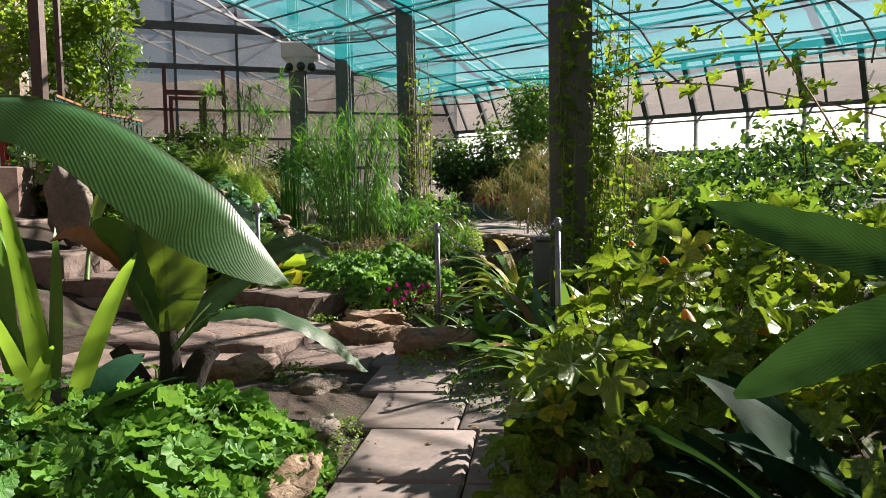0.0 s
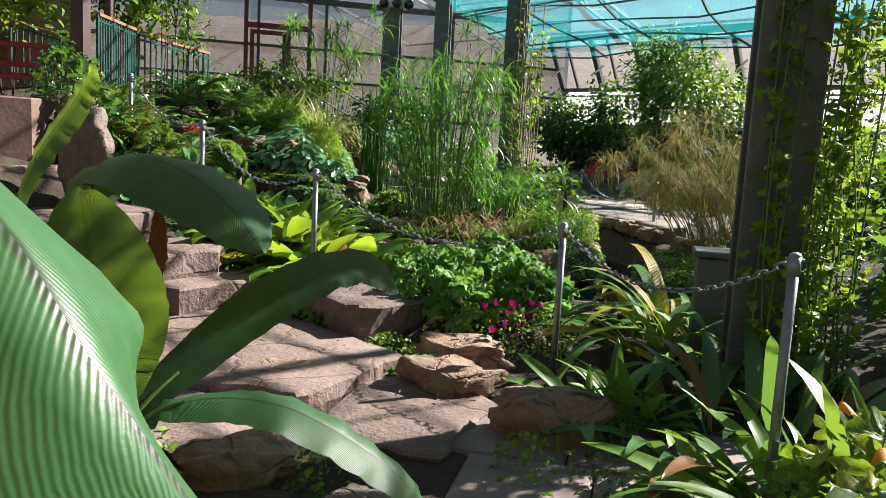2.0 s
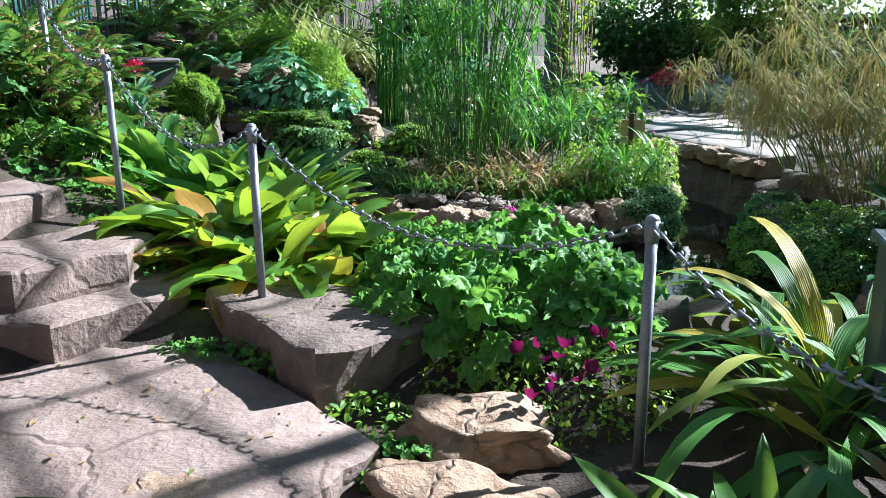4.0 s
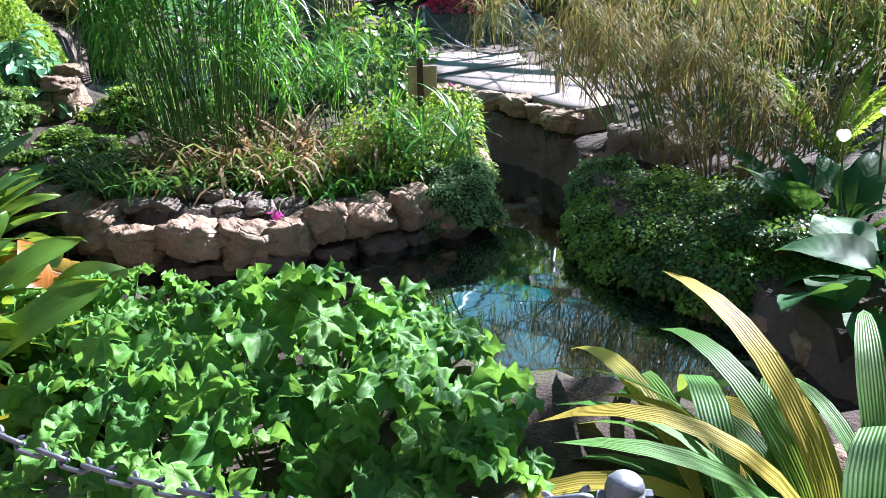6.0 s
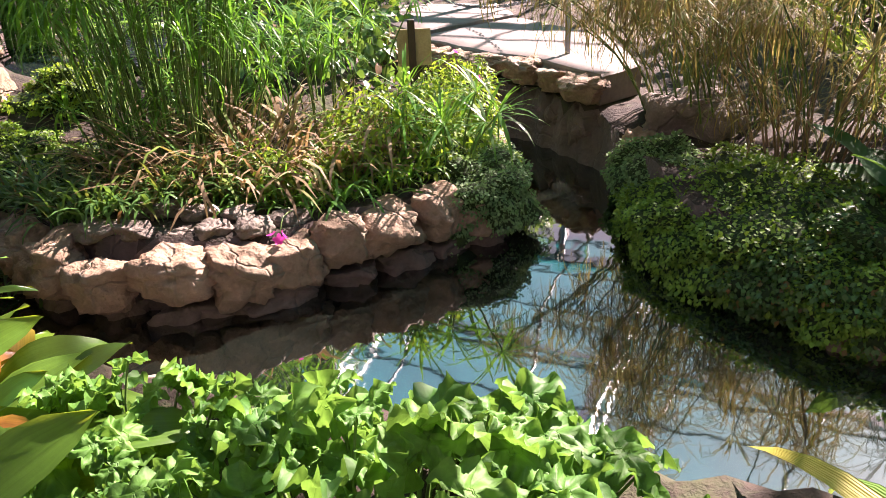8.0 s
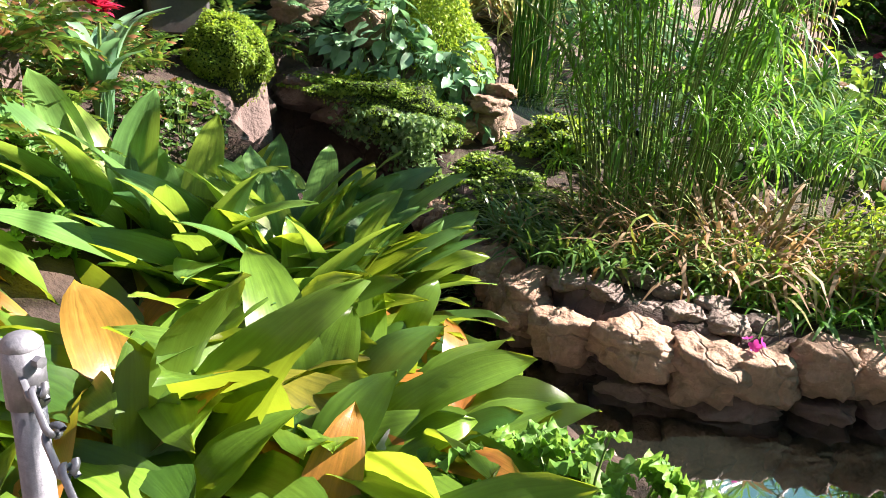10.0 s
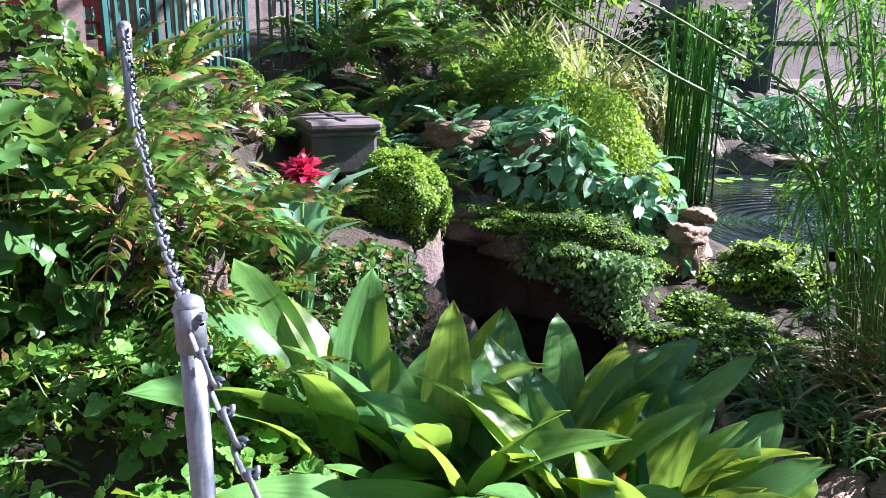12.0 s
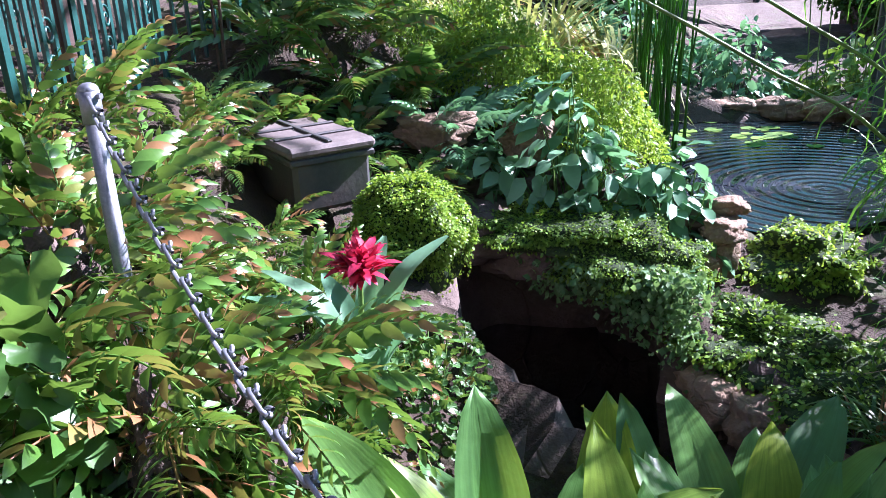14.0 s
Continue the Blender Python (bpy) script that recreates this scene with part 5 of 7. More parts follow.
def bush(name, centre, text, material, count, radii, seed, size, templates=None, z=None, trunks=6, category="shrub", trunk_mat=None):
    """A shrub: trunks, limbs, and leaves gathered in clumps with gaps between."""
    r = np.random.default_rng(seed)
    z0 = ground_z(*centre)
    zc = z0 + radii[2] if z is None else z
    t = thing(name, text, category, at=(centre[0], centre[1], z0))
    nc = 26
    cl = r.normal(0, 1, (nc, 3))
    cl /= np.linalg.norm(cl, axis=1)[:, None]
    cl *= r.uniform(0.35, 0.95, (nc, 1)) * np.array(radii)
    cl += np.array([centre[0], centre[1], zc])
    k = r.integers(0, nc, count)
    pos = cl[k] + r.normal(0, 1, (count, 3)) * np.array(radii) * 0.2
    d = pos - np.array([centre[0], centre[1], zc])
    yaw = np.arctan2(d[:, 1], d[:, 0]) - np.pi / 2 + r.normal(0, 0.9, count)
    arr_part("crown", strew(templates or OVAL, pos, yaw, r.normal(-0.2, 0.6, count), r.normal(0, 0.6, count), r.uniform(*size, count)), material, t, kind="stuff")
    for i in range(trunks):
        a = r.uniform(0, 6.28)
        foot = np.array([centre[0] + 0.15 * radii[0] * math.cos(a), centre[1] + 0.15 * radii[1] * math.sin(a), z0 - 0.05])
        fork = foot + np.array([0.25 * radii[0] * math.cos(a), 0.25 * radii[1] * math.sin(a), (zc - z0) * 0.7])
        paths = [spline([foot, (foot + fork) / 2, fork], 5)]
        for j in range(4):
            c = cl[r.integers(0, nc)]
            paths.append(spline([fork, (fork + c) / 2 + r.normal(0, 0.05, 3), c], 4))
        arr_part("trunk", tubes(paths, 0.014 * max(radii), 5, 0.4), trunk_mat or BARK, t)
    return t


# ---- chain fence ----
def bollard(x, y, z0, z1, text):
    t = thing("chain_post", text, "post", "chain posts", at=(x, y, z0))
    h = z1 - z0
    part("tube", rod(bmesh.new(), (0, 0, -0.1), (0, 0, h - 0.09), 0.024, 14), GALV, t, smooth=True)
    part("collar", rod(bmesh.new(), (0, 0, h - 0.12), (0, 0, h - 0.03), 0.029, 14), GALV, t, smooth=True)
    bm = bmesh.new()
    bmesh.ops.create_uvsphere(bm, u_segments=14, v_segments=8, radius=0.029, matrix=Matrix.Translation((0, 0, h - 0.03)) @ Matrix.Diagonal((1, 1, 0.75, 1)))
    part("cap", bm, GALV, t, smooth=True)
    part("bolt", rod(bmesh.new(), (-0.04, 0, h - 0.045), (0.04, 0, h - 0.045), 0.009, 6), GALV, t)
    return t


LINK = None


def chain(a, b, sag, text):
    """A hanging chain of welded links."""
    global LINK
    t = thing("chain", text, "chain", "fence chains", at=a)
    a, b = np.array(a, float), np.array(b, float)
    s = np.linspace(0, 1, 400)
    c = a + (b - a) * s[:, None]
    c[:, 2] -= 4 * sag * s * (1 - s)
    d = np.concatenate([[0], np.cumsum(np.linalg.norm(np.diff(c, axis=0), axis=1))])
    pitch = 0.062
    if LINK is None:
        k = np.linspace(0, 2 * np.pi, 15)
        path = np.stack([0.0142 * np.cos(k), 0.0148 * np.sin(k) + np.where(np.sin(k) >= 0, 0.0236, -0.0236), 0 * k], -1)
        LINK = tri_mesh("link", *tubes([path], 0.0054, 6, 1.0), GALV)
    n = int(d[-1] / pitch)
    for i in range(n):
        p = np.array([np.interp((i + 0.5) * pitch, d, c[:, j]) for j in range(3)])
        q = np.array([np.interp((i + 0.5) * pitch + 0.01, d, c[:, j]) for j in range(3)])
        m = Vector(q - p).to_track_quat("Y", "Z").to_matrix().to_4x4() @ pose(0, 0, 0, 0, 45 if i % 2 else -45, 0)
        ob = new("link", LINK)
        ob.parent = t
        ob.matrix_basis = Matrix.Translation(Vector(p - a)) @ m
    return t


PA, PB, PC, PE, PF = (-1.06, 8.02, 1.13), (-3.31, 8.93, 1.35), (-4.82, 9.62, 1.73), (-6.61, 11.02, 2.26), (0.13, 6.30, 1.23)
for (x, y, z), foot, text in ((PA, 0.05, "galvanised steel post at the flower bed corner"), (PB, 0.34, "galvanised steel chain post on the sandstone block"), (PC, 0.6, "galvanised steel chain post beside the climbing path"),
                              (PE, 1.2, "galvanised steel chain post among the ferns"), (PF, 0.0, "galvanised steel chain post among the leaves")):
    bollard(x, y, foot, z + 0.04, text)
chain(PA, PB, 0.33, "galvanised steel chain sagging over the geranium bed")
chain(PB, PC, 0.3, "galvanised steel chain over the aspidistra clump")
chain(PC, PE, 0.2, "galvanised steel chain rising to the terrace")
chain(PF, PA, 0.28, "galvanised steel chain in front of the striped leaves")
bollard(-1.73, 20.5, 0.7, 1.25, "galvanised steel post on the far path")
bollard(-0.25, 14.95, 0.5, 1.25, "galvanised steel post on the quay")
bollard(-2.9, 22.6, 0.8, 1.3, "thin galvanised steel post at the end of the far path")
chain((-1.73, 20.5, 1.2), (-0.25, 14.95, 1.2), 0.42, "galvanised chain along the quay path")
chain((-1.73, 20.5, 1.2), (-2.9, 22.6, 1.25), 0.3, "galvanised chain at the far path bend")

# ---- plants by the paving ----
banana = thing("banana_plant", "young banana plant with broad ribbed leaves and a dark fibrous stem", "banana plant", at=(-2.36, 4.68, 0.1))
arr_part("stem", tubes([spline([(-2.36, 4.68, 0.0), (-2.35, 4.7, 0.3), (-2.38, 4.75, 0.62)], 8), spline([(-2.42, 4.62, 0.0), (-2.5, 4.6, 0.3), (-2.62, 4.55, 0.55)], 6), spline([(-2.3, 4.7, 0.1), (-2.2, 4.78, 0.4), (-2.12, 4.85, 0.5)], 6)], 0.10, 12, 0.55), DARKSTEM, banana, "dark shaggy banana stem")
BIG = (
    ([(-2.95, 4.45, 0.1), (-3.3, 4.1, 1.3), (-2.85, 3.7, 1.9), (-2.57, 3.50, 1.98), (-2.02, 3.42, 1.88), (-1.5, 3.37, 1.57), (-1.28, 3.34, 1.35), (-1.12, 3.4, 1.09)], 0.56, (0.25, -0.15, 1), -0.6, L_BANANA),
    ([(-2.45, 4.9, 0.6), (-2.95, 5.5, 1.36), (-2.78, 5.5, 1.54), (-2.44, 5.4, 1.5), (-2.17, 5.3, 1.38), (-1.95, 5.18, 1.22)], 0.44, (0.1, -0.3, 1), -0.2, L_BANANA),
    ([(-2.36, 4.78, 0.5), (-2.25, 5.0, 0.72), (-2.0, 5.4, 1.0), (-1.75, 5.65, 1.12), (-1.58, 5.75, 1.0)], 0.24, (0.2, -0.6, 1), 0.2, L_BANANA),
    ([(-2.34, 4.7, 0.5), (-2.1, 4.8, 0.72), (-1.75, 4.9, 0.74), (-1.4, 5.0, 0.55), (-1.15, 5.06, 0.3)], 0.22, (0.1, -0.2, 1), -0.15, L_BANANA),
    ([(-2.38, 4.74, 0.45), (-2.40, 4.78, 0.8), (-2.42, 4.82, 1.1), (-2.5, 4.86, 1.45)], 0.5, (-0.3, 1, 0.1), 0.2, L_BANANA),
    ([(-2.4, 4.74, 0.5), (-2.55, 4.75, 0.9), (-2.72, 4.8, 1.2), (-2.9, 4.8, 1.32)], 0.3, (0.4, 1, 0.3), 0.25, L_BANANA),
    ([(-2.44, 5.0, 0.7), (-2.5, 5.2, 1.0), (-2.56, 5.41, 1.36)], 0.13, (0.2, 1, 0.2), 0.9, L_DRY),
    ([(-2.5, 4.9, 0.75), (-2.75, 4.85, 1.05), (-3.0, 4.8, 1.22), (-3.2, 4.8, 1.2)], 0.2, (0.1, -0.4, 1), 0.6, L_DRY),
    ([(-3.2, 5.2, 0.9), (-3.3, 5.5, 1.4), (-3.2, 5.7, 1.75), (-3.1, 5.75, 1.95)], 0.16, (0.3, 1, 0.1), 0.6, L_BANANA))
for i, (pts, w, up, fold, m) in enumerate(BIG):
    arr_part("leaf", spline_leaf(pts, w, up, fold, 40, 9, 0.5 if i else 0.62, 0.12 if i else 0.25, 0.006, i, 0.15), m, banana, "dry brown curled leaf" if m is L_DRY else "broad green ribbed leaf")
    arr_part("leaf_stalk", tubes([spline(pts, 14)[:5 if i else 8]], 0.02, 8, 0.4), STEM if m is not L_DRY else DRYSTEM, banana)
strap_clump("canna_plant", (-2.95, 4.3), "canna plant with upright yellow-green leaves", "canna", L_BUSH, 10, 1.6, 0.10, (0.3, 0.3), (0.95, 1.5), 0.7, 31, stalk=0.2)
strap_clump("canna_plant", (-2.6, 3.75), "low canna plant with dark drooping leaves", "canna", L_CANNA, 16, 0.75, 0.2, (0.25, 0.25), (0.4, 1.1), 1.0, 32, stalk=0.1)
canopy("ground_cover", (-1.95, 3.75), "bright green round-leaved ground cover", "ground cover", L_GERAN, ROUND, 560, (0.85, 0.9), 0.02, 0.22, (0.11, 0.25), 41, 140, tilt=0.45, flat=4)
canopy("ground_cover", (-2.9, 3.0), "shaded round-leaved ground cover beside the path", "ground cover", L_GERAN, ROUND, 400, (0.9, 1.2), 0.03, 0.5, (0.08, 0.16), 42, 80, tilt=0.45, flat=4)
canopy("ground_cover", (-1.25, 4.35), "mossy tuft in the paving edge", "ground cover", L_MOSS, SMALL, 700, (0.16, 0.75), 0.0, 0.10, (0.012, 0.03), 43, 0, flat=4)
canopy("ground_cover", (-2.9, 5.6), "thin green weeds on bare earth", "weeds", L_MOSS, OVAL, 260, (0.5, 0.5), 0.0, 0.12, (0.03, 0.07), 44, 30, flat=4)

for i, (c, rad, top, n, text) in enumerate((((0.75, 4.5), (0.8, 0.95), 1.05, 320, "sprawling shrub with yellow-spotted maple-shaped leaves"), ((0.7, 5.7), (0.65, 0.7), 0.66, 200, "spotted-leaf shrub spilling over the paving edge"),
                                           ((0.2, 3.7), (0.42, 0.6), 0.72, 200, "low spotted-leaf shrub at the paving edge"), ((1.5, 5.3), (0.8, 1.2), 1.15, 260, "tall spotted-leaf shrub behind the path"),
                                           ((1.9, 3.4), (0.8, 1.0), 1.6, 240, "shrub of broad lobed leaves in shade"))):
    canopy("flowering_maple", c, text, "shrub", L_MAPLE, MAPLE, int(n * 0.75), rad, 0.15, top, (0.2, 0.4), 50 + i, 60, tilt=0.5, fill=0.45, stem_mat=DRYSTEM, flat=3)
r = np.random.default_rng(58)
for i in range(12):
    x, y, z = r.uniform(-0.1, 1.3), r.uniform(3.6, 6.4), r.uniform(0.5, 1.15)
    bell = thing("orange_flower", "small hanging orange bell flower of the shrub", "flower", "orange bells", at=(x, y, z))
    arr_part("petals", strew([lobed(5, 0.2, 3, 5, 2.2, 0.03, 0.1, 1.0, i)], np.array([(x, y, z)]), r.uniform(0, 6, 1), np.array([2.6]), r.normal(0, 0.3, 1), np.array([0.075])), L_ORANGE, bell)
    arr_part("stalk", tubes([spline([(x, y, z), (x + 0.02, y + 0.02, z + 0.06), (x + 0.06, y + 0.03, z + 0.09)], 5)], 0.003, 4), STEM, bell)
strap_clump("canna_plant", (1.25, 3.0), "dark broad-leaved canna beside the path", "canna", L_CANNA, 16, 0.95, 0.24, (0.3, 0.4), (0.5, 1.2), 0.9, 60, stalk=0.12, lean=1.2)
strap_clump("canna_plant", (0.35, 3.15), "low dark strap-leaved plant at the paving edge", "canna", L_CALLA, 8, 0.4, 0.11, (0.25, 0.3), (0.3, 1.0), 1.0, 61, stalk=0.1)
strap_clump("cast_iron_plant", (0.2, 7.1), "dark glossy strap-leaved plant below the column", "aspidistra", L_FERN, 60, 0.9, 0.10, (0.7, 0.65), (0.45, 1.4), 1.1, 62, stalk=0.25)
strap_clump("cast_iron_plant", (0.5, 6.1), "sunlit strap-leaved plant between the column and the shrubs", "aspidistra", L_BUSH, 44, 0.9, 0.11, (0.5, 0.5), (0.5, 1.4), 1.0, 65, stalk=0.2)
strap_clump("cast_iron_plant", (-0.55, 7.35), "dark strap-leaved plant beside the paving", "aspidistra", L_BUSH, 26, 0.6, 0.10, (0.35, 0.35), (0.5, 1.3), 0.9, 63, stalk=0.2)
# shadow beside the paving, laid as dark-coloured low leaves
canopy("ground_cover", (-0.35, 6.2), "low ground cover with the shrubs' shade in its dark leaves", "ground cover", L_DARKSHADEBUSH, OVAL, 1500, (0.5, 1.2), 0.0, 0.14, (0.02, 0.05), 64, 0, flat=4)

near = thing("canna_plant", "large dark canna leaf with a sunlit edge over the path", "canna", at=(1.3, 2.2, 0.0))
for i, (pts, w) in enumerate((([(1.5, 2.6, 0.9), (1.05, 1.95, 1.3), (0.78, 1.88, 1.33), (0.60, 1.92, 1.38), (0.40, 1.98, 1.45)], 0.10), ([(1.6, 2.3, 0.6), (1.1, 1.9, 1.2), (0.75, 1.83, 1.17), (0.45, 1.9, 1.0)], 0.13))):
    arr_part("leaf", spline_leaf(pts, w, (-0.5, -1.0, 0.5), 0.25, 30, 7, 0.5, 0.25, 0.004, 70 + i), L_CANNA, near)
arr_part("stem", tubes([spline([(1.5, 2.8, 0.0), (1.55, 2.7, 0.5), (1.5, 2.6, 0.9)], 6), spline([(1.6, 2.5, 0.0), (1.65, 2.4, 0.3), (1.6, 2.3, 0.6)], 6)], 0.03, 8), STEM, near)

# creeper on the large column
r = np.random.default_rng(70)
creep = thing("creeper", "yellow-green climbing creeper hanging from the steel column", "climber", at=(0.55, 8.0, 0.1))
paths, pos = [], []
for i in range(16):
    a = r.uniform(-1.2, 2.0)
    x, y = 0.36 + 0.3 * math.cos(a) * r.uniform(0.8, 1.6), 8.05 - 0.3 * abs(math.sin(a))
    h = r.uniform(2.0, 4.6)
    p = spline([(x, y, 0.1), (x + r.normal(0, 0.05), y + r.normal(0, 0.05), h * 0.35), (x + r.normal(0.05, 0.08), y + r.normal(0, 0.05), h * 0.7), (x + r.normal(0.1, 0.12), y, h)], 26)
    paths.append(p)
    pos += [q + r.normal(0, 0.05, 3) for q in p for _ in range(3)]
arr_part("vine", tubes(paths, 0.008, 4, 0.5), STEM, creep)
arr_part("foliage", strew(IVY + MAPLE[:1], pos, r.uniform(0, 6.28, len(pos)), r.normal(-0.7, 0.5, len(pos)), r.normal(0, 0.5, len(pos)), r.uniform(0.05, 0.13, len(pos))), L_VINE, creep, kind="stuff")
for i, pts in enumerate(([(1.1, 4.9, 2.75), (1.35, 4.8, 2.3), (1.6, 4.7, 1.85), (1.75, 4.6, 1.5)], [(0.55, 5.4, 2.9), (1.2, 5.0, 2.75), (1.9, 4.7, 2.6), (2.6, 4.4, 2.5)], [(0.9, 6.4, 2.3), (1.4, 6.0, 2.2), (2.0, 5.6, 2.0), (2.6, 5.0, 1.7)], [(0.5, 7.4, 2.4), (0.9, 6.8, 2.55), (1.4, 6.2, 2.7), (2.0, 5.4, 2.95)])):
    vine = thing("hanging_vine", "hanging vine stem with sunlit lobed leaves", "climber", at=pts[0])
    p = spline(pts, 30)
    arr_part("stem", tubes([p], 0.007, 5, 0.7), DRYSTEM, vine)
    q = np.repeat(p[2::2], 2, 0) + r.normal(0, 0.09, (2 * len(p[2::2]), 3))
    arr_part("foliage", strew(MAPLE, q, r.uniform(0, 6.28, len(q)), r.normal(-0.6, 0.5, len(q)), r.normal(0, 0.5, len(q)), r.uniform(0.10, 0.20, len(q))), L_VINE, vine, kind="stuff")

# ---- beds between the path and the pond ----
for i, (c, n, ln, text) in enumerate((((-3.5, 9.7), 40, 0.78, "sunlit aspidistra clump with broad glossy leaves"), ((-4.1, 9.85), 42, 0.85, "aspidistra clump with some scorched brown leaves"), ((-3.75, 10.25), 42, 0.85, "aspidistra clump leaning over the pond"), ((-4.3, 10.5), 44, 0.9, "tall aspidistra clump with broad glossy leaves"),
                                  ((-3.2, 9.75), 20, 0.58, "low aspidistra clump beside the geranium"), ((-4.65, 10.1), 20, 0.8, "aspidistra clump below the chain post"), ((-4.2, 10.9), 32, 0.85, "aspidistra clump hanging over the water"), ((-3.9, 9.5), 24, 0.62, "low aspidistra clump with brown lower leaves"), ((-3.55, 10.5), 20, 0.62, "low aspidistra clump drooping over the bank"))):
    strap_clump("cast_iron_plant", c, text, "aspidistra", L_ASPID, n, ln, ln * 0.32, (0.4, 0.36), (0.35, 1.35), 1.15, 800 + i, stalk=0.2, fold=0.24, wave=0.10, peak=0.5, group="aspidistra clumps")
for i, (c, n, text) in enumerate((((-5.0, 11.1), 30, "upright deep green aspidistra leaves at the inlet bank"), ((-5.4, 11.0), 14, "tall deep green aspidistra beside the ferns"), ((-4.45, 11.1), 34, "deep green aspidistra over the pond edge"), ((-4.85, 11.5), 26, "tall deep green aspidistra leaves at the inlet water"), ((-4.3, 11.2), 22, "broad deep green aspidistra above the pond wall"))):
    strap_clump("cast_iron_plant", c, text, "aspidistra", L_ASPID_DEEP, n, 0.86, 0.23, (0.42, 0.28), (0.75, 1.5), 0.7, 820 + i, stalk=0.22, fold=0.25, wave=0.05, peak=0.48, group="aspidistra clumps")
canopy("geranium", (-1.95, 9.45), "lush bright green geranium with ruffled lobed leaves", "geranium", L_GERAN, GERAN, 270, (0.95, 0.9), 0.1, 0.48, (0.15, 0.29), 82, 110, apart=True, tilt=0.42, fill=0.35, stem_r=0.007, flat=3)
canopy("geranium", (-2.8, 10.25), "bright geranium leaves spilling over the pond edge", "geranium", L_GERAN, GERAN, 90, (0.6, 0.45), 0.06, 0.3, (0.13, 0.24), 86, 30, apart=True, tilt=0.42, fill=0.35, stem_r=0.006, flat=3)
canopy("ground_cover", (-1.55, 8.55), "small-leaved weeds below the geranium", "weeds", L_BRIGHT, SMALL, 1100, (0.65, 0.4), 0.0, 0.18, (0.02, 0.045), 83, 40, flat=3)
strap_clump("palm_grass", (-0.25, 8.75), "arching pleated palm-grass leaves with yellowed edges", "palm grass", L_PLEAT, 66, 1.1, 0.09, (0.35, 0.4), (0.45, 1.4), 1.7, 84, cols=13, fold=0.2, stalk=0.12, pleats=1, lean=1.3, peak=0.55)
pet = thing("petunia", "purple and crimson petunias in the weeds", "flower", at=(-1.35, 8.4, 0.2))
r = np.random.default_rng(85)
for i in range(16):
    p = np.array([[-1.35 + r.normal(0, 0.22), 8.42 + r.normal(0, 0.13), 0.27 + r.uniform(0, 0.2)]])
    arr_part("flower", strew([lobed(5, 0.15, 3, 6, 1.2, 0.05, 0.1, 1.0, i)], p, r.uniform(0, 6, 1), r.normal(0.5, 0.5, 1), r.normal(0, 0.4, 1), np.array([r.uniform(0.06, 0.09)])), L_PURPLE, pet)

# ---- island ----
umbel_plant("papyrus", (-3.35, 13.75), "tall green papyrus clump with drooping thread-like tufts", 85, (0.9, 2.45), 0.48, 90, rays=22, ray=(0.25, 0.6), width=0.022, lean=0.24, droop=1.7)
umbel_plant("papyrus", (-3.3, 13.6), "young papyrus shoots filling the base of the clump", 30, (0.3, 1.1), 0.55, 89, rays=18, ray=(0.25, 0.45), width=0.016, lean=0.3, droop=1.8)
umbel_plant("papyrus", (-2.3, 14.0), "smaller papyrus clump with spiky tufts", 14, (0.5, 1.1), 0.4, 91, rays=34, ray=(0.22, 0.4), width=0.016, lean=0.35, droop=1.1)
umbel_plant("papyrus", (-1.45, 12.85), "short papyrus drooping over the island corner", 8, (0.25, 0.55), 0.12, 92, rays=22, ray=(0.2, 0.38), lean=0.6, width=0.02, droop=0.8)
grass("dry_grass", (-2.75, 13.2), "dead brown sedge leaves under the papyrus", L_DRYGRASS, 800, 0.66, 0.024, (1.0, 0.6), 93, droop=1.9)
grass("lily_turf", (-3.5, 12.75), "green strap-leaved lily turf along the stone edge", L_FERN, 900, 0.36, 0.022, (0.8, 0.45), 94, droop=1.5)
grass("lily_turf", (-2.3, 12.7), "green strap-leaved lily turf in the island bed", L_PAPYRUS, 420, 0.34, 0.02, (0.7, 0.3), 95, droop=1.5)
canopy("small_shrub", (-1.75, 13.15), "bright yellow-green small-leaved herb on the island", "herb", L_BRIGHT, OVAL, 2600, (0.62, 0.6), 0.05, 0.5, (0.025, 0.055), 96, 120, flat=2.5, fill=0.6, stem_r=0.004)
canopy("small_shrub", (-1.3, 13.9), "bright feathery herb beside the sign", "herb", L_BRIGHT, LANCE, 1800, (0.4, 0.5), 0.08, 0.45, (0.03, 0.07), 97, 100, flat=2.5, fill=0.6, stem_r=0.004)
canopy("small_shrub", (-2.5, 12.75), "low yellow-green herb behind the edging", "herb", L_BRIGHT, OVAL, 900, (0.5, 0.3), 0.02, 0.3, (0.025, 0.05), 98, 60, flat=2.5)
cushion("moss_cushion", (-1.42, 12.82, 0.16), (0.42, 0.4, 0.30), "grey-green cushion plant draped over the island corner", L_BLUEMOSS, 5200, (0.018, 0.034), 99)
cushion("moss_cushion", (-1.24, 13.4, 0.15), (0.24, 0.4, 0.25), "green cushion plant hanging to the water", L_MOSS, 3000, (0.018, 0.034), 100)
cushion("moss_cushion", (-4.6, 13.75, 0.42), (0.42, 0.36, 0.12), "green trailing ground cover beside the dam stones", L_MOSS, 3000, (0.02, 0.05), 101, lumps=0.5)
cushion("moss_cushion", (-4.1, 13.35, 0.36), (0.45, 0.4, 0.09), "low green moss on the island bank", L_MOSS, 2400, (0.02, 0.05), 102, lumps=0.5)
cushion("moss_cushion", (-4.3, 14.55, 0.6), (0.34, 0.32, 0.17), "bright green moss at the upper pond", L_BRIGHT, 2400, (0.02, 0.05), 103, lumps=0.5)
pink = thing("pink_flower", "small magenta flower over the stone edge", "flower", at=(-2.46, 12.02, 0.31))
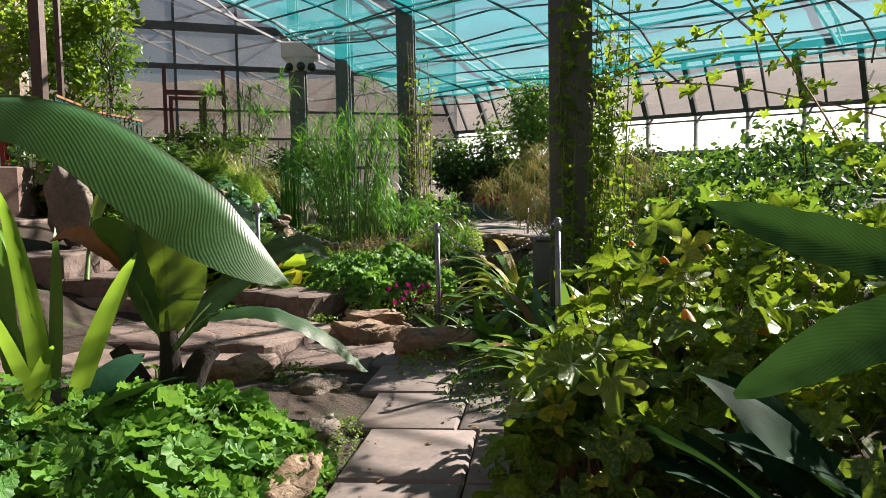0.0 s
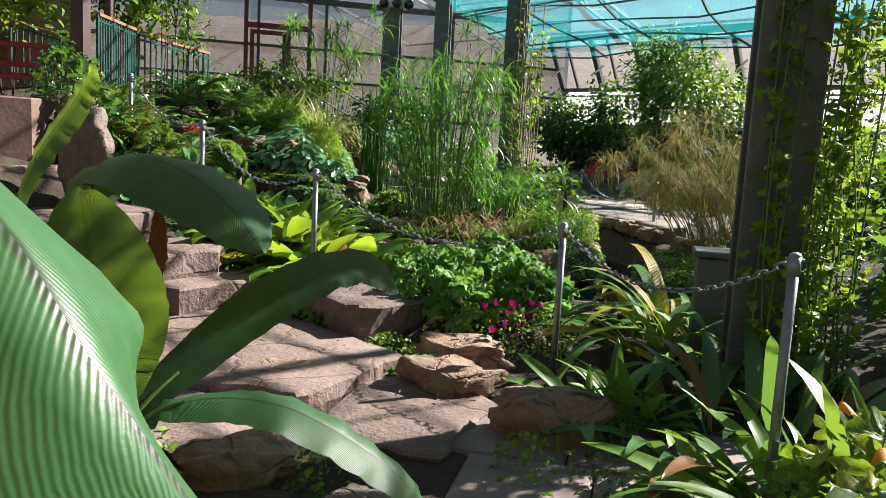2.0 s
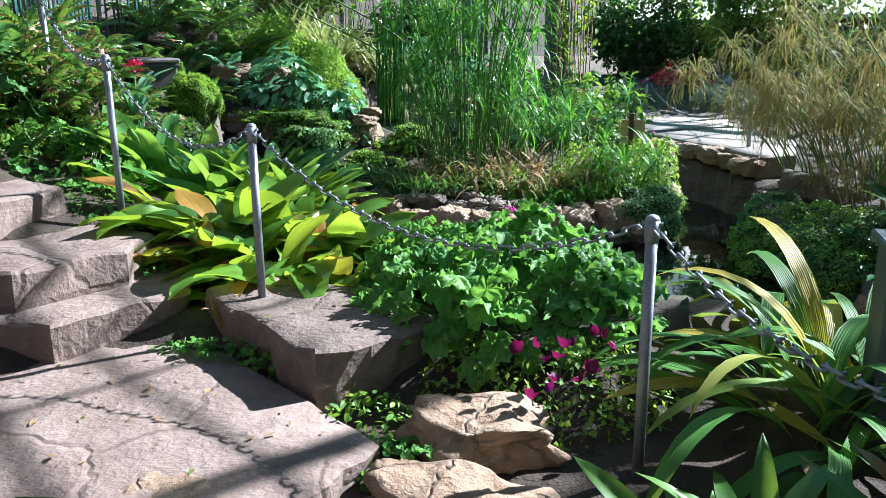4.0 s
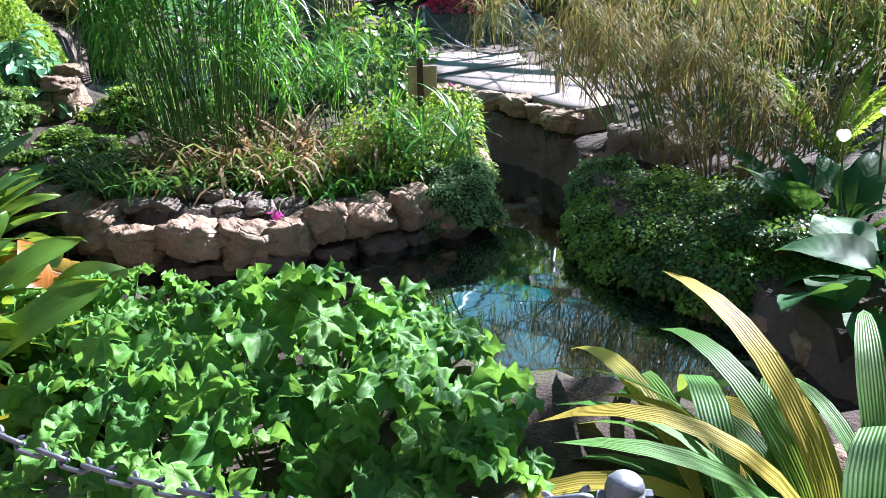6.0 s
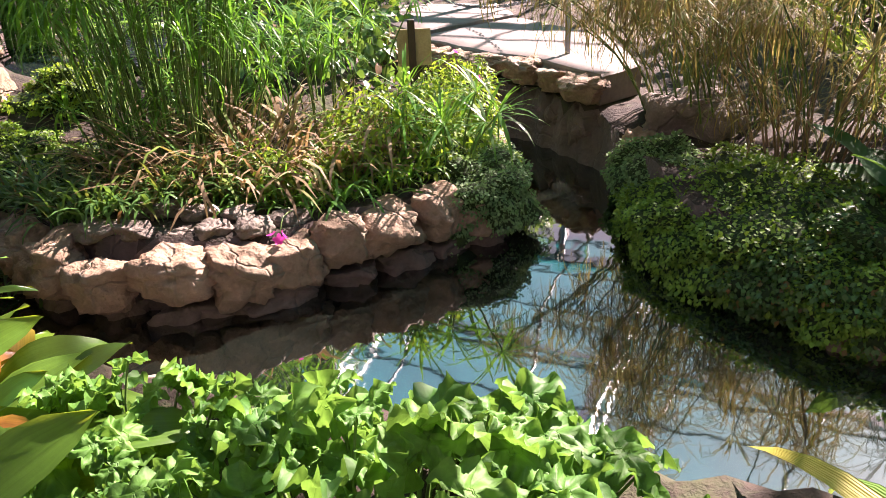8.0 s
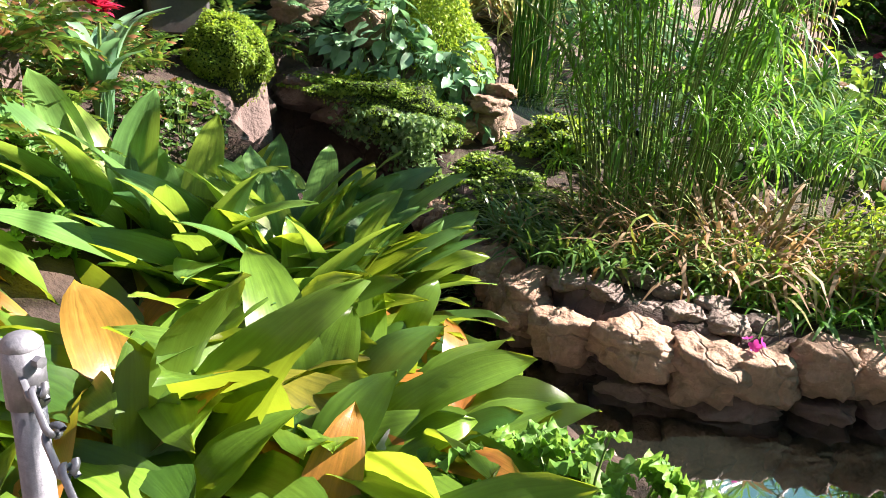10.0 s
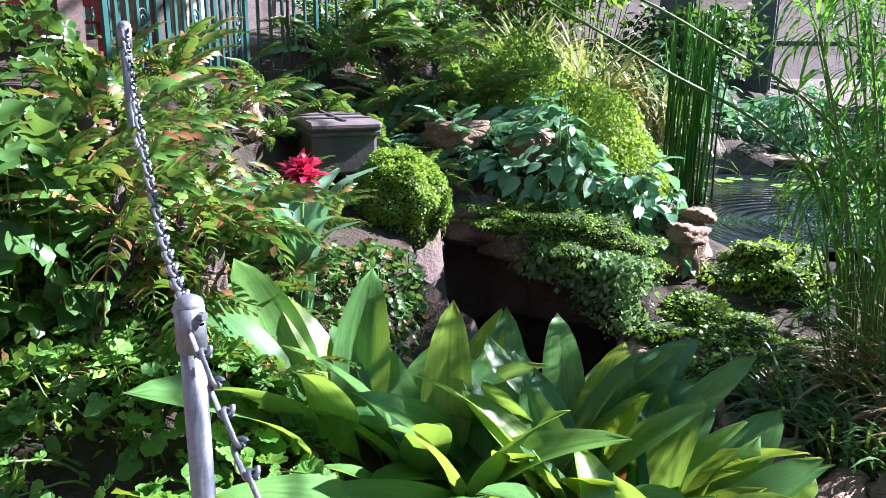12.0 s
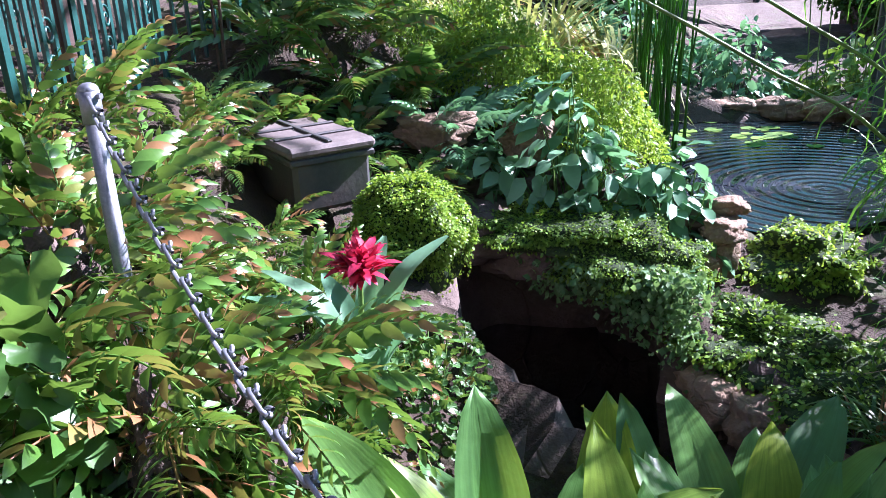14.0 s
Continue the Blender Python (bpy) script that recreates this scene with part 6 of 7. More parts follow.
arr_part("petals", strew([lobed(5, 0.4, 2, 5, 0.6, 0.05, 0.1, 1, 3)], np.array([(-2.46, 11.98, 0.31), (-2.43, 11.97, 0.34), (-2.5, 12.0, 0.34)]), np.array([0, 2, 4.0]), np.array([0.6, 0.9, 0.3]), np.zeros(3), np.array([0.08, 0.07, 0.07])), L_PINK, pink)
arr_part("stalk", tubes([spline([(-2.4, 12.35, 0.35), (-2.44, 12.1, 0.4), (-2.46, 12.0, 0.31)], 6)], 0.004, 4), STEM, pink)
pink2 = thing("pink_flower", "small pink flower beside the channel", "flower", at=(-1.11, 14.22, 0.6))
arr_part("petals", strew([lobed(5, 0.4, 2, 5, 0.6, 0.05, 0.1, 1, 4)], np.array([(-1.11, 14.22, 0.6), (-1.3, 14.1, 0.85)]), np.array([0, 2.0]), np.array([0.8, 0.5]), np.zeros(2), np.array([0.09, 0.06])), L_PINK, pink2)
arr_part("stalk", tubes([spline([(-1.25, 14.1, 0.3), (-1.2, 14.15, 0.55), (-1.11, 14.22, 0.6)], 6)], 0.004, 4), STEM, pink2)
sign = thing("plant_sign", "small blank plywood plant label on a dark stake", "sign", at=(-1.6, 14.75, 0.34))
part("stake", box(bmesh.new(), (-0.03, -0.02, 0), (0.03, 0.02, 0.68), bevel=0.006), DARKWOOD, sign)
part("plate", box(bmesh.new(), (-0.14, -0.0, 0.3), (0.14, 0.018, 0.6), Matrix.Translation((0.02, 0.025, 0)), bevel=0.003), PALEWOOD, sign, "pale plywood plate")

# ---- right bank ----
cushion("ground_cover", (0.32, 12.2, 0.08), (0.7, 0.85, 0.33), "dense small-leaved creeper over the pond bank", L_MOSS, 7500, (0.022, 0.045), 110, category="ground cover")
cushion("ground_cover", (0.55, 11.55, 0.12), (0.6, 0.6, 0.3), "dark small-leaved creeper above the pond", L_FERN, 5200, (0.022, 0.05), 111, category="ground cover")
cushion("ground_cover", (0.36, 11.35, 0.0), (0.42, 0.42, 0.33), "small-leaved creeper hanging down to the pond", L_MOSS, 5200, (0.022, 0.045), 119, category="ground cover")
cushion("ground_cover", (-0.2, 12.28, 0.06), (0.28, 0.5, 0.27), "trailing small-leaved creeper at the channel mouth", L_MOSS, 3600, (0.02, 0.042), 128, category="ground cover")
cushion("ground_cover", (0.06, 11.66, 0.04), (0.3, 0.36, 0.24), "trailing creeper touching the pond water", L_FERN, 3400, (0.02, 0.045), 129, category="ground cover")
cushion("ground_cover", (-0.06, 12.95, 0.12), (0.3, 0.45, 0.27), "pale cushion plant at the channel", L_BLUEMOSS, 3600, (0.02, 0.04), 112, category="ground cover")
umbel_plant("feather_grass", (0.55, 13.7), "tall brown feathery papyrus arching over the channel", 42, (0.7, 1.5), 0.45, 113, rays=60, ray=(0.3, 0.6), material=L_BROWNGRASS, stem_mat=STEM, lean=0.45, width=0.009, droop=3.0, bend=(-0.6, -0.35), category="grass")
umbel_plant("feather_grass", (1.3, 13.4), "brown and green feathery papyrus", 34, (0.8, 1.8), 0.5, 114, rays=52, ray=(0.3, 0.6), material=L_BROWNGRASS, stem_mat=STEM, lean=0.5, width=0.009, droop=2.8, bend=(-0.35, -0.3), category="grass")
umbel_plant("feather_grass", (0.75, 12.75), "brown hanging tassels of feathery papyrus", 26, (0.4, 0.9), 0.35, 118, rays=44, ray=(0.2, 0.42), material=L_BROWNGRASS, stem_mat=DRYSTEM, lean=0.6, width=0.008, droop=2.0, bend=(-0.1, -0.2), category="grass")
strap_clump("calla_lily", (0.98, 11.6), "calla lily with broad arrow-shaped leaves", "calla lily", L_CALLA, 22, 0.62, 0.24, (0.35, 0.35), (0.5, 1.3), 0.9, 115, stalk=0.35)
strap_clump("calla_lily", (0.78, 10.75), "calla lily with heart-shaped leaves at the pond edge", "calla lily", L_CALLA, 14, 0.62, 0.36, (0.22, 0.25), (0.3, 1.1), 1.1, 116, stalk=0.4, lean=1.4)
for x, y, z, s in ((0.95, 11.55, 0.85, 0.10), (1.3, 11.8, 0.95, 0.07)):
    lily = thing("calla_flower", "white calla flower on a green stalk", "flower", "calla flowers", at=(x, y, z))
    arr_part("spathe", strew([lobed(1, 0.05, 4, 24, 1.2, 0.03, 0.3, 1.0, 2)], np.array([(x, y, z)]), np.array([2.4]), np.array([0.5]), np.array([0.2]), np.array([s])), L_WHITE, lily)
    arr_part("stalk", tubes([spline([(x + 0.15, y + 0.1, 0.25), (x + 0.04, y + 0.02, z * 0.6), (x, y, z)], 6)], 0.01, 6), STEM, lily)
fern("fern", (1.6, 13.0, 0.9), "bright green upright sword fern", L_BRIGHT, 12, 1.2, 117, (0.7, 1.3), pairs=22, pinna=0.1, width=0.04, droop=0.6)

# ---- rock garden on the slope ----
crate = thing("storage_box", "weathered grey plastic storage box with a ribbed lid", "storage box", at=(-7.09, 13.12, 1.335))
crate.rotation_euler = (0, 0, radians(-40))
part("body", box(bmesh.new(), (-0.36, -0.22, 0), (0.36, 0.22, 0.3), bevel=0.025), CRATEPLASTIC, crate)
part("lid", box(bmesh.new(), (-0.39, -0.25, 0.3), (0.39, 0.25, 0.36), bevel=0.02), CRATELID, crate, "dusty brown-grey lid")
part("lid_rim", box(bmesh.new(), (-0.38, -0.24, 0.262), (0.38, 0.24, 0.297), bevel=0.008), CRATEPLASTIC, crate)
for i in range(2):
    part("rib", box(bmesh.new(), (-0.13 + i * 0.26, -0.23, 0.36), (-0.10 + i * 0.26, 0.23, 0.372), bevel=0.004), CRATEPLASTIC, crate)
part("rib", box(bmesh.new(), (-0.36, -0.02, 0.361), (0.36, 0.01, 0.374), bevel=0.004), CRATEPLASTIC, crate)

cushion("moss_cushion", (-6.42, 12.95, 1.18), (0.3, 0.27, 0.31), "round bright green moss cushion on a boulder", L_BRIGHT, 9000, (0.014, 0.03), 120, lumps=0.16)
cushion("moss_cushion", (-5.35, 13.78, 0.78), (0.46, 0.24, 0.2), "moss over the ledge above the grotto", L_MOSS, 5600, (0.012, 0.028), 121, lumps=0.4)
cushion("moss_cushion", (-5.95, 13.95, 0.96), (0.55, 0.34, 0.1), "dark moss hanging over the grotto mouth", L_MOSS, 7000, (0.014, 0.034), 122, lumps=0.4)
canopy("maidenhair", (-6.3, 15.25), "yellow-green maidenhair fern mound on the slope", "maidenhair", L_BRIGHT, SMALL + LANCE, 11000, (0.85, 0.6), 0.1, 0.72, (0.025, 0.055), 123, 60, flat=2.2, fill=0.3, tilt=0.7, stem_r=0.003)
canopy("maidenhair", (-7.0, 15.8), "green maidenhair trailing over stones", "maidenhair", L_MOSS, SMALL + LANCE, 7000, (0.8, 0.6), 0.05, 0.6, (0.025, 0.055), 124, 60, flat=2.2, fill=0.3, tilt=0.7, stem_r=0.003)
canopy("maidenhair", (-5.6, 14.95), "yellowed maidenhair above the dam stones", "maidenhair", L_BRIGHT, SMALL + LANCE, 6000, (0.45, 0.5), 0.05, 0.6, (0.025, 0.05), 127, 30, flat=2.2, fill=0.3, tilt=0.7, stem_r=0.003)
canopy("salvia", (-5.75, 14.24), "bluish-green broad-leaved salvia sprawling over stones", "salvia", L_SALVIA, OVAL, 330, (0.8, 0.3), 0.06, 0.62, (0.12, 0.23), 125, 70, tilt=0.4, fill=0.5, flat=2.5)
canopy("salvia", (-5.15, 14.25), "bluish-green salvia beside the dam stones", "salvia", L_SALVIA, OVAL, 150, (0.4, 0.3), 0.1, 0.5, (0.10, 0.19), 126, 40, tilt=0.4, fill=0.4, flat=2.5)

for i, (at, n, ln, text) in enumerate((((-6.75, 11.45, 1.15), 18, 0.62, "holly fern with glossy green and rusty fronds"), ((-6.35, 11.55, 1.0), 16, 0.55, "holly fern arching over the pale boulder"), ((-7.1, 11.1, 1.3), 16, 0.6, "holly fern beside the chain post"),
                                       ((-6.95, 11.75, 1.25), 14, 0.5, "sunlit holly fern below the terrace"), ((-6.2, 11.1, 0.95), 12, 0.5, "holly fern at the path edge"), ((-7.5, 11.7, 1.5), 14, 0.6, "holly fern under the railing"), ((-6.55, 11.9, 1.15), 14, 0.6, "bright holly fern beside the bromeliad"), ((-7.0, 11.3, 1.2), 18, 0.7, "rusty holly fern in the middle of the bank"), ((-6.55, 11.2, 1), 18, 0.65, "green holly fern in front of the post"), ((-7.3, 12.1, 1.3), 14, 0.6, "holly fern below the sandstone block"), ((-6.6, 12.35, 1), 12, 0.4, "small holly fern by the moss cushion"), ((-6.5, 10.7, 1), 16, 0.75, "tall holly fern around the chain post"), ((-6.85, 10.85, 1), 16, 0.8, "tall rusty holly fern behind the chain post"), ((-6.2, 10.75, 1), 14, 0.6, "holly fern spreading over the path edge"), ((-6.4, 10.95, 1), 16, 0.9, "tall holly fern hiding the chain post"), ((-7.0, 10.5, 1), 16, 0.9, "tall holly fern at the terrace corner"), ((-7.65, 12.15, 1), 16, 0.7, "holly fern against the terrace edge"), ((-7.55, 12.75, 1), 14, 0.6, "dark holly fern behind the stones"))):
    fern("holly_fern", at, text, L_HOLLY, n + 4, ln * 0.9, 130 + i, (0.35, 1.35), pairs=11, pinna=0.18, width=0.066, droop=1.15)
for i, (at, ln, text) in enumerate((((-6.28, 10.62, 1), 1.25, "tall arching holly fern before the chain post"), ((-6.6, 10.6, 1), 1.2, "rusty arching holly fern before the chain post"), ((-6.15, 10.95, 1), 1.05, "green holly fern hanging towards the inlet"), ((-6.75, 10.95, 1), 1.2, "arching holly fern close round the chain post"))):
    fern("holly_fern", at, text, L_HOLLY, 22, ln * 0.55, 230 + i, (0.2, 1.2), pairs=11, pinna=0.18, width=0.066, droop=1.4, lift=0.38)
for i, (x, y, ln, text) in enumerate(((-7.55, 13.65, 0.7, "dark fern behind the storage box"), (-7.2, 13.85, 0.75, "dense dark fern above the storage box"), (-7.85, 14.2, 0.8, "tall fern below the railing"), (-7.45, 14.45, 0.85, "fern with rusty tips on the slope"), (-7.0, 14.75, 0.8, "arching fern above the layered stone"), (-8.3, 15.0, 0.8, "fern at the foot of the railing"), (-7.6, 15.1, 0.9, "broad fern on the upper slope"), (-7.75, 13.2, 0.55, "small fern at the terrace edge"), (-6.75, 13.7, 0.5, "fern between the stones and the box"), (-7.0, 12.5, 0.38, "small glossy fern before the storage box"), (-7.4, 12.8, 0.42, "small fern beside the storage box"), (-6.85, 12.2, 0.4, "bright fern below the storage box"))):
    fern("fern", (x, y, 0), text, L_FERN if i % 3 else L_HOLLY, 20, ln, 260 + i, (0.15, 1.1), pairs=15, pinna=0.2, width=0.055, droop=1.1)
for i, (at, n, ln, text) in enumerate((((-6.75, 14.3, 1.75), 18, 0.85, "blue-green fern spreading over the bank"), ((-7.5, 13.9, 1.85), 14, 0.75, "dark fern behind the storage box"), ((-6.2, 14.9, 1.6), 12, 0.65, "fern fronds over the brown stones"), ((-7.9, 14.8, 2.0), 14, 0.8, "fern below the railing"), ((-7.1, 15.3, 1.95), 14, 0.8, "fern on the upper slope"))):
    fern("fern", at, text, L_FERN if i != 0 else L_SALVIA, n, ln, 140 + i, (0.1, 1.0), pairs=18, pinna=0.2, width=0.05, droop=0.9)

bro = thing("bromeliad", "grey-banded bromeliad with a spiky pink flower head", "bromeliad", at=(-6.08, 11.5, 0.85))
r = np.random.default_rng(150)
for i in range(9):
    a = i * 0.7 + 0.3
    d = np.array([math.cos(a), math.sin(a), 0])
    base = np.array([-6.08, 11.5, 0.85])
    k = r.uniform(0.8, 1.15)
    arr_part("leaf", spline_leaf([base, base + d * 0.05 * k + (0, 0, 0.3 * k), base + d * 0.16 * k + (0, 0, 0.58 * k), base + d * 0.36 * k + (0, 0, 0.68 * k)], 0.1, tuple(-d + np.array([0, 0, 0.4])), 0.35, 16, 5, 0.35, 0, 0.002, i), L_SALVIA, bro)
arr_part("stalk", tubes([spline([(-6.08, 11.5, 0.9), (-6.08, 11.5, 1.3), (-6.07, 11.51, 1.6)], 6)], 0.014, 8), STEM, bro)
n = 150
arr_part("flower_head", strew(LANCE, np.array([-6.07, 11.51, 1.6]) + r.normal(0, 0.02, (n, 3)), r.uniform(0, 6.28, n), r.uniform(-0.1, 1.5, n), r.normal(0, 0.2, n), r.uniform(0.06, 0.13, n)), L_RED, bro, "spiky rose-red flower head")

canopy("ivy", (-5.75, 10.35), "green ivy and low round leaves beside the climbing path", "ivy", L_GERAN, ROUND + IVY, 420, (0.6, 0.6), 0.02, 0.28, (0.05, 0.14), 151, 60, flat=3)
canopy("ivy", (-7.35, 10.75), "dark large-leaved ivy over the terrace wall", "ivy", L_DARKSHADEBUSH, IVY, 420, (0.5, 0.6), 0.1, 0.95, (0.08, 0.19), 152, 50, flat=3, fill=0.6)
for x, y, k in ((-6.3, 10.65, 0), (-6.7, 10.72, 1), (-6.2, 10.95, 2), (-6.8, 11.0, 3)):
    rock("rock", (x, y, ground_z(x, y) + 0.15), (0.11, 0.11, 0.44), 400 + k, DARKSHADESTONE, "dark stone hidden under holly ferns", 20 * k)
canopy("ivy", (-6.6, 10.3), "large-leaved green ivy climbing before the chain post", "ivy", L_FERN, IVY, 130, (0.45, 0.35), 0.2, 1.0, (0.16, 0.28), 157, 40, flat=3, fill=0.6)
for i, (x, y, ln, text) in enumerate(((-6.0, 10.45, 0.45, "low glossy holly fern at the path edge"), (-5.8, 10.85, 0.45, "bright holly fern above the weeds"), (-6.1, 11.2, 0.5, "green holly fern over the pale stone"), (-6.35, 10.3, 0.5, "holly fern with rusty tips in the weeds"))):
    fern("holly_fern", (x, y, 0), text, L_HOLLY, 16, ln, 250 + i, (0.3, 1.2), pairs=11, pinna=0.18, width=0.066, droop=1.5, lift=0.05)
canopy("ivy", (-6.0, 11.95), "small-leaved creeper on the pond inlet bank", "creeper", L_FERN, ROUND, 600, (0.26, 0.4), 0.02, 0.36, (0.03, 0.07), 153, 40, flat=3, fill=0.6)
canopy("ivy", (-6.3, 10.2), "pale green weeds and dry leaves by the path", "weeds", L_BRIGHT, OVAL, 500, (0.5, 0.5), 0.0, 0.22, (0.03, 0.08), 154, 30, flat=3)
canopy("leaf_litter", (-6.6, 11.2), "brown fallen leaves under the ferns", "leaf litter", L_LITTER, OVAL, 500, (0.9, 0.9), 0.0, 0.05, (0.05, 0.11), 155, 0, flat=3, kind="stuff")
canopy("leaf_litter", (-3.8, 9.6), "brown fallen leaves below the aspidistra", "leaf litter", L_LITTER, OVAL, 200, (0.9, 0.5), 0.0, 0.05, (0.06, 0.13), 156, 0, flat=3, kind="stuff")

grass("ribbon_grass", (-6.6, 17.2), "cream and green striped ribbon grass fountain", L_CREAM, 260, 1.1, 0.035, (0.25, 0.25), 160, pitch=(0.6, 1.4), droop=1.6, cols=3)
grass("ribbon_grass", (-5.9, 17.6), "cream and green striped ribbon grass", L_CREAM, 200, 1.0, 0.035, (0.25, 0.25), 161, pitch=(0.6, 1.4), droop=1.6, cols=3)
grass("ribbon_grass", (-7.6, 17.8), "reddish cream ribbon grass", L_CREAM, 220, 1.2, 0.035, (0.25, 0.25), 162, pitch=(0.6, 1.4), droop=1.5, cols=3)
horse = thing("horsetail", "dense bundle of bare green horsetail stems in the upper pond", "horsetail", at=(-5.35, 16.6, 0.6))
r = np.random.default_rng(163)
paths = []
for i in range(46):
    a, q = r.uniform(0, 6.28), 0.27 * math.sqrt(r.uniform())
    x, y = -5.35 + q * math.cos(a), 16.6 + q * math.sin(a)
    paths.append(spline([(x, y, 0.55), (x + r.normal(0, 0.02), y, 1.4), (x + r.normal(0, 0.08), y + r.normal(0, 0.06), r.uniform(1.9, 2.7))], 6))
for p in paths:
    arr_part("stem", tubes([p], 0.012, 5, 0.7), L_PAPYRUS, horse)
for i, pts in enumerate(([(-3.4, 13.9, 0.5), (-3.9, 13.6, 1.7), (-4.7, 13.2, 2.3), (-5.3, 13.0, 2.6)], [(-3.6, 13.8, 0.5), (-4.1, 13.4, 1.6), (-4.8, 12.9, 2.1), (-5.5, 12.7, 2.5)])):
    stalk = thing("papyrus_stalk", "single long papyrus stalk leaning over the pond", "papyrus", at=pts[0])
    arr_part("stalk", tubes([spline(pts, 16)], 0.012, 6, 0.6), STEM, stalk)
r = np.random.default_rng(164)
for i in range(26):
    a = r.uniform(0, 6.28)
    x, y = -4.7 + r.normal(0, 0.45), 17.9 + r.normal(0, 0.3)
    if not inside(UPPER, np.array(x), np.array(y)):
        continue
    pad = arr_part("lily_pad", strew([lobed(1, 0.02, 2, 20, 0.02, 0.0, 1.2, 1.0, i)], np.array([(x, y, 0.725)]), np.array([a]), np.zeros(1), np.zeros(1), np.array([r.uniform(0.14, 0.26)])), L_MOSS, None)
    tagged(pad, "round green lily pad floating on the upper pond", "lily pad", "lily pads")
for i, (c, n, text) in enumerate((((-4.6, 19.5), 420, "bluish broad-leaved plants behind the upper pond"), ((-3.4, 19.4), 380, "green leafy plants behind the upper pond"), ((-5.9, 19.3), 380, "leafy plants beside the upper pond"))):
    canopy("leafy_plant", c, text, "plant", L_SALVIA if i != 1 else L_BUSH, OVAL, n, (0.75, 0.6), 0.05, 0.65, (0.10, 0.2), 170 + i, 50, flat=2.5, fill=0.6)

for i, (c, n, text) in enumerate((((-2.2, 15.3), 420, "leafy plants behind the island papyrus"), ((-2.3, 16.6), 420, "leafy plants on the bank between the ponds"), ((-3.1, 14.9), 260, "low leafy plants at the upper pond bank"), ((-2.0, 17.6), 360, "leafy plants beside the far path"))):
    canopy("leafy_plant", c, text, "plant", L_BUSH if i % 2 else L_FERN, OVAL, n, (0.6, 0.6), 0.05, 0.7, (0.08, 0.17), 174 + i, 50, flat=2.5, fill=0.6)
r = np.random.default_rng(178)
for path, n, text in (([(-5.9, 13.75), (-5.5, 13.6), (-5.15, 13.55), (-4.95, 13.4)], 4200, "dark moss and creeper hanging on the grotto wall"), ([(-6.1, 12.55), (-5.75, 12.4), (-5.0, 12.03), (-4.2, 11.53)], 3000, "creeper hanging over the near bank of the inlet")):
    hang = thing("hanging_moss", text, "moss", at=(*path[1], 0.3))
    p = np.asarray(path)
    k = r.uniform(0, len(p) - 1.001, n)
    i = k.astype(int)
    q = p[i] + (p[i + 1] - p[i]) * (k - i)[:, None] + r.normal(0, 0.07, (n, 2))
    drape = 0.14 + 0.12 * k + 0.1 * np.sin(k * 5.1) + 0.07 * np.sin(k * 13.0)
    z = 0.88 - drape * r.uniform(0, 1, n) ** 1.6 if n > 3000 else r.uniform(-0.02, 0.5, n)
    for s in range(len(p) - 1):
        w = np.flatnonzero(i == s)
        arr_part("strand", strew(SMALL, np.column_stack([q, z])[w], r.uniform(0, 6.28, len(w)), r.normal(-0.8, 0.5, len(w)), r.normal(0, 0.6, len(w)), r.uniform(0.02, 0.055, len(w))), L_BLUEMOSS if n > 3000 else L_FERN, hang, kind="stuff")

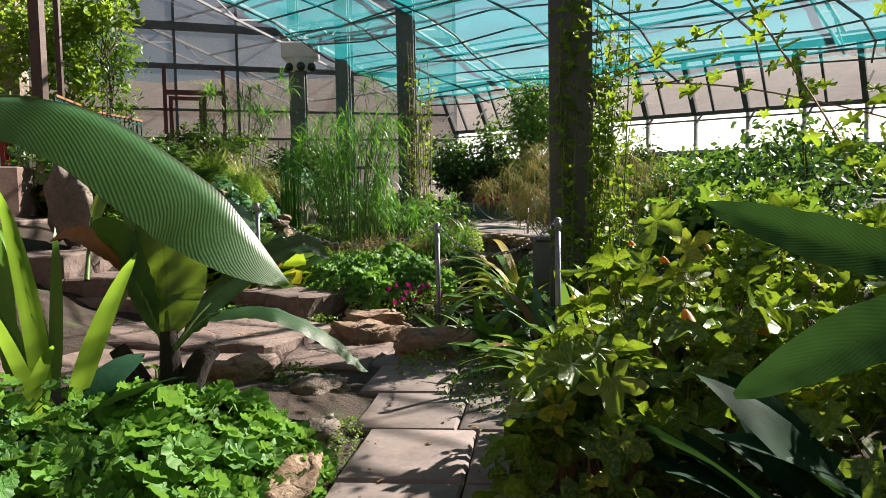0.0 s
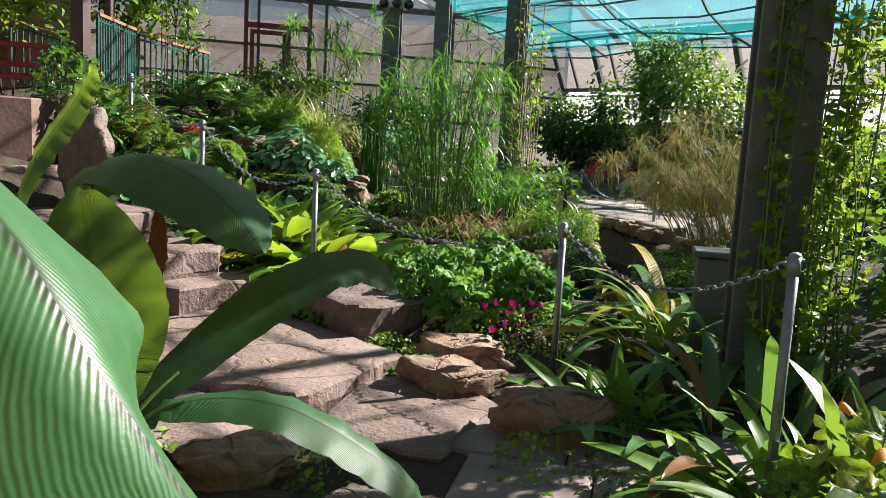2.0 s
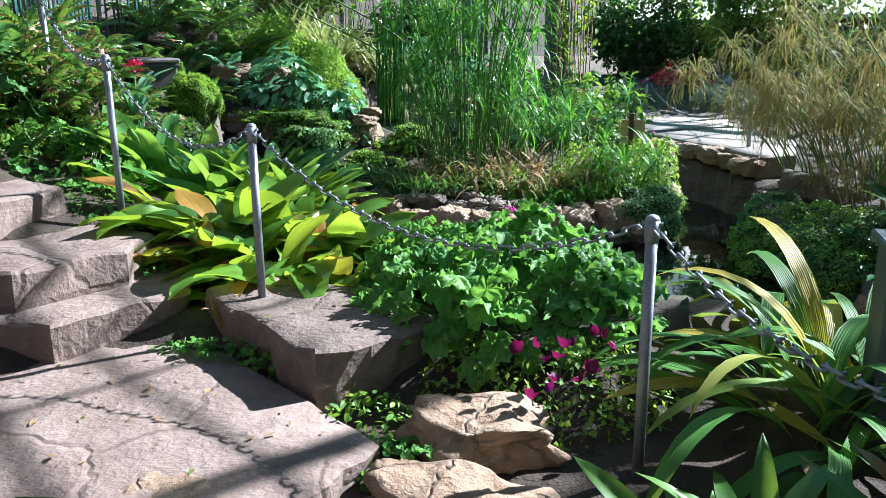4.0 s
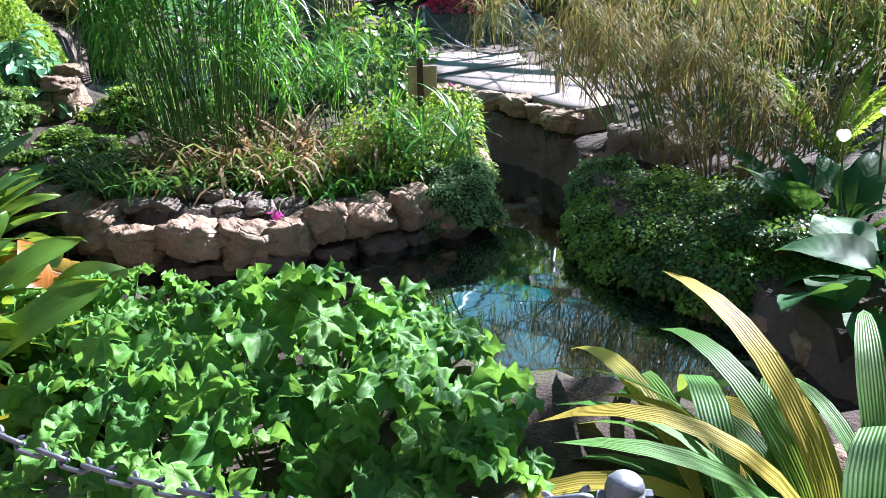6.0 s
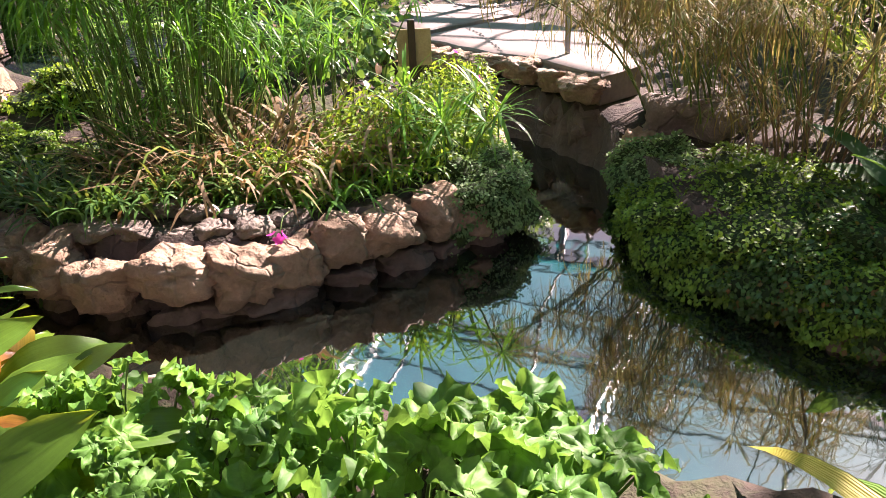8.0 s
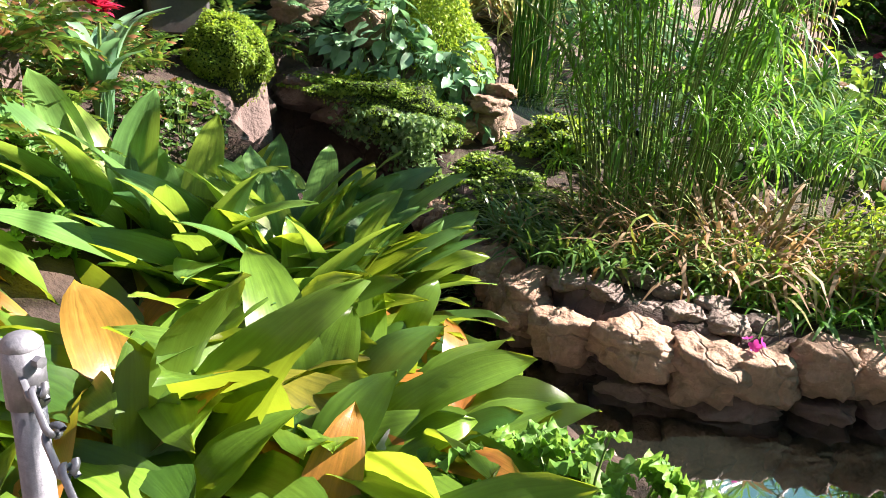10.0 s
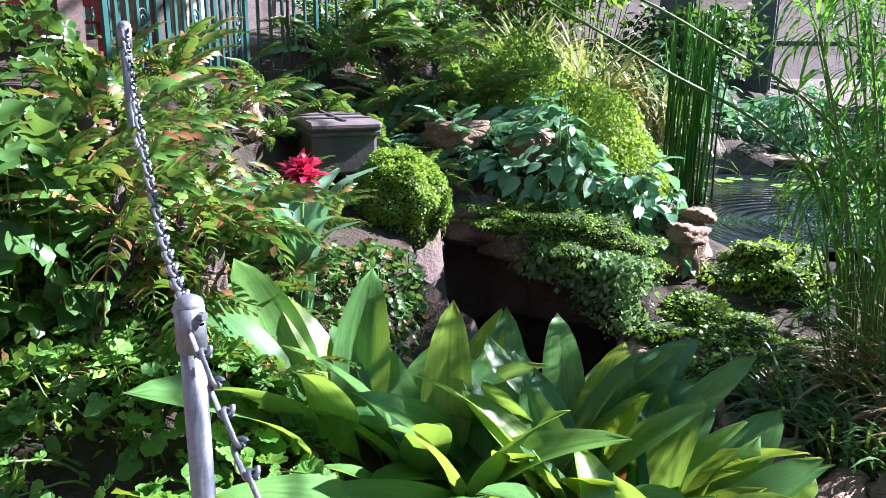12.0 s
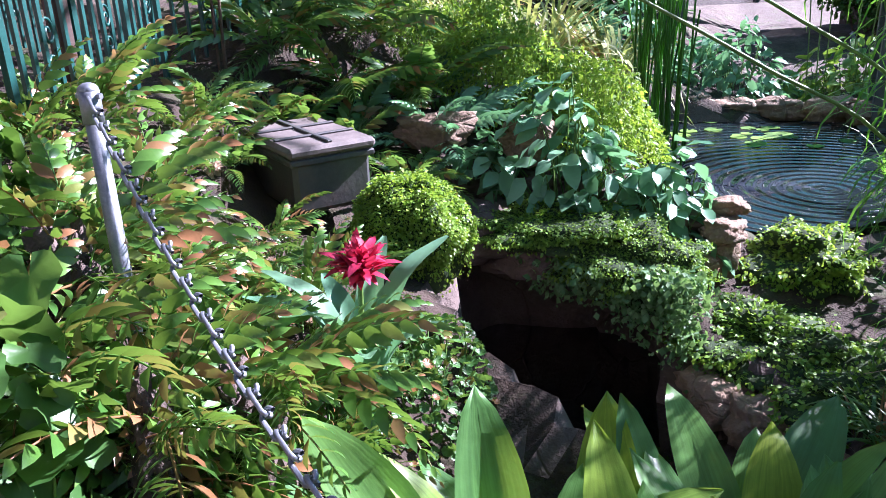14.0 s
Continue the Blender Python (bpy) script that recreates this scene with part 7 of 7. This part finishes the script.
# ---- far beds ----
fb = canopy("begonia", (-1.0, 22.2), "bed of crimson begonias", "begonia", L_RED, ROUND, 420, (0.9, 0.7), 0.03, 0.3, (0.06, 0.13), 180, 0, flat=3)
canopy("dusty_miller", (-0.25, 20.6), "silver-grey dusty miller border", "dusty miller", L_SILVER, MAPLE, 600, (0.7, 0.8), 0.03, 0.4, (0.07, 0.15), 181, 0, flat=3)
for i, (c, rad, n, m, sz, text) in enumerate((
        ((0.35, 22.2), (1.5, 1.1, 1.85), 9000, L_BUSH, (0.11, 0.22), "tall airy green shrub by the far path"),
        ((-2.6, 23.6), (0.9, 0.8, 1.0), 2600, L_DARKSHADEBUSH, (0.08, 0.17), "dark green shrub at the end of the path"),
        ((-1.3, 23.9), (1.0, 0.7, 1.1), 2600, L_DARKSHADEBUSH, (0.08, 0.17), "dark glossy shrub below the glazing"),
        ((2.2, 20.6), (1.3, 1.0, 1.0), 2600, L_DARKSHADEBUSH, (0.08, 0.16), "dark shrub along the stone wall"),
        ((3.6, 18.2), (1.4, 1.2, 0.7), 2600, L_BUSH, (0.08, 0.17), "sunlit shrub along the side bed"),
        ((2.6, 15.6), (1.2, 1.2, 0.7), 2600, L_BUSH, (0.07, 0.15), "leafy shrub on the pond bank"),
        ((5.2, 15.8), (1.4, 1.4, 0.65), 2200, L_BUSH, (0.09, 0.18), "leafy shrub before the white panels"),
        # this shrub's shade is put into its dark leaf colour
        ((3.2, 11.5), (1.2, 1.5, 0.8), 2200, L_DARKSHADEBUSH, (0.08, 0.17), "shaded shrub beside the pond"),
        ((2.2, 8.6), (1.1, 1.1, 0.5), 2000, L_BUSH, (0.08, 0.16), "yellow-green shrub beside the column"),
        ((3.4, 6.2), (1.2, 1.4, 0.5), 1800, L_VINE, (0.09, 0.18), "sunlit yellow-green shrub beside the path"),
        ((-8.2, 19.0), (1.2, 0.9, 0.7), 2000, L_BUSH, (0.08, 0.16), "green shrub below the far wall"),
        ((-6.3, 20.6), (1.0, 0.8, 0.6), 1800, L_DARKSHADEBUSH, (0.08, 0.16), "dark shrub behind the ribbon grass"),
        ((-10.2, 18.6), (1.0, 0.8, 0.5), 2000, L_DARKSHADEBUSH, (0.08, 0.16), "shrub below the upper railing"),
        ((-8.3, 16.4), (0.7, 0.9, 0.35), 1200, L_FERN, (0.08, 0.18), "bushy dark ferns on the upper slope"))):
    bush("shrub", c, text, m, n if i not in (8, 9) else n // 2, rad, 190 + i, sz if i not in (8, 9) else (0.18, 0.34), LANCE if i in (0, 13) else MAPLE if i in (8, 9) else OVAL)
for i, (c, z, rad, n, m) in enumerate((((-9.0, 13.6), 4.2, (1.0, 0.8, 1.2), 1500, L_VINE), ((-8.4, 14.6), 3.9, (0.8, 0.7, 0.9), 1100, L_BUSH), ((-10.6, 13.5), 4.3, (1.3, 0.6, 1.3), 1500, L_VINE), ((-12.6, 14.4), 4.0, (1.2, 0.7, 1.5), 1500, L_BUSH), ((-7.9, 13.6), 4.9, (0.8, 0.7, 0.6), 700, L_VINE))):
    bush("climber", c, "sunlit climbing plant over the timber pergola", m, n, rad, 220 + i, (0.10, 0.22), MAPLE[:2] + OVAL if i != 1 else LANCE, z=z, trunks=2, category="climber")
umbel_plant("papyrus", (-7.6, 19.8), "green papyrus fan before the glass wall", 26, (1.2, 2.4), 0.5, 230, rays=24, ray=(0.35, 0.6), width=0.03, lean=0.5)
umbel_plant("papyrus", (-3.55, 19.0), "slender palm-like tufts above the papyrus", 5, (3.0, 4.0), 0.35, 231, rays=26, ray=(0.4, 0.7), width=0.03, lean=0.12)
r = np.random.default_rng(240)
for cx, cy, zz, h in ((-2.95, 18.15, 0.7, 4.4),):
    cr = thing("creeper", "dry and green creeper climbing the column behind the papyrus", "climber", at=(cx, cy, zz))
    paths = []
    for i in range(14):
        x = cx + r.uniform(-0.3, 0.4)
        paths.append(spline([(x, cy, zz), (x + r.normal(0, 0.06), cy, zz + h * 0.4), (x + r.normal(0, 0.08), cy, zz + h * r.uniform(0.5, 1))], 12))
    arr_part("vine", tubes(paths, 0.012, 4, 0.6), DRYSTEM, cr)
    p = np.concatenate(paths)
    p = np.repeat(p, 3, 0) + r.normal(0, 0.1, (len(p) * 3, 3))
    arr_part("foliage", strew(OVAL, p, r.uniform(0, 6.28, len(p)), r.normal(-0.4, 0.6, len(p)), r.normal(0, 0.5, len(p)), r.uniform(0.06, 0.15, len(p))), L_VINE, cr, kind="stuff")

# ---- lamp box and fittings high on the slim columns ----
lamp = thing("lamp_cluster", "white casing with three round dark lamps under the truss", "lamp", at=(-6.6, 21.6, 4.9))
lamp.rotation_euler = (0, 0, radians(10))
part("casing", box(bmesh.new(), (-0.5, -0.3, 0.25), (0.5, 0.3, 0.72), bevel=0.05), WHITEBOX, lamp)
bm = bmesh.new()
bmesh.ops.create_cone(bm, cap_ends=True, segments=20, radius1=0.3, radius2=0.42, depth=0.3, matrix=Matrix.Translation((0, 0, 0.1)))
part("housing", bm, WHITEBOX, lamp, smooth=False)
for x, y in ((-0.28, -0.25), (0.05, -0.38), (0.32, -0.2)):
    bm = bmesh.new()
    bmesh.ops.create_uvsphere(bm, u_segments=14, v_segments=8, radius=0.12, matrix=Matrix.Translation((x, y, 0.02)))
    part("lens", bm, BLACKGLOSS, lamp, "round dark lens", smooth=True)
bm = bmesh.new()
for k in range(7):
    bar(bm, (-6.6 + k * 0.5, 21.6 - k * 0.25, 5.65 + (k % 2) * 0.45), (-6.1 + k * 0.5, 21.35 - k * 0.25, 5.65 + ((k + 1) % 2) * 0.45), 0.05)
for z in (5.65, 6.1):
    bar(bm, (-7.2, 21.9, z), (-2.6, 19.6, z), 0.07)
tr = part("truss", bm, LIGHTMETAL)
tagged(tr, "pale steel lattice truss between the columns", "truss", kind="structure")

# ---- distance beyond the glass ----
HILL = solid("far_hillside", (0.10, 0.075, 0.06), (0.20, 0.15, 0.12), 1.0, 0.6, 0.5, dirt=(0.07, 0.08, 0.04))
v = []
na, nz = 60, 10
for j in range(nz + 1):
    for i in range(na + 1):
        a = radians(-60 + 200 * i / na)
        d = 58 + 8 * j
        h = -0.5 + (21 + 5 * noise.noise(Vector((a * 3, 0, 0))) + 2.5 * noise.noise(Vector((a * 14, j, 0)))) * smooth01(j / nz)
        v.append((d * math.cos(a), 8 + d * math.sin(a), h))
v = np.array(v)
tagged(new("backdrop", tri_mesh("backdrop", v, grid_tris(nz + 1, na + 1), v[:, :2] * 0.01, HILL)), "brown wooded hillside beyond the greenhouse glass", "hillside", kind="structure")

# ---- weeds, litter and small growth ----
for i, (c, rad, n, text) in enumerate((((-3.1, 8.5), (0.75, 0.12), 380, "small weeds along the foot of the sandstone block"), ((-2.3, 8.15), (0.25, 0.25), 260, "weeds at the corner of the sandstone block"), ((-4.3, 9.05), (0.35, 0.35), 260, "weeds between the stone steps"), ((-1.0, 6.6), (0.25, 0.6), 320, "weeds along the paving edge"),
                                      ((-2.05, 7.85), (0.3, 0.2), 200, "weeds between path slabs"), ((-0.75, 7.2), (0.4, 0.4), 420, "low green weeds at the path bend"), ((-5.0, 9.75), (0.6, 0.3), 420, "low ivy beside the chain post"), ((-1.9, 5.9), (0.3, 0.25), 200, "weeds beside the banana plant"))):
    canopy("weeds", c, text, "weeds", L_MOSS if i % 2 else L_GERAN, OVAL if i % 2 else ROUND, n, rad, 0.0, 0.13, (0.02, 0.06), 300 + i, 0, flat=3)
r = np.random.default_rng(310)
for c, rad, n, z in (((-3.3, 7.7), (0.9, 0.6), 60, 0.14), ((-3.0, 8.75), (0.5, 0.25), 22, 0.375), ((-0.8, 4.5), (0.5, 2.2), 70, 0.025), ((-1.7, 6.9), (0.35, 0.5), 30, 0.055)):
    lit = thing("leaf_litter", "scattered dry leaf bits on the path stones", "leaf litter", kind="stuff", at=(*c, z))
    p = np.column_stack([c[0] + r.uniform(-1, 1, n) * rad[0], c[1] + r.uniform(-1, 1, n) * rad[1], np.full(n, z)])
    arr_part("bits", strew(OVAL + LANCE, p, r.uniform(0, 6.28, n), r.normal(0.1, 0.12, n), r.normal(0, 0.2, n), r.uniform(0.015, 0.06, n)), L_LITTER, lit, kind="stuff")
